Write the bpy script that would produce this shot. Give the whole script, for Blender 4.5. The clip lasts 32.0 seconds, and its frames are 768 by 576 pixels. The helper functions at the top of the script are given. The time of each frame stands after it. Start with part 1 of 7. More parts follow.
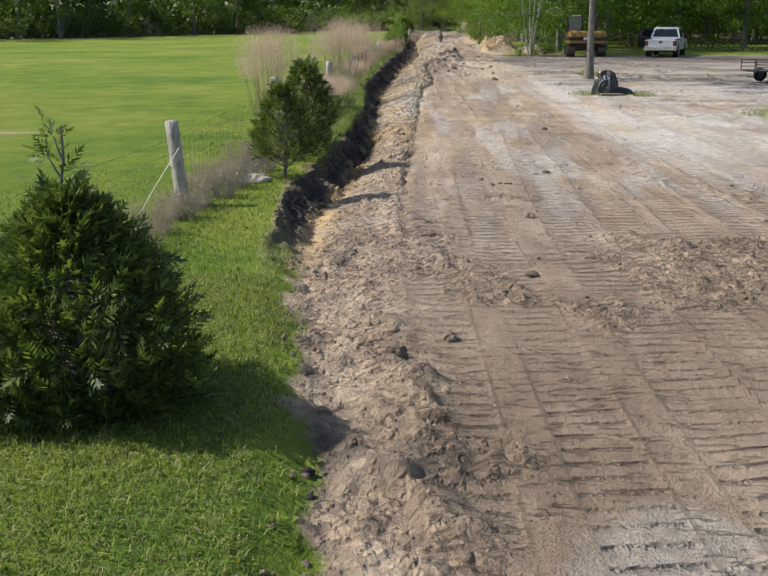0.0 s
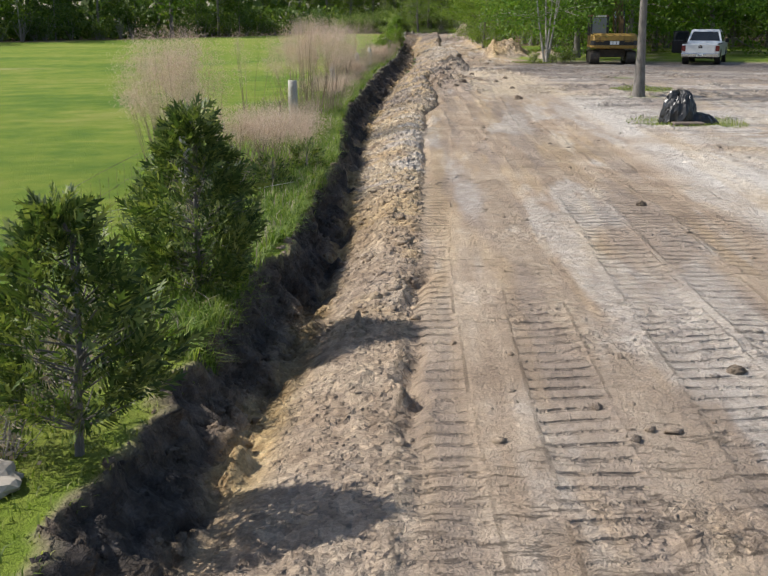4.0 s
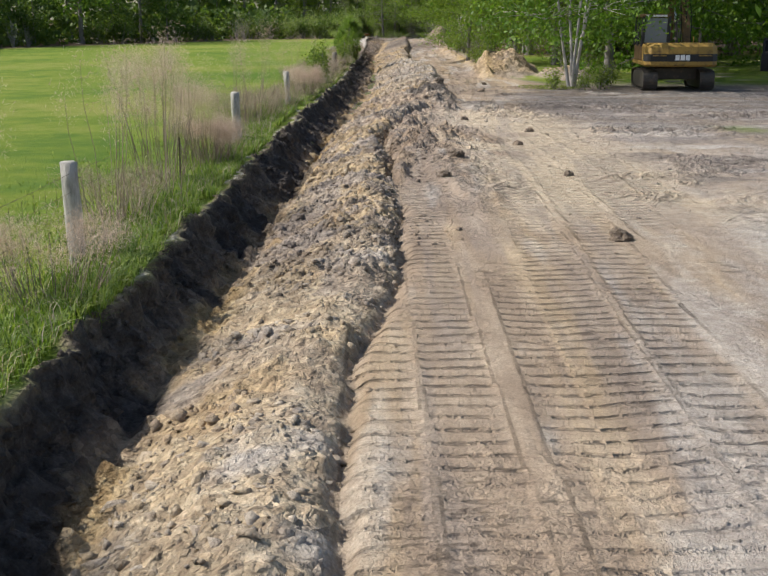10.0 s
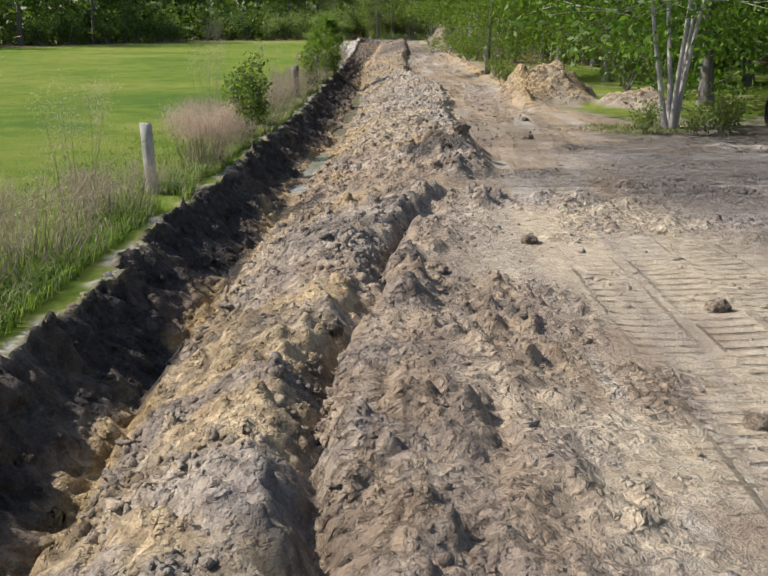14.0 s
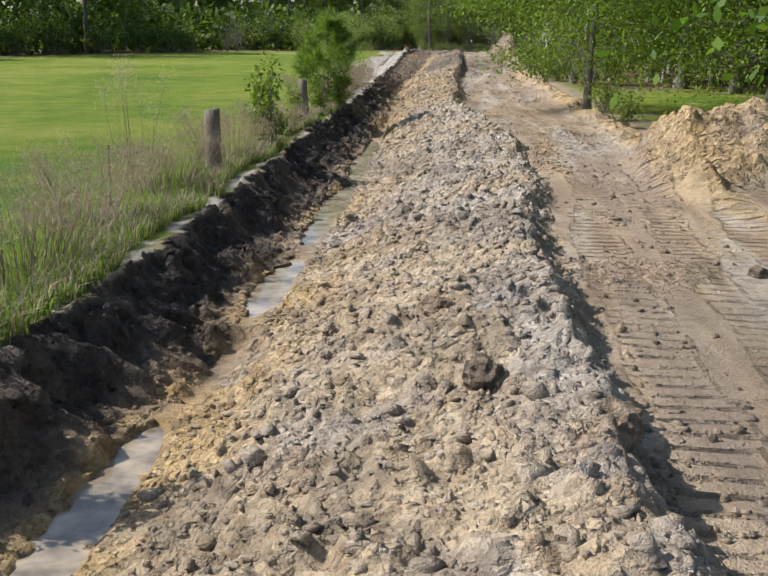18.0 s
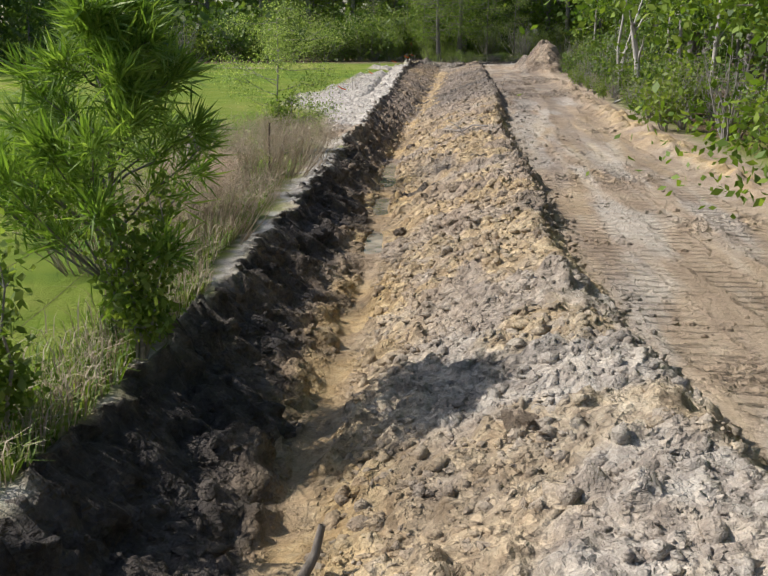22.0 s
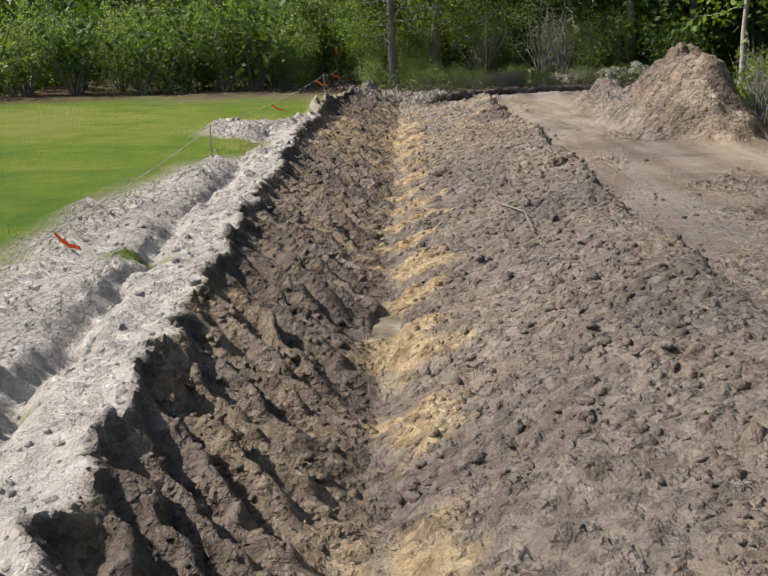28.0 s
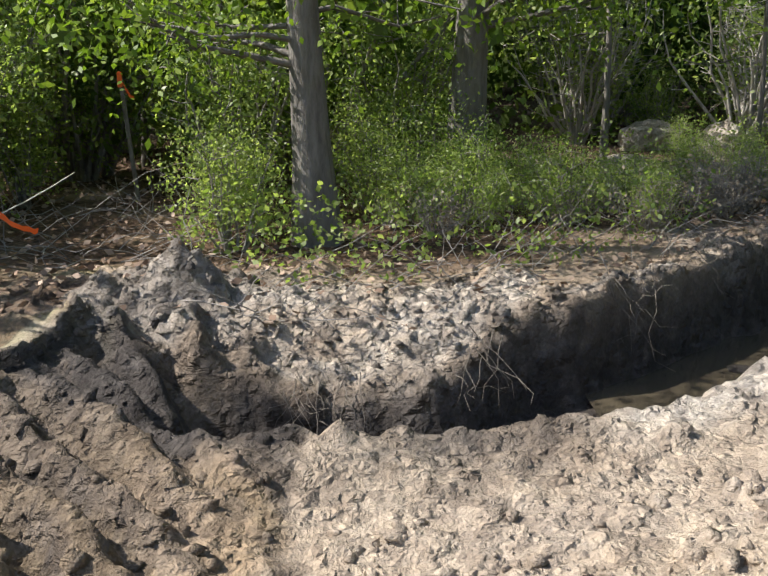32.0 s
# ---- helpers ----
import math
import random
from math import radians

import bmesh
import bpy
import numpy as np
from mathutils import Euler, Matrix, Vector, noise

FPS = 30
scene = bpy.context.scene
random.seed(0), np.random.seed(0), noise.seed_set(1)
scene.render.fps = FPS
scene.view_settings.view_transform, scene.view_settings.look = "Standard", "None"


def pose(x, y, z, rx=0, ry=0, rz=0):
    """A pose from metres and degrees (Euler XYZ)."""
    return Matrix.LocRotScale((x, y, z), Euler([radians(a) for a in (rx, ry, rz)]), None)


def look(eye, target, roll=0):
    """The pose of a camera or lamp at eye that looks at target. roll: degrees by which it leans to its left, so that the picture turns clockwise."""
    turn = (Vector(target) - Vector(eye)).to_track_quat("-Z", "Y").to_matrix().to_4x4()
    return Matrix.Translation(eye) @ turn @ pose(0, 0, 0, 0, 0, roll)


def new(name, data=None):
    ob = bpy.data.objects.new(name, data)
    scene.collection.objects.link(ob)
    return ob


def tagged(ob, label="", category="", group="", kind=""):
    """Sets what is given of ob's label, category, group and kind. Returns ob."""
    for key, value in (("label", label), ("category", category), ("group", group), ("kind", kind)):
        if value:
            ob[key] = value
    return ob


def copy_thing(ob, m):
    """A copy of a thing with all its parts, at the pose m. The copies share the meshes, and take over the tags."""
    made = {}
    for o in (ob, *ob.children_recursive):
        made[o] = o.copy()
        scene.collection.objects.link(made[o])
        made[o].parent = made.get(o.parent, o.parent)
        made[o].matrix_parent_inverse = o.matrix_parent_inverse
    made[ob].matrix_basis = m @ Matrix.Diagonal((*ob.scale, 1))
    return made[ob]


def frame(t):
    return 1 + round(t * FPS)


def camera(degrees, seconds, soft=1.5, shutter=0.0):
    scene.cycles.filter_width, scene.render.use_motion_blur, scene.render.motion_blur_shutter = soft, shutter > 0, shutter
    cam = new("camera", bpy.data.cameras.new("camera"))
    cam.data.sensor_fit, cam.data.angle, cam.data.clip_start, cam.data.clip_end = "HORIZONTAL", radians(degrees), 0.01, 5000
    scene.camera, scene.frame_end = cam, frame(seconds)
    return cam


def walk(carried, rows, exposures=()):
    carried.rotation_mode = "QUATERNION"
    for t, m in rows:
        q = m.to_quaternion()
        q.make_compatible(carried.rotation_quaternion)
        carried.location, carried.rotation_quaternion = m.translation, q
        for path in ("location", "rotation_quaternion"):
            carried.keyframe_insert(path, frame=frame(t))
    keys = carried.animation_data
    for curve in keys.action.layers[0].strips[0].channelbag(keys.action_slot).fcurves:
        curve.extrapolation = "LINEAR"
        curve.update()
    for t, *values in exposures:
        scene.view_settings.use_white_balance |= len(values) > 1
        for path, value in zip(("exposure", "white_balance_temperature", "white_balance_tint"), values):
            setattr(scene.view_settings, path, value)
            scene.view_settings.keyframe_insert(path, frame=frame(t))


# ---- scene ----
cam = camera(39.7, 32.0)
PATH = [
    (0.0, 0.013, -0.001, 2.744, 75.480, -0.000, 0.001),
    (0.5, 0.003, 0.711, 2.723, 75.468, 0.005, 0.003),
    (1.0, 0.012, 1.699, 2.717, 75.481, 0.007, 0.002),
    (1.5, 0.012, 2.867, 2.715, 75.493, 0.014, 0.004),
    (2.0, 0.006, 4.144, 2.705, 75.495, 0.013, -0.007),
    (2.5, 0.013, 5.547, 2.691, 75.500, 0.003, -0.006),
    (4.5, 0.223, 12.095, 2.642, 75.574, 0.037, -0.721),
    (5.0, 0.335, 13.832, 2.640, 75.574, 0.037, -1.530),
    (5.5, 0.448, 15.601, 2.637, 75.579, 0.145, -1.864),
    (6.0, 0.557, 17.467, 2.633, 75.565, 0.055, -1.848),
    (6.5, 0.651, 19.329, 2.627, 75.589, 0.041, -1.854),
    (7.0, 0.764, 21.189, 2.619, 75.606, 0.054, -1.855),
    (7.5, 0.878, 23.068, 2.608, 75.615, 0.144, -1.880),
    (8.0, 1.002, 24.951, 2.610, 75.609, 0.142, -1.884),
    (8.5, 1.113, 26.834, 2.603, 75.591, 0.223, -1.891),
    (9.0, 1.219, 28.686, 2.587, 75.617, 0.231, -1.888),
    (9.5, 1.328, 30.525, 2.568, 75.637, 0.165, -1.882),
    (10.0, 1.431, 32.360, 2.565, 75.655, 0.189, -1.894),
    (10.5, 1.507, 34.203, 2.564, 75.638, 0.082, -1.952),
    (11.0, 1.601, 36.066, 2.551, 75.650, 0.056, -1.971),
    (11.5, 1.737, 37.914, 2.547, 75.647, 0.023, -1.930),
    (12.0, 1.856, 39.905, 2.527, 75.629, -0.007, -1.930),
    (12.5, 1.965, 41.960, 2.511, 75.630, -0.056, -1.987),
    (13.0, 2.089, 43.943, 2.505, 75.623, -0.157, -1.986),
    (13.5, 2.222, 45.985, 2.484, 75.618, -0.149, -1.915),
    (14.0, 2.345, 48.057, 2.468, 75.628, -0.145, -1.929),
    (14.5, 2.470, 50.068, 2.459, 75.562, -0.202, -1.818),
    (16.5, 3.263, 58.154, 2.172, 76.086, -0.277, -1.048),
    (17.0, 3.357, 60.208, 2.160, 76.142, -0.259, -0.242),
    (17.5, 3.427, 62.364, 2.164, 76.143, -0.351, 0.587),
    (18.0, 3.461, 64.659, 2.177, 76.117, -0.405, 1.222),
    (18.5, 3.444, 67.025, 2.170, 76.148, -0.495, 1.752),
    (19.0, 3.421, 69.451, 2.161, 76.194, -0.608, 2.176),
    (19.5, 3.402, 71.894, 2.153, 76.227, -0.513, 2.252),
    (20.0, 3.387, 74.356, 2.157, 76.243, -0.515, 2.250),
    (20.5, 3.389, 76.838, 2.158, 76.261, -0.491, 2.259),
    (21.0, 3.384, 79.388, 2.145, 76.336, -0.513, 2.206),
    (21.5, 3.396, 82.074, 2.152, 76.299, -0.503, 1.800),
    (22.0, 3.411, 84.668, 2.164, 76.339, -0.520, 1.272),
    (22.5, 3.458, 87.402, 2.207, 76.262, -0.564, 1.083),
    (23.0, 3.473, 90.211, 2.237, 76.226, -0.578, 1.045),
    (23.5, 3.485, 93.048, 2.254, 76.211, -0.503, 0.947),
    (24.0, 3.527, 95.957, 2.256, 76.180, -0.425, 0.818),
    (24.5, 3.581, 98.945, 2.246, 76.205, -0.276, 0.563),
    (25.0, 3.654, 102.097, 2.243, 76.149, -0.288, 0.440),
    (25.5, 3.724, 105.245, 2.245, 76.121, -0.146, 0.176),
    (27.5, 3.922, 117.567, 2.110, 76.060, 0.015, -1.255),
    (28.0, 4.092, 120.911, 2.081, 76.052, 0.025, -1.707),
    (28.5, 4.282, 124.348, 2.046, 76.056, 0.098, -1.799),
    (29.0, 4.517, 127.845, 2.016, 76.016, 0.171, -1.958),
    (29.5, 4.713, 131.432, 1.983, 76.021, 0.111, -2.100),
    (30.0, 4.952, 135.032, 1.954, 75.996, 0.212, -2.019),
    (30.5, 5.138, 138.528, 1.933, 75.976, 0.199, -2.113),
    (31.0, 5.298, 141.530, 1.868, 75.962, 0.095, -2.093),
    (31.5, 5.461, 143.777, 1.845, 75.989, 0.068, -2.190),
    (32.0, 5.556, 145.202, 1.802, 75.987, 0.070, -2.182),
]
walk(cam, [(t, pose(*p)) for t, *p in PATH], [(0, 0.44), (5, 0.5), (12, 0.46), (16, 0.46), (20, 0.56), (23, 0.46), (25, 0.40), (28, 0.42), (29, 0.46), (31, 0.86), (32, 1.15)])

# ---- light ----
world = bpy.data.worlds.new("world")
scene.world = world
world.use_nodes = True
SUN_EL, SUN_AZ = radians(46), radians(277)  # azimuth from +y, clockwise
sky = world.node_tree.nodes.new("ShaderNodeTexSky")
sky.sky_type, sky.sun_disc, sky.sun_elevation, sky.sun_rotation = "NISHITA", False, SUN_EL, SUN_AZ
sky.dust_density = 1.5
world.node_tree.links.new(sky.outputs[0], world.node_tree.nodes["Background"].inputs[0])
world.node_tree.nodes["Background"].inputs[1].default_value = 0.11
sun_data = bpy.data.lights.new("sun", "SUN")
sun_data.energy, sun_data.angle, sun_data.color = 4.2, radians(0.53), (1.0, 0.95, 0.87)
sun = new("sun", sun_data)
to_sun = Vector((math.sin(SUN_AZ) * math.cos(SUN_EL), math.cos(SUN_AZ) * math.cos(SUN_EL), math.sin(SUN_EL)))
sun.matrix_world = look(to_sun * 300, (0, 0, 0))


# ---- materials ----
class Nodes:
    """A node material under construction."""

    def __init__(self, name, rough=0.9, metal=0.0, spec=0.3):
        self.mat = bpy.data.materials.new(name)
        self.mat.use_nodes = True
        self.tree = self.mat.node_tree
        self.bsdf = self.tree.nodes["Principled BSDF"]
        self.out = self.tree.nodes["Material Output"]
        self.set("Roughness", rough), self.set("Metallic", metal), self.set("Specular IOR Level", spec)

    def set(self, socket, value):
        if isinstance(value, bpy.types.NodeSocket):
            self.tree.links.new(value, self.bsdf.inputs[socket])
        else:
            self.bsdf.inputs[socket].default_value = value

    def node(self, kind, _out=0, **inputs):
        n = self.tree.nodes.new(kind)
        for key, value in inputs.items():
            if key[0] == "_":
                continue
            sock = n.inputs[int(key[1:])] if key[0] == "i" and key[1:].isdigit() else n.inputs[key]
            if isinstance(value, bpy.types.NodeSocket):
                self.tree.links.new(value, sock)
            else:
                sock.default_value = value
        return n

    def coords(self):
        return self.node("ShaderNodeTexCoord").outputs["Object"]

    def place(self):
        return self.node("ShaderNodeNewGeometry").outputs["Position"]

    def noise(self, scale, detail=4.0, rough=0.6, vector=None):
        n = self.node("ShaderNodeTexNoise", Scale=scale, Detail=detail, Roughness=rough)
        if vector is not None:
            self.tree.links.new(vector, n.inputs["Vector"])
        return n.outputs["Fac"]

    def voronoi(self, scale, vector=None, feature="F1"):
        n = self.node("ShaderNodeTexVoronoi", Scale=scale)
        n.feature = feature
        if vector is not None:
            self.tree.links.new(vector, n.inputs["Vector"])
        return n.outputs["Distance"]

    def ramp(self, fac, *stops):
        n = self.node("ShaderNodeValToRGB", Fac=fac)
        e = n.color_ramp.elements
        while len(e) < len(stops):
            e.new(0.5)
        for el, (pos, col) in zip(e, stops):
            el.position, el.color = pos, (*col, 1) if len(col) == 3 else col
        return n.outputs["Color"]

    def mix(self, fac, a, b, blend="MIX"):
        n = self.tree.nodes.new("ShaderNodeMix")
        n.data_type, n.blend_type = "RGBA", blend
        for sock, value in ((n.inputs[0], fac), (n.inputs[6], a), (n.inputs[7], b)):
            if isinstance(value, bpy.types.NodeSocket):
                self.tree.links.new(value, sock)
            elif isinstance(value, (int, float)):
                sock.default_value = value
            else:
                sock.default_value = (*value, 1)
        return n.outputs[2]

    def math(self, op, a, b=0.0, clamp=False):
        n = self.tree.nodes.new("ShaderNodeMath")
        n.operation, n.use_clamp = op, clamp
        for sock, value in zip(n.inputs, (a, b)):
            if isinstance(value, bpy.types.NodeSocket):
                self.tree.links.new(value, sock)
            else:
                sock.default_value = value
        return n.outputs[0]

    def random(self, island=False):
        if island:
            return self.node("ShaderNodeNewGeometry").outputs["Random Per Island"]
        return self.node("ShaderNodeObjectInfo").outputs["Random"]

    def bump(self, height, strength=0.5, distance=0.02):
        n = self.node("ShaderNodeBump", Height=height, Strength=strength, Distance=distance)
        self.set("Normal", n.outputs[0])
        return n

    def attribute(self, name):
        n = self.tree.nodes.new("ShaderNodeAttribute")
        n.attribute_name = name
        return n


def soil_material():
    m = Nodes("soil", 0.95, spec=0.15)
    p = m.place()
    soil = m.attribute("soil")
    sep = m.node("ShaderNodeSeparateColor", Color=soil.outputs["Color"])
    dark, ochre, pale = sep.outputs[0], sep.outputs[1], sep.outputs[2]
    cover = m.attribute("cover")
    sep2 = m.node("ShaderNodeSeparateColor", Color=cover.outputs["Color"])
    grass, litter, wet = sep2.outputs[0], sep2.outputs[1], sep2.outputs[2]
    n1, n2, n3 = m.noise(0.7, 5, vector=p), m.noise(6.0, 5, 0.7, vector=p), m.noise(45.0, 3, 0.7, vector=p)
    stretch = m.node("ShaderNodeMapping", Vector=p, Scale=(1.4, 0.16, 1.0)).outputs[0]
    streak = m.noise(2.2, 4, 0.6, vector=stretch)
    tan = m.ramp(m.math("ADD", m.math("MULTIPLY", n1, 0.5), m.math("MULTIPLY", streak, 0.5)),
                 (0.36, (0.265, 0.197, 0.142)), (0.5, (0.385, 0.295, 0.213)), (0.64, (0.535, 0.43, 0.32)))
    tan = m.mix(m.math("MULTIPLY", n2, 0.3), tan, (0.26, 0.21, 0.17))
    # dark soil; on the ditch walls it also stands in for shade
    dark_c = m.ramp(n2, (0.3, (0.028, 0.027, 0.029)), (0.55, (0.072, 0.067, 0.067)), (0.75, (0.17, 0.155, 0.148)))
    ochre_c = m.ramp(n2, (0.3, (0.42, 0.275, 0.125)), (0.55, (0.60, 0.445, 0.235)), (0.75, (0.72, 0.585, 0.37)))
    pale_c = m.ramp(n2, (0.3, (0.40, 0.358, 0.318)), (0.55, (0.565, 0.521, 0.467)), (0.75, (0.71, 0.673, 0.618)))
    col = m.mix(pale, tan, pale_c)
    col = m.mix(ochre, col, ochre_c)
    grey_c = m.ramp(n2, (0.3, (0.178, 0.153, 0.142)), (0.55, (0.285, 0.247, 0.225)), (0.75, (0.42, 0.37, 0.335)))
    col = m.mix(soil.outputs["Alpha"], col, grey_c)
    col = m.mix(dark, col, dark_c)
    grain = m.ramp(n3, (0.3, (0.72, 0.72, 0.72)), (0.7, (1.18, 1.18, 1.18)))
    col = m.mix(0.9, col, grain, "MULTIPLY")
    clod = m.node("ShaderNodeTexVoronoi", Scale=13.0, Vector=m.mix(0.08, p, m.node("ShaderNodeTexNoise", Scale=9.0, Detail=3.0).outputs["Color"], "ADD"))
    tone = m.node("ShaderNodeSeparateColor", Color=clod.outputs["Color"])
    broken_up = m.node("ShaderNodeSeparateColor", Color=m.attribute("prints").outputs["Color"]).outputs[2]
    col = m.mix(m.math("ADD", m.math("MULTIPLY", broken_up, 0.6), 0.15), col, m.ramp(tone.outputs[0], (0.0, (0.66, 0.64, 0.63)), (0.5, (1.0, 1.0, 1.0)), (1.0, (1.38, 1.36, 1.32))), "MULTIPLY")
    col = m.mix(m.math("MULTIPLY", wet, 0.75), col, (0.42, 0.38, 0.34), "MULTIPLY")
    big = m.noise(0.11, 4, 0.6, vector=p)
    mow = m.noise(1.1, 5, 0.65, vector=p)
    green = m.ramp(m.math("ADD", m.math("MULTIPLY", big, 0.55), m.math("MULTIPLY", mow, 0.45)),
                   (0.39, (0.095, 0.175, 0.020)), (0.5, (0.185, 0.250, 0.030)), (0.61, (0.28, 0.295, 0.068)))
    blade = m.noise(38.0, 3, 0.8, vector=p)
    green = m.mix(m.math("MULTIPLY", blade, 0.55), green, (0.045, 0.075, 0.012))
    col = m.mix(grass, col, green)
    leaf = m.ramp(m.voronoi(26.0, p), (0.1, (0.20, 0.125, 0.075)), (0.5, (0.105, 0.068, 0.045)), (0.9, (0.05, 0.036, 0.026)))
    col = m.mix(litter, col, leaf)
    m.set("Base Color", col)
    m.set("Roughness", m.math("SUBTRACT", 0.96, m.math("MULTIPLY", wet, 0.45)))
    prints = m.attribute("prints")
    sep3 = m.node("ShaderNodeSeparateColor", Color=prints.outputs["Color"])
    phase, shoe, loose = sep3.outputs[0], sep3.outputs[1], sep3.outputs[2]
    # each shoe leaves a plate with a ragged groove behind it
    w = m.math("FRACT", m.math("ADD", phase, m.math("MULTIPLY", m.math("SUBTRACT", m.noise(5.0, 4, 0.7, vector=p), 0.5), 0.3)))
    groove = m.math("SUBTRACT", 1.0, m.math("MULTIPLY", m.math("ABSOLUTE", m.math("SUBTRACT", w, 0.5)), 5.5), clamp=True)
    ridge = m.math("MULTIPLY", m.math("MULTIPLY", groove, shoe), m.math("MULTIPLY", m.ramp(m.noise(6.5, 4, 0.7, vector=p), (0.40, (0.15, 0.15, 0.15)), (0.54, (1, 1, 1))), -2.3))
    # ragged tears across the way where machines have slewed
    wide = m.node("ShaderNodeMapping", Vector=p, Scale=(4.0, 13.0, 4.0)).outputs[0]
    tear = m.ramp(m.noise(1.0, 6, 0.75, vector=wide), (0.37, (0, 0, 0)), (0.43, (1, 1, 1)))
    tear = m.math("MULTIPLY", m.math("SUBTRACT", tear, 1.0), m.math("MULTIPLY", prints.outputs["Alpha"], 1.8))
    lumps = m.math("ADD", m.math("MULTIPLY", m.noise(16.0, 5, 0.65, vector=p), 0.5), m.math("MULTIPLY", m.noise(70.0, 3, 0.7, vector=p), 0.34))
    warp = m.mix(0.09, p, m.node("ShaderNodeTexNoise", Scale=14.0, Detail=4.0, Roughness=0.7).outputs["Color"], "ADD")

    def chunks(scale):
        v = m.node("ShaderNodeTexVoronoi", Scale=scale, Vector=warp)
        v.distance = "CHEBYCHEV"
        some = m.node("ShaderNodeSeparateColor", Color=v.outputs["Color"]).outputs[1]
        dome = m.math("MULTIPLY", m.math("SUBTRACT", 0.55, v.outputs["Distance"], clamp=True), 1.5)
        return m.math("MULTIPLY", dome, m.math("MULTIPLY", m.math("SUBTRACT", some, 0.25, clamp=True), 2.4))

    jag = m.noise(24.0, 5, 0.75, vector=p)
    broken = m.math("ADD", m.math("ADD", m.math("MULTIPLY", chunks(8.0), 1.1), m.math("MULTIPLY", chunks(19.0), 0.75)), m.math("MULTIPLY", jag, 0.45))
    rubble = m.math("MULTIPLY", broken, m.math("ADD", m.math("MULTIPLY", loose, 0.96), 0.04))
    height = m.math("ADD", m.math("ADD", lumps, m.math("ADD", ridge, tear)), rubble)
    m.bump(height, 1.0, 0.07)
    return m.mat


def leaf_material(name, lo, mid, hi, rough=0.55, through_light=0.42, objects=0.0, glow=(1.15, 1.25, 0.55)):
    m = Nodes(name, rough, spec=0.35)
    r = m.random(island=True)
    col = m.ramp(r, (0.0, lo), (0.5, mid), (1.0, hi))
    if objects:
        col = m.mix(objects, col, m.ramp(m.random(), (0.0, lo), (0.55, mid), (1.0, hi)))
    m.set("Base Color", col)
    t = m.node("ShaderNodeBsdfTranslucent", Color=m.mix(1.0, col, glow, "MULTIPLY"))
    mixer = m.node("ShaderNodeMixShader", i0=through_light, i1=m.bsdf.outputs[0], i2=t.outputs[0])
    m.tree.links.new(mixer.outputs[0], m.out.inputs[0])
    return m.mat


def bark_material(name, dark, light, scale=14.0):
    m = Nodes(name, 0.9, spec=0.2)
    c = m.node("ShaderNodeMapping", Vector=m.place(), Scale=(1, 1, 0.22)).outputs[0]
    n = m.noise(scale, 6, 0.7, vector=c)
    patch = m.noise(2.5, 3, vector=m.place())
    col = m.ramp(n, (0.34, dark), (0.62, light))
    col = m.mix(m.math("MULTIPLY", patch, 0.5), col, tuple(v * 1.5 for v in light))
    m.set("Base Color", col)
    m.bump(n, 0.9, 0.03)
    return m.mat


def plain_material(name, colour, rough=0.6, metal=0.0, spec=0.5, wear=(0.1, 0.09, 0.08), amount=0.35, scale=7.0, coat=0.0):
    m = Nodes(name, rough, metal, spec)
    n = m.noise(scale, 6, 0.65, vector=m.place())
    fine = m.noise(scale * 9, 3, 0.6, vector=m.place())
    mask = m.ramp(n, (0.5, (0, 0, 0)), (0.72, (amount,) * 3))
    col = m.mix(mask, colour, wear)
    col = m.mix(m.math("MULTIPLY", fine, 0.25), col, tuple(v * 0.7 for v in colour))
    m.set("Base Color", col), m.set("Coat Weight", coat)
    m.set("Roughness", m.math("ADD", rough - 0.08, m.math("MULTIPLY", n, 0.18)))
    m.bump(fine, 0.15, 0.004)
    return m.mat


SOIL = soil_material()
PINE = leaf_material("pine_needles", (0.09, 0.16, 0.026), (0.16, 0.25, 0.045), (0.25, 0.33, 0.085), 0.5, 0.45)
CEDAR = leaf_material("cedar_foliage", (0.034, 0.06, 0.018), (0.074, 0.115, 0.032), (0.225, 0.255, 0.075), 0.55, 0.3)
OAK = leaf_material("oak_leaves", (0.055, 0.115, 0.012), (0.095, 0.185, 0.020), (0.17, 0.26, 0.035))
MAPLE = leaf_material("spring_leaves", (0.09, 0.15, 0.018), (0.15, 0.235, 0.028), (0.25, 0.32, 0.055))
WOODS = leaf_material("woodland_leaves", (0.035, 0.075, 0.016), (0.085, 0.145, 0.03), (0.20, 0.25, 0.06), objects=0.35)
SHRUB = leaf_material("shrub_leaves", (0.08, 0.13, 0.026), (0.16, 0.225, 0.045), (0.30, 0.34, 0.10), 0.5, 0.52, objects=0.25)
GRASS = leaf_material("grass_blades", (0.06, 0.10, 0.014), (0.145, 0.20, 0.028), (0.32, 0.33, 0.11), 0.6)
TALL = leaf_material("tall_grass", (0.065, 0.12, 0.015), (0.14, 0.215, 0.034), (0.27, 0.315, 0.09), 0.6)
THICKET = leaf_material("thicket_leaves", (0.11, 0.17, 0.048), (0.24, 0.32, 0.10), (0.46, 0.50, 0.24), 0.4, 0.58, objects=0.2)
LITTER = leaf_material("leaf_litter", (0.13, 0.085, 0.06), (0.25, 0.17, 0.12), (0.42, 0.32, 0.25), 0.8, 0.1, glow=(1.0, 0.9, 0.8))
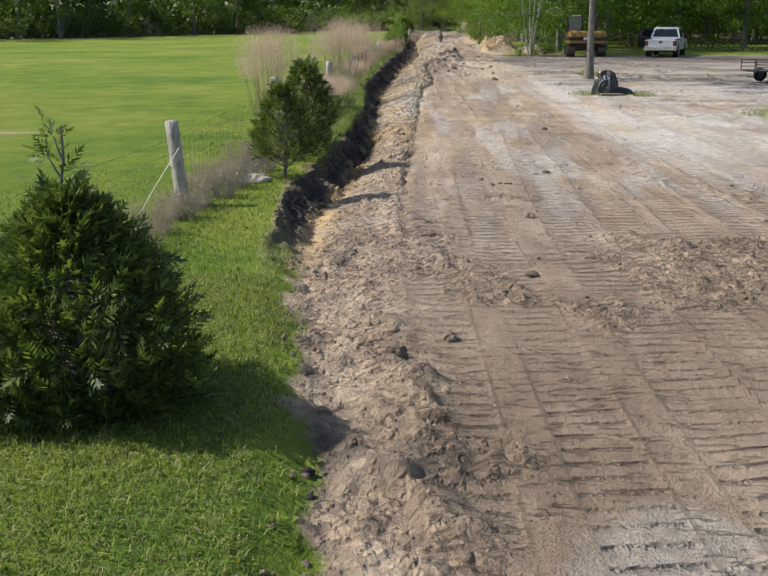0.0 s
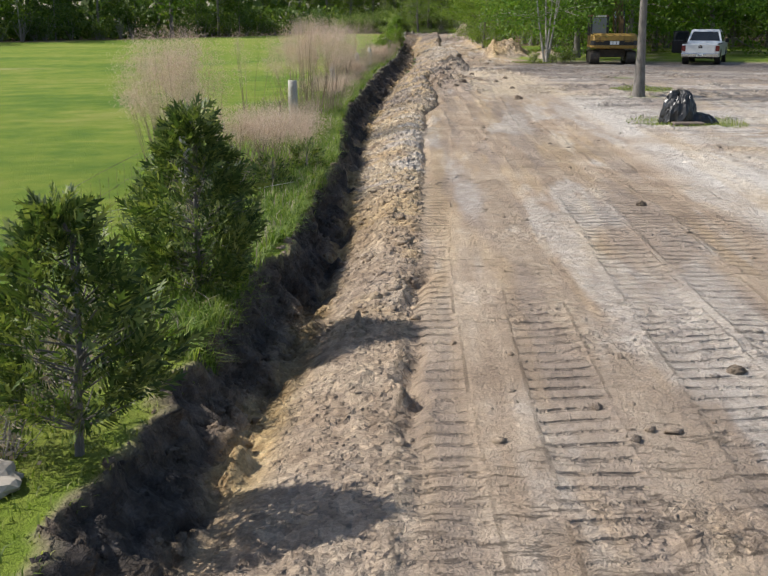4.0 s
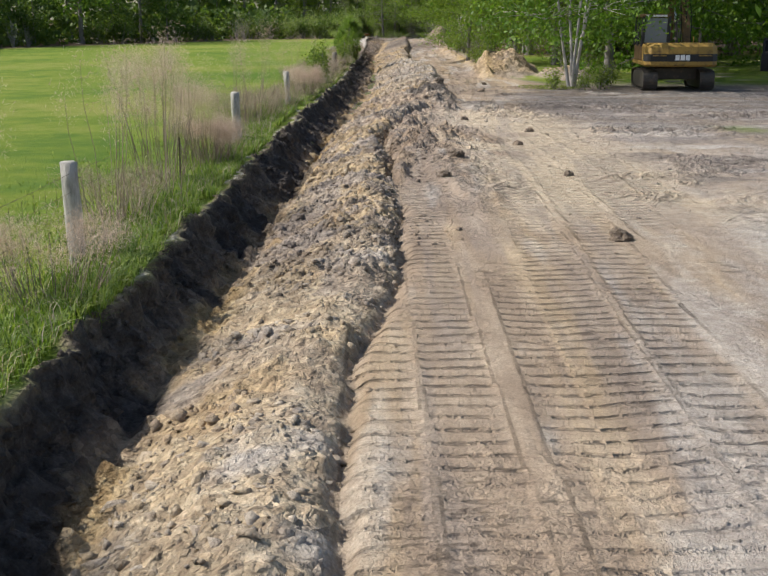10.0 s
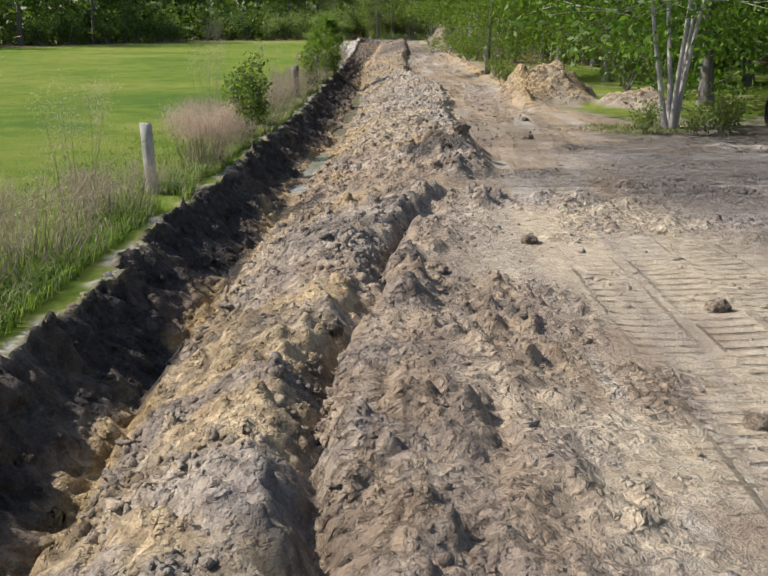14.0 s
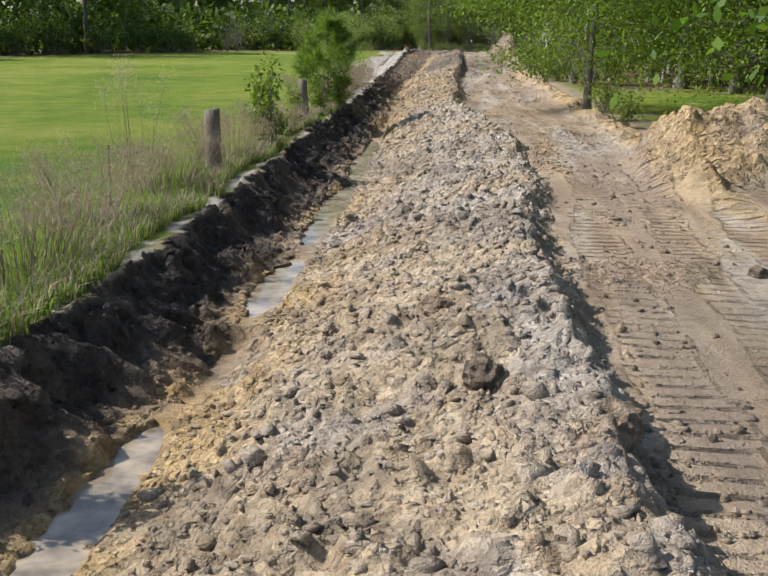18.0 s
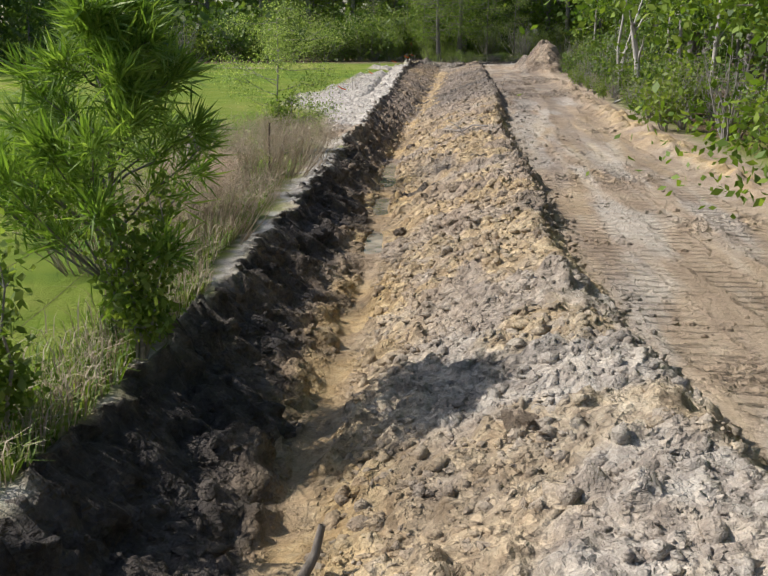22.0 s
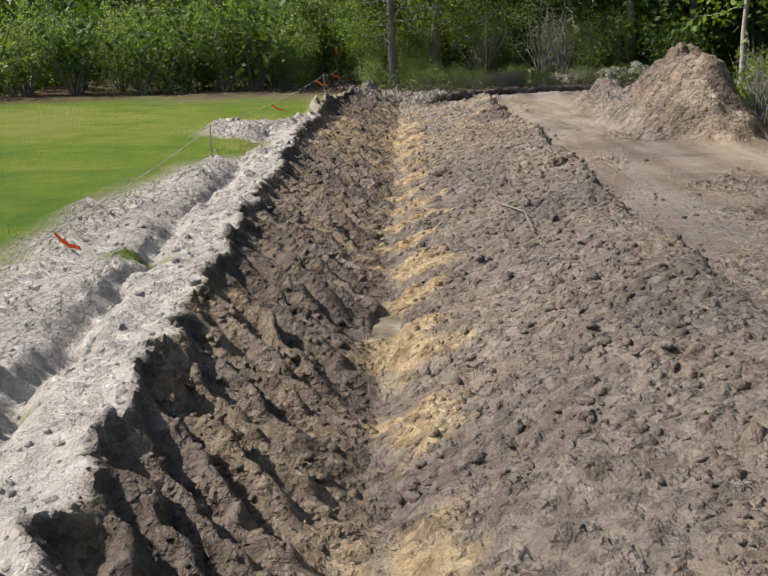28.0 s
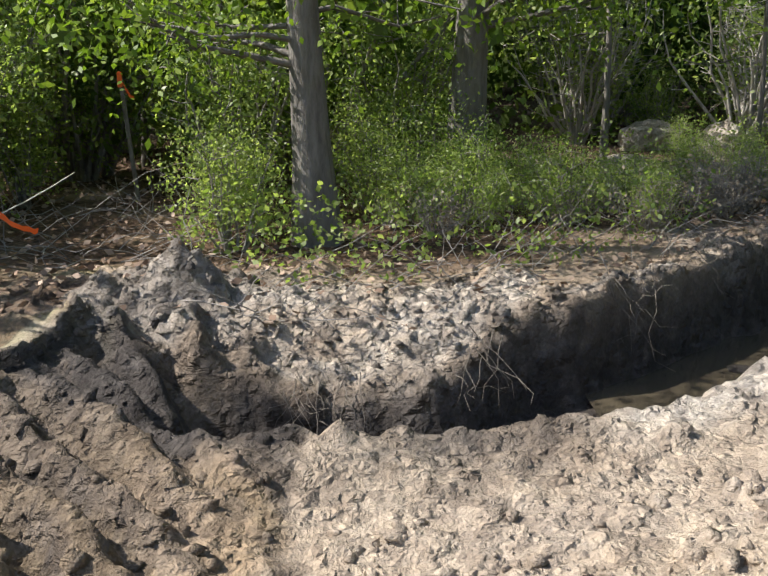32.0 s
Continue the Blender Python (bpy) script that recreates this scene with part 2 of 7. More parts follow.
STRAW = leaf_material("dry_straw", (0.24, 0.19, 0.135), (0.36, 0.295, 0.215), (0.50, 0.425, 0.33), 0.8, 0.25, glow=(1.0, 0.95, 0.85))
STALK = leaf_material("dry_stalks", (0.13, 0.095, 0.07), (0.21, 0.16, 0.12), (0.34, 0.27, 0.20), 0.8, 0.0)
PLUME = leaf_material("dry_plume", (0.46, 0.35, 0.27), (0.58, 0.46, 0.365), (0.70, 0.585, 0.48), 0.85, 0.4, glow=(1.0, 0.95, 0.88))
BRUSH = bark_material("bare_twigs", (0.11, 0.095, 0.085), (0.27, 0.25, 0.23), 20)
BARK = bark_material("grey_bark", (0.060, 0.052, 0.046), (0.19, 0.175, 0.16))
PALE_BARK = bark_material("pale_bark", (0.17, 0.15, 0.135), (0.42, 0.39, 0.36))
POST = bark_material("weathered_wood", (0.15, 0.14, 0.125), (0.40, 0.38, 0.345), 26)
POST_DARK = bark_material("old_dark_wood", (0.06, 0.052, 0.045), (0.19, 0.165, 0.14), 26)


# ---- ground ----
def lattice(ix, iy, seed):
    h = (ix * 374761393 + iy * 668265263 + seed * 1442695041) & 0xFFFFFFFF
    h = ((h ^ (h >> 13)) * 1274126177) & 0xFFFFFFFF
    h = ((h ^ (h >> 16)) * 2246822519) & 0xFFFFFFFF
    return ((h ^ (h >> 15)) & 0xFFFFFF) / float(0xFFFFFF)


def vnoise(x, y, size, seed):
    """Smooth noise from 0 to 1 with features of that size."""
    x, y = x / size, y / size
    fx, fy = np.floor(x), np.floor(y)
    ix, iy = fx.astype(np.int64), fy.astype(np.int64)
    u, v = x - fx, y - fy
    u, v = u * u * (3 - 2 * u), v * v * (3 - 2 * v)
    a, b = lattice(ix, iy, seed), lattice(ix + 1, iy, seed)
    c, d = lattice(ix, iy + 1, seed), lattice(ix + 1, iy + 1, seed)
    return (a + (b - a) * u) * (1 - v) + (c + (d - c) * u) * v


def fbm(x, y, size, seed, octaves=3):
    total, weight = 0.0, 0.0
    for k in range(octaves):
        total = total + vnoise(x, y, size / 2**k, seed + 17 * k) / 1.8**k
        weight += 1 / 1.8**k
    return total / weight


def clods(x, y, size, seed):
    """Heights in metres of separate lumps of earth, in cells of that size."""
    gx, gy = np.floor(x / size).astype(np.int64), np.floor(y / size).astype(np.int64)
    best = np.zeros_like(x)
    for dx in (-1, 0, 1):
        for dy in (-1, 0, 1):
            cx, cy = gx + dx, gy + dy
            px, py = (cx + lattice(cx, cy, seed)) * size, (cy + lattice(cx, cy, seed + 5)) * size
            k = lattice(cx, cy, seed + 9)
            r = size * (0.16 + 0.42 * k * k)
            squash = 0.32 + 0.45 * lattice(cx, cy, seed + 13)
            w = 6.3 * lattice(cx, cy, seed + 21)
            ex, ey = (x - px) * np.cos(w) + (y - py) * np.sin(w), ((y - py) * np.cos(w) - (x - px) * np.sin(w)) * (0.75 + 0.5 * k)
            d = (0.5 * np.sqrt(ex ** 2 + ey ** 2) + 0.5 * np.maximum(np.abs(ex + 0.4 * ey), np.abs(ey))) / r
            best = np.maximum(best, np.clip(1.2 - d ** 1.7, 0, 0.9) * r * squash * (1 + 0.35 * ex / r))
    return best * (0.7 + 0.6 * vnoise(x, y, size * 0.3, seed + 40))


def sstep(v, lo, hi):
    t = np.clip((v - lo) / (hi - lo), 0, 1)
    return t * t * (3 - 2 * t)


def line(*pairs):
    ys, xs = zip(*pairs)
    return lambda y: np.interp(y, ys, xs)


# courses along the way: y, then x or height
bank_x = line((-20, -0.9), (5, -0.75), (8, -1.0), (10.5, -1.22), (14, -1.37), (17, -1.15), (21, -0.86), (28, -0.6), (37, -0.74), (44, -0.48), (54, -0.02),
              (62, 0.36), (68, 0.78), (75, 1.22), (85, 1.5), (92, 1.88), (100, 2.12), (107, 2.4), (114, 2.64), (122, 2.92), (130, 2.98), (137, 3.12), (144, 3.45), (148, 3.75), (152, 4.2))
deep_x = line((-20, -0.6), (8, -0.7), (11, -0.85), (14, -0.92), (17, -0.72), (20, -0.5), (25, -0.3), (29, -0.38), (39, -0.2), (43, -0.04), (51, 0.54), (57, 0.84),
              (62, 1.14), (68, 1.55), (75, 2.15), (82, 2.5), (90, 2.75), (96, 2.95), (103, 3.02), (108, 3.15), (113, 3.38), (118, 3.72), (128, 4.25), (135, 4.6), (143, 4.95), (149, 5.3), (152, 5.6))
rise_x = line((-20, 0.1), (14, 0.2), (19, 0.4), (22, 0.55), (26, 0.75), (34, 1.1), (40, 1.38), (43, 1.9), (50, 2.08), (56, 2.3), (60, 2.9), (63, 3.85), (66, 4.5),
              (73, 4.85), (78, 5.2), (82, 5.5), (86.5, 5.5), (89, 5.25), (92, 4.98), (96, 5.12), (101, 5.24), (106, 5.48), (112, 5.9), (118, 6.4), (128, 6.78), (137, 7.25), (143, 7.25), (148, 7.7), (152, 8.0))
road_x = line((-20, 30), (40, 30), (66, 13), (72, 8.6), (78, 7.3), (86, 7.75), (100, 8.1), (109, 8.35), (116, 8.6), (123, 9.1), (135, 9.7), (150, 11.0))
field_z = line((-20, 0.42), (12, 0.42), (20, 0.36), (40, 0.26), (60, 0.2), (80, 0.16), (110, 0.16), (150, 0.22))
road_z = line((-20, 0.25), (20, 0.22), (37, 0.06), (44, 0.12), (61, 0.02), (75, 0.05), (110, 0.12), (150, 0.15))
deep_z = line((8.5, 0.3), (11, 0.22), (14, 0.1), (18, -0.08), (23, -0.22), (27, -0.12), (32, -0.14), (37, -0.3), (58, -0.34), (66, -0.42), (75, -0.42), (100, -0.38), (112, -0.37), (125, -0.38), (140, -0.3), (148, -0.27), (149.2, -0.12), (149.8, -0.04), (151, -0.4))
crest_z = line((14, 0.2), (40, 0.14), (44, 0.2), (54, 0.26), (62.8, 0.24), (63.4, 0.08), (64.35, 0.08), (64.9, 0.34), (65.8, 0.54), (68, 0.48), (71, 0.36), (80, 0.25), (90, 0.28), (97, 0.34), (104, 0.37), (113, 0.5), (130, 0.52), (138, 0.5), (142, 0.52), (146, 0.5), (147.5, 0.42), (148.6, 0.26), (149.5, 0.12), (151, 0.0))
sand_x = line((92, 0.2), (96, -0.12), (100, -0.32), (104, -0.5), (107.6, -0.8), (110.3, -1.1), (113.7, -2.45), (117, -2.5), (121, -2.1), (125.5, -1.85), (131, -1.75), (135.5, -1.4), (137.2, -0.5), (138.6, -0.5), (139.4, -1.75), (141.4, -1.9), (142.2, -0.25), (150, 0.1))  # from the bank
wood_y = line((-200, 60), (-60, 84), (-45, 101), (-36, 115), (-22, 134), (-10, 146.5), (3, 152.6), (5, 153.0), (7, 153.2), (8.5, 154.4), (10.8, 156.4), (12.5, 157.6), (20, 161), (60, 166))

near_y = line((4.6, 149.75), (6, 149.95), (7, 150.05), (8, 150.8), (9, 151.5), (11, 152.4), (13, 153.2), (30, 158))  # edges of the cross ditch
far_y = line((4.6, 150.6), (6, 150.7), (6.5, 151.0), (7.4, 151.65), (8.8, 153.0), (11, 154.2), (13, 155.0), (30, 160))

POOLS = ((65.4, 66.6, -0.40), (67.3, 71.2, -0.40), (73.8, 76.4, -0.39), (77.0, 82.2, -0.39), (82.5, 89.0, -0.38), (96.6, 98.2, -0.37), (99.2, 101.0, -0.36), (101.9, 105.4, -0.36), (128.9, 129.7, -0.34))  # water: from y, to y, level


def tread(x, y, centre, width, pitch=0.2, skew=0.0):
    """Prints of a crawler's shoes along a course: sharp ridges across it, and the mask of the course."""
    d = x - centre
    mask = sstep(width / 2 - np.abs(d), -0.03, 0.05)
    w = ((y + skew * d + 0.06 * (vnoise(x, y, 0.5, 91) - 0.5)) / pitch) % 1.0
    ridge = np.where(w < 0.3, np.sin(np.pi * w / 0.3), 0.0)
    worn = (0.5 + 0.5 * sstep(fbm(x, y, 1.3, 77), 0.36, 0.6)) * (0.45 + 0.55 * vnoise(x, y, 0.16, 78))
    return ridge * mask * worn, mask, (y + skew * d + 0.06 * (vnoise(x, y, 0.5, 91) - 0.5)) / pitch, mask * worn


def bumpy(x, y, cx, cy, rx, ry, h, seed=3):
    d = np.sqrt(((x - cx) / rx) ** 2 + ((y - cy) / ry) ** 2) + 0.35 * (fbm(x, y, 1.1, seed) - 0.5)
    return h * (1 - sstep(d, 0.05, 1.0))


def terrain(x, y):
    """Height and ground covers at x, y."""
    b, d, r, rr = bank_x(y), deep_x(y), rise_x(y), road_x(y)
    wob = 0.22 * (fbm(x * 0 + 3.1, y, 1.1, 5) - 0.5) + 0.14 * (vnoise(x * 0, y, 0.35, 6) - 0.5) + 0.1 * (vnoise(x * 0, y, 0.14, 7) - 0.5)
    b, r = b + wob * sstep(y, 8, 16), r + 0.5 * wob + 0.3 * (fbm(x * 0 + 9, y, 2.2, 15, 2) - 0.5) * sstep(y, 40, 50)
    d = d + 0.12 * (fbm(x * 0 + 7.7, y, 1.3, 8) - 0.5)
    fz, rz, dz, cz = field_z(y), road_z(y), deep_z(y), crest_z(y)
    dz = dz + 0.12 * (fbm(x * 0 + 1.0, y, 2.4, 21) - 0.5) * sstep(y, 15, 20)
    # the far field and the yard lie a little lower and are nearly even
    fz = fz * (1 - 0.6 * sstep(b - x, 4, 30)) + 0.10 * (fbm(x, y, 9, 31) - 0.5) * sstep(b - x, 0.5, 5)
    fz = fz + 0.05 * (fbm(x, y, 0.6, 35) - 0.5)
    dug = sstep(y, 9.0, 13.0) * (1 - sstep(y, 150.5, 151.5))
    # left wall of the ditch, with bucket grooves in its last third
    xw = x + (0.20 * (fbm(x * 1.3, y, 0.26, 10) - 0.5) + 0.16 * (fbm(x, y, 0.7, 12) - 0.5)) * sstep(x - b, 0.0, 0.12)
    wide = 0.02 + 0.08 * sstep(y, 58, 66) * (1 - sstep(y, 108, 114))
    t = np.clip((xw - b) / np.maximum(d - wide - b, 0.1), 0, 1)
    steep = 0.25 * sstep(t, 0, 0.5) + 0.75 * t
    open_wall = sstep(y, 98, 110)
    wall = fz + (dz - fz) * (steep * (1 - open_wall) + (0.8 * t + 0.2 * sstep(t, 0, 1)) * open_wall)
    groove = np.sin((y + 1.5 * t + 0.5 * fbm(x * 0, y, 3, 3)) * 2 * np.pi / 0.42) * sstep(y, 96, 110)
    wall = wall + 0.085 * groove * np.sin(np.pi * np.clip(t * 1.15, 0, 1))
    scoop = np.abs(np.sin((y + 0.35 * (x - d) ** 2 + 2.6 * fbm(x * 0.6, y, 3, 4)) * np.pi / 1.25)) * sstep(y, 108, 118) * np.exp(-(((x - d) / 0.9) ** 2))
    # heaped slope from the ditch to the crest, then down to the road
    top = r - 0.32
    s = np.clip((x - d - wide) / np.maximum(top - d - wide, 0.1), 0, 1)
    flat = sstep(s, 0, 0.13) * sstep(y, 56, 64) + 1 - sstep(y, 56, 64)
    ridge = sstep(y, 139, 145)
    slope = dz + (cz - dz) * (0.3 * flat * s + 0.7 * ((1 - ridge) * (1 - (1 - s) ** 1.6) + ridge * s ** 1.35) * (0.4 + 0.6 * flat))
    q = np.clip((x - top) / (0.34 + 0.55 * sstep(y, 64.2, 65) * (1 - sstep(y, 67.5, 69.5))), 0, 1)
    road = rz + 0.06 * (fbm(x, y, 3.5, 41) - 0.5) + 0.035 * (fbm(x, y, 0.7, 43) - 0.5)
    down = cz + (road - cz) * sstep(q, 0.1, 1.0)
    heap = np.where(x < d, wall, np.where(x < top, slope, np.where(q < 1, down, road)))
    heap = heap + 0.13 * (scoop - 0.5) * (x > b + 0.05)
    soft = fz + (road - fz) * sstep(x - b, 0, 0.5)
    z = np.where(x < b, fz, soft * (1 - dug) + heap * dug)
    # rough ground between ditch and crest
    late = sstep(y, 106, 112)
    on_heap = sstep(x, d + 0.02 - 0.14 * late, d + 0.22 - 0.2 * late) * (1 - sstep(x, r - 0.05, r + 0.12)) * dug
    ext = 0.2 * sstep(y, 13, 18) * (1 - sstep(y, 58, 66))
    on_wall = sstep(x, b - 0.03, b + 0.05) * (1 - sstep(x, d - 0.12 + 0.1 * late + ext, d + 0.02 + 0.06 * late + ext)) * dug
    loose = sstep(y, 38, 50) * (1 - 0.92 * sstep(y, 63.0, 63.3) * (1 - sstep(y, 64.35, 64.7)))
    early = (1 - sstep(y, 40, 48))
    c1, c2, c4 = clods(x, y, 0.5, 51), clods(x, y, 0.25, 53), clods(x, y, 0.13, 55)
    c3 = clods(x, y, 1.0, 57) * sstep(fbm(x, y, 3, 58), 0.45, 0.65)
    c5 = clods(x, y, 0.19, 59)
    z = z + on_heap * ((1 - 0.25 * sstep(y, 118, 130)) * loose * ((0.5 - 0.22 * sstep(y, 66, 72) - 0.13 * late) * c1 + (1.0 - 0.2 * sstep(y, 66, 72) - 0.5 * late) * c2 + (1.2 - 0.25 * late) * c4 + 1.0 * c5 + 0.2 * c3 + 0.15 * (fbm(x, y, 1.4, 61) - 0.5)) + early * (0.35 + 0.65 * sstep(fbm(x, y, 1.0, 64), 0.42, 0.58)) * (0.6 * c2 + 0.9 * c4 + 0.7 * c5 + 0.1 * c1 + 0.12 * (fbm(x, y, 1.2, 62) - 0.5)))
    z = z + on_wall * (1.1 * c2 + 0.8 * c1 * (1 - late) + 1.2 * c4 + 0.12 * (fbm(x, y, 0.7, 63) - 0.5)) * (1 - 0.5 * sstep(y, 108, 116))
    # lumps along the road's edges and the crumbly lip at the lawn
    by_road = sstep(x, r - 0.1, r + 0.25) * (1 - sstep(x, rr - 0.3, rr + 0.2))
    rough_mid = sstep(y, 44, 50) * (1 - sstep(y, 61, 63)) * 0.8 * (1 - sstep(x, 3.5, 4.6)) * sstep(x, r + 0.02, r + 0.14) * (0.35 + 0.65 * sstep(fbm(x * 2, y * 0.5, 1.3, 66), 0.38, 0.55))
    z = z + rough_mid * (0.5 * c1 + 0.8 * c2 + 0.8 * c4 + 0.5 * c5 + 0.05 + 0.16 * sstep(3.9 - x + 0.8 * (fbm(x, y, 1.5, 67) - 0.5), 0, 0.9))
    band = (np.exp(-(((y - 62.4) / 0.6) ** 2)) + np.exp(-(((y - 65.1) / 0.35) ** 2)) * (1 - sstep(x, 5.4, 6.0))) * sstep(x, r - 0.1, r + 0.1) * (1 - sstep(x, 6.0, 7.5))
    z = z + band * (0.05 + 0.5 * c1 + 0.9 * c2 + 0.9 * c4)
    rough_mid = np.maximum(rough_mid, band)
    crumbs = (1 - dug) * sstep(x, b + 0.15, b + 0.45) * (1 - sstep(x, b + 0.9, b + 1.6))
    z = z + crumbs * (0.6 * c1 + 0.8 * c2 + 0.7 * c4)
    lumpy = sstep(fbm(x, y, 1.9, 65), 0.55 - 0.07 * (1 - sstep(y, 16, 26)), 0.70 - 0.10 * (1 - sstep(y, 16, 26))) * by_road
    lumpy = lumpy * (1 - 0.75 * sstep(y, 14, 20) * (1 - sstep(y, 43, 47)))
    z = z + lumpy * (0.35 * c1 + 0.6 * c2 + 0.8 * c4 + 0.4 * c5)
    # prints of crawler tracks
    drift = 0.055 * (y - 20)
    marks = np.zeros_like(x)
    packed = np.zeros_like(x)
    phase, shoe = np.zeros_like(x), np.zeros_like(x)
    for c0, w, p, k, lo, hi in ((0.70, 0.5, 0.205, 0.05, -10, 44), (2.62, 0.6, 0.2, -0.1, -5, 50), (3.25, 0.55, 0.205, 0.06, -5, 56), (1.62, 0.5, 0.2, -0.08, -5, 21), (0.0, 0.5, 0.2, 0.1, -5, 17),
                               (2.12, 0.4, 0.2, 0.1, 27, 44), (3.95, 0.55, 0.2, 0.0, -5, 34), (4.6, 0.5, 0.2, 0.1, -5, 28), (3.9, 0.55, 0.205, -0.12, 44, 61), (4.6, 0.55, 0.2, -0.08, 46, 61), (3.1, 0.5, 0.2, 0.05, 50, 60), (1.35, 0.5, 0.2, 0.04, 34, 53), (0.95, 0.45, 0.205, -0.08, 40, 56), (5.3, 0.5, 0.2, 0.05, -5, 24)):
        c = c0 + drift * np.where(y > 20, 0.82, 0.45) + 0.15 * np.sin(y * 0.21 + c0)
        tr, mk, ph, sh = tread(x, y, c, w, p, k)
        on = sstep(y, lo, lo + 2) * (1 - sstep(y, hi - 3, hi)) * (x > r - 0.05)
        take = (mk * on > 0.02) & (packed < 0.02)
        phase, shoe = np.where(take, ph, phase), np.where(take, sh * on, shoe)
        marks, packed = marks + tr * on * (1 - packed), np.maximum(packed, mk * on)
    for off, w in ((0.5, 0.5), (2.2, 0.5), (1.35, 0.4)):
        tr, mk, ph, sh = tread(x, y, r + off + 0.2 * np.sin(y * 0.17), w, 0.2, 0.1)
        on = sstep(y, 66, 69) * (1 - sstep(y, 118, 135))
        take = (mk * on > 0.02) & (packed < 0.02)
        phase, shoe = np.where(take, ph, phase), np.where(take, sh * on, shoe)
        marks, packed = marks + tr * on, np.maximum(packed, mk * on)
    tr, mk, ph, sh = tread(y, x, 63.9 + 0.03 * (x - 4), 0.5, 0.2, 0.0)
    tr2 = tread(y, x, 65.6 + 0.05 * (x - 4), 0.5, 0.2, 0.0)[0]
    on = sstep(x, 2.2, 3.0) * (1 - sstep(x, 9, 11))
    phase, shoe = np.where(mk * on > 0.02, ph, phase), np.where(mk * on > 0.02, sh * on, shoe)
    marks = marks * (1 - mk * on) + (tr * on) + tr2 * on * sstep(x, 4.9, 5.3)
    across = sstep(y, 63.1, 63.35) * (1 - sstep(y, 64.25, 64.5)) * sstep(x, 1.7, 2.4) * (1 - sstep(x, 9, 11))
    z = z - 0.085 * across * (0.3 + fbm(x * 0.3, y, 0.6, 74)) * np.sin((y - 63.2 + 0.03 * x + 0.1 * fbm(x * 0.4, y, 1.5, 73)) * 2 * np.pi / 0.27)
    z = z - 0.009 * packed + 0.25 * c4 * by_road * (1 - packed) * sstep(fbm(x, y, 0.9, 79), 0.45, 0.6)
    # ruts beside the prints
    rut = np.exp(-(((x - (r + 0.07)) / 0.07) ** 2)) * sstep(fbm(x * 0, y, 2.5, 71), 0.35, 0.55) * sstep(y, 8, 18) * (1 - sstep(y, 60, 63))
    z = z - 0.09 * rut
    # scuffed sand of the yard
    sand = sstep(x, 5.6, 7.4) * sstep(y, 20, 32) * (1 - sstep(y, 68, 73)) * (x < rr + 25)
    scuff = sstep(fbm(x * 0.55, y * 1.5, 1.1, 191, 4), 0.46, 0.62)
    z = z + sand * (scuff * (0.3 * c1 + 0.5 * c2 + 0.3 * c4) + 0.07 * (fbm(x * 0.6, y * 1.4, 0.8, 193) - 0.5) + 0.05 * (fbm(x, y, 0.35, 195) - 0.5))
    # piles beside the road
    piles = (bumpy(x, y, 8.55, 81.2, 1.7, 3.2, 1.0, 81) + bumpy(x, y, 7.6, 80.2, 1.0, 2.6, 0.4, 82) + bumpy(x, y, 10.5, 141.8, 1.5, 3.6, 1.45, 83) + bumpy(x, y, 10.2, 146.2, 1.1, 2.4, 0.6, 84)
             + bumpy(x, y, 10.6, 78.3, 1.5, 2.0, 0.4, 85))
    z = z + piles + sstep(piles, 0.03, 0.2) * (0.9 * c2 + 0.9 * c1 + 0.7 * c4)
    # pushed-up rim along the road's right side
    rim = np.exp(-(((x - rr - 0.1) / 0.38) ** 2)) * sstep(y, 74, 80) * (1 - sstep(y, 128, 136))
    z = z + rim * (0.20 * fbm(x, y, 0.9, 87) + 0.8 * c1 + 0.9 * c2 + 0.6 * c5)
    # lip of thrown earth at the last part of the bank, and furrows beside it
    strip = sstep(x, b + sand_x(y) - 0.25, b + sand_x(y) + 0.25) * (1 - sstep(x, b - 0.02, b + 0.06)) * sstep(y, 94, 98) * (1 - sstep(y, 150, 151.5))
    n_flat = fbm(x, y, 1.3, 109) + 0.12 * sstep(y, 112, 118)
    furrow = np.exp(-(((x - b + 0.62) / 0.12) ** 2)) + 0.8 * np.exp(-(((x - b + 1.25) / 0.14) ** 2))
    z = z + strip * (0.5 * c2 * sstep(n_flat, 0.4, 0.6) + 0.3 * c1 + 0.7 * c4 * sstep(n_flat, 0.35, 0.55) + 0.5 * c5 * sstep(n_flat, 0.45, 0.6) + 0.10 * (fbm(x, y, 1.2, 89) - 0.35) - 0.14 * furrow * sstep(y, 114, 122))
    outer = np.exp(-(((x - b - sand_x(y) - 0.25) / 0.2) ** 2)) * strip * sstep(y, 112, 116)
    outer = outer * sstep(-sand_x(y), 0.8, 1.2)
    outer = np.maximum(outer, strip * sstep(y, 138.9, 139.6) * sstep(fbm(x, y, 0.7, 110), 0.3, 0.5))
    z = z + outer * (0.05 + 0.8 * c1 + 1.0 * c2 + 0.9 * c4 + 0.5 * c5)
    z = z + (0.10 + 0.09 * sstep(y, 140, 144)) * np.exp(-(((x - b - 0.02) / 0.16) ** 2)) * sstep(y, 100, 106) * (1 - sstep(y, 150, 151)) * (1.3 * fbm(x * 0 + 2.2, y, 0.8, 108) + 0.8 * c1) * (1 - 0.4 * sstep(y, 147, 149))
    sway, uneven = 0.1 * (fbm(x * 0 + 6.6, y, 1.4, 99) - 0.5), fbm(x * 0 + 4.4, y, 0.9, 97)
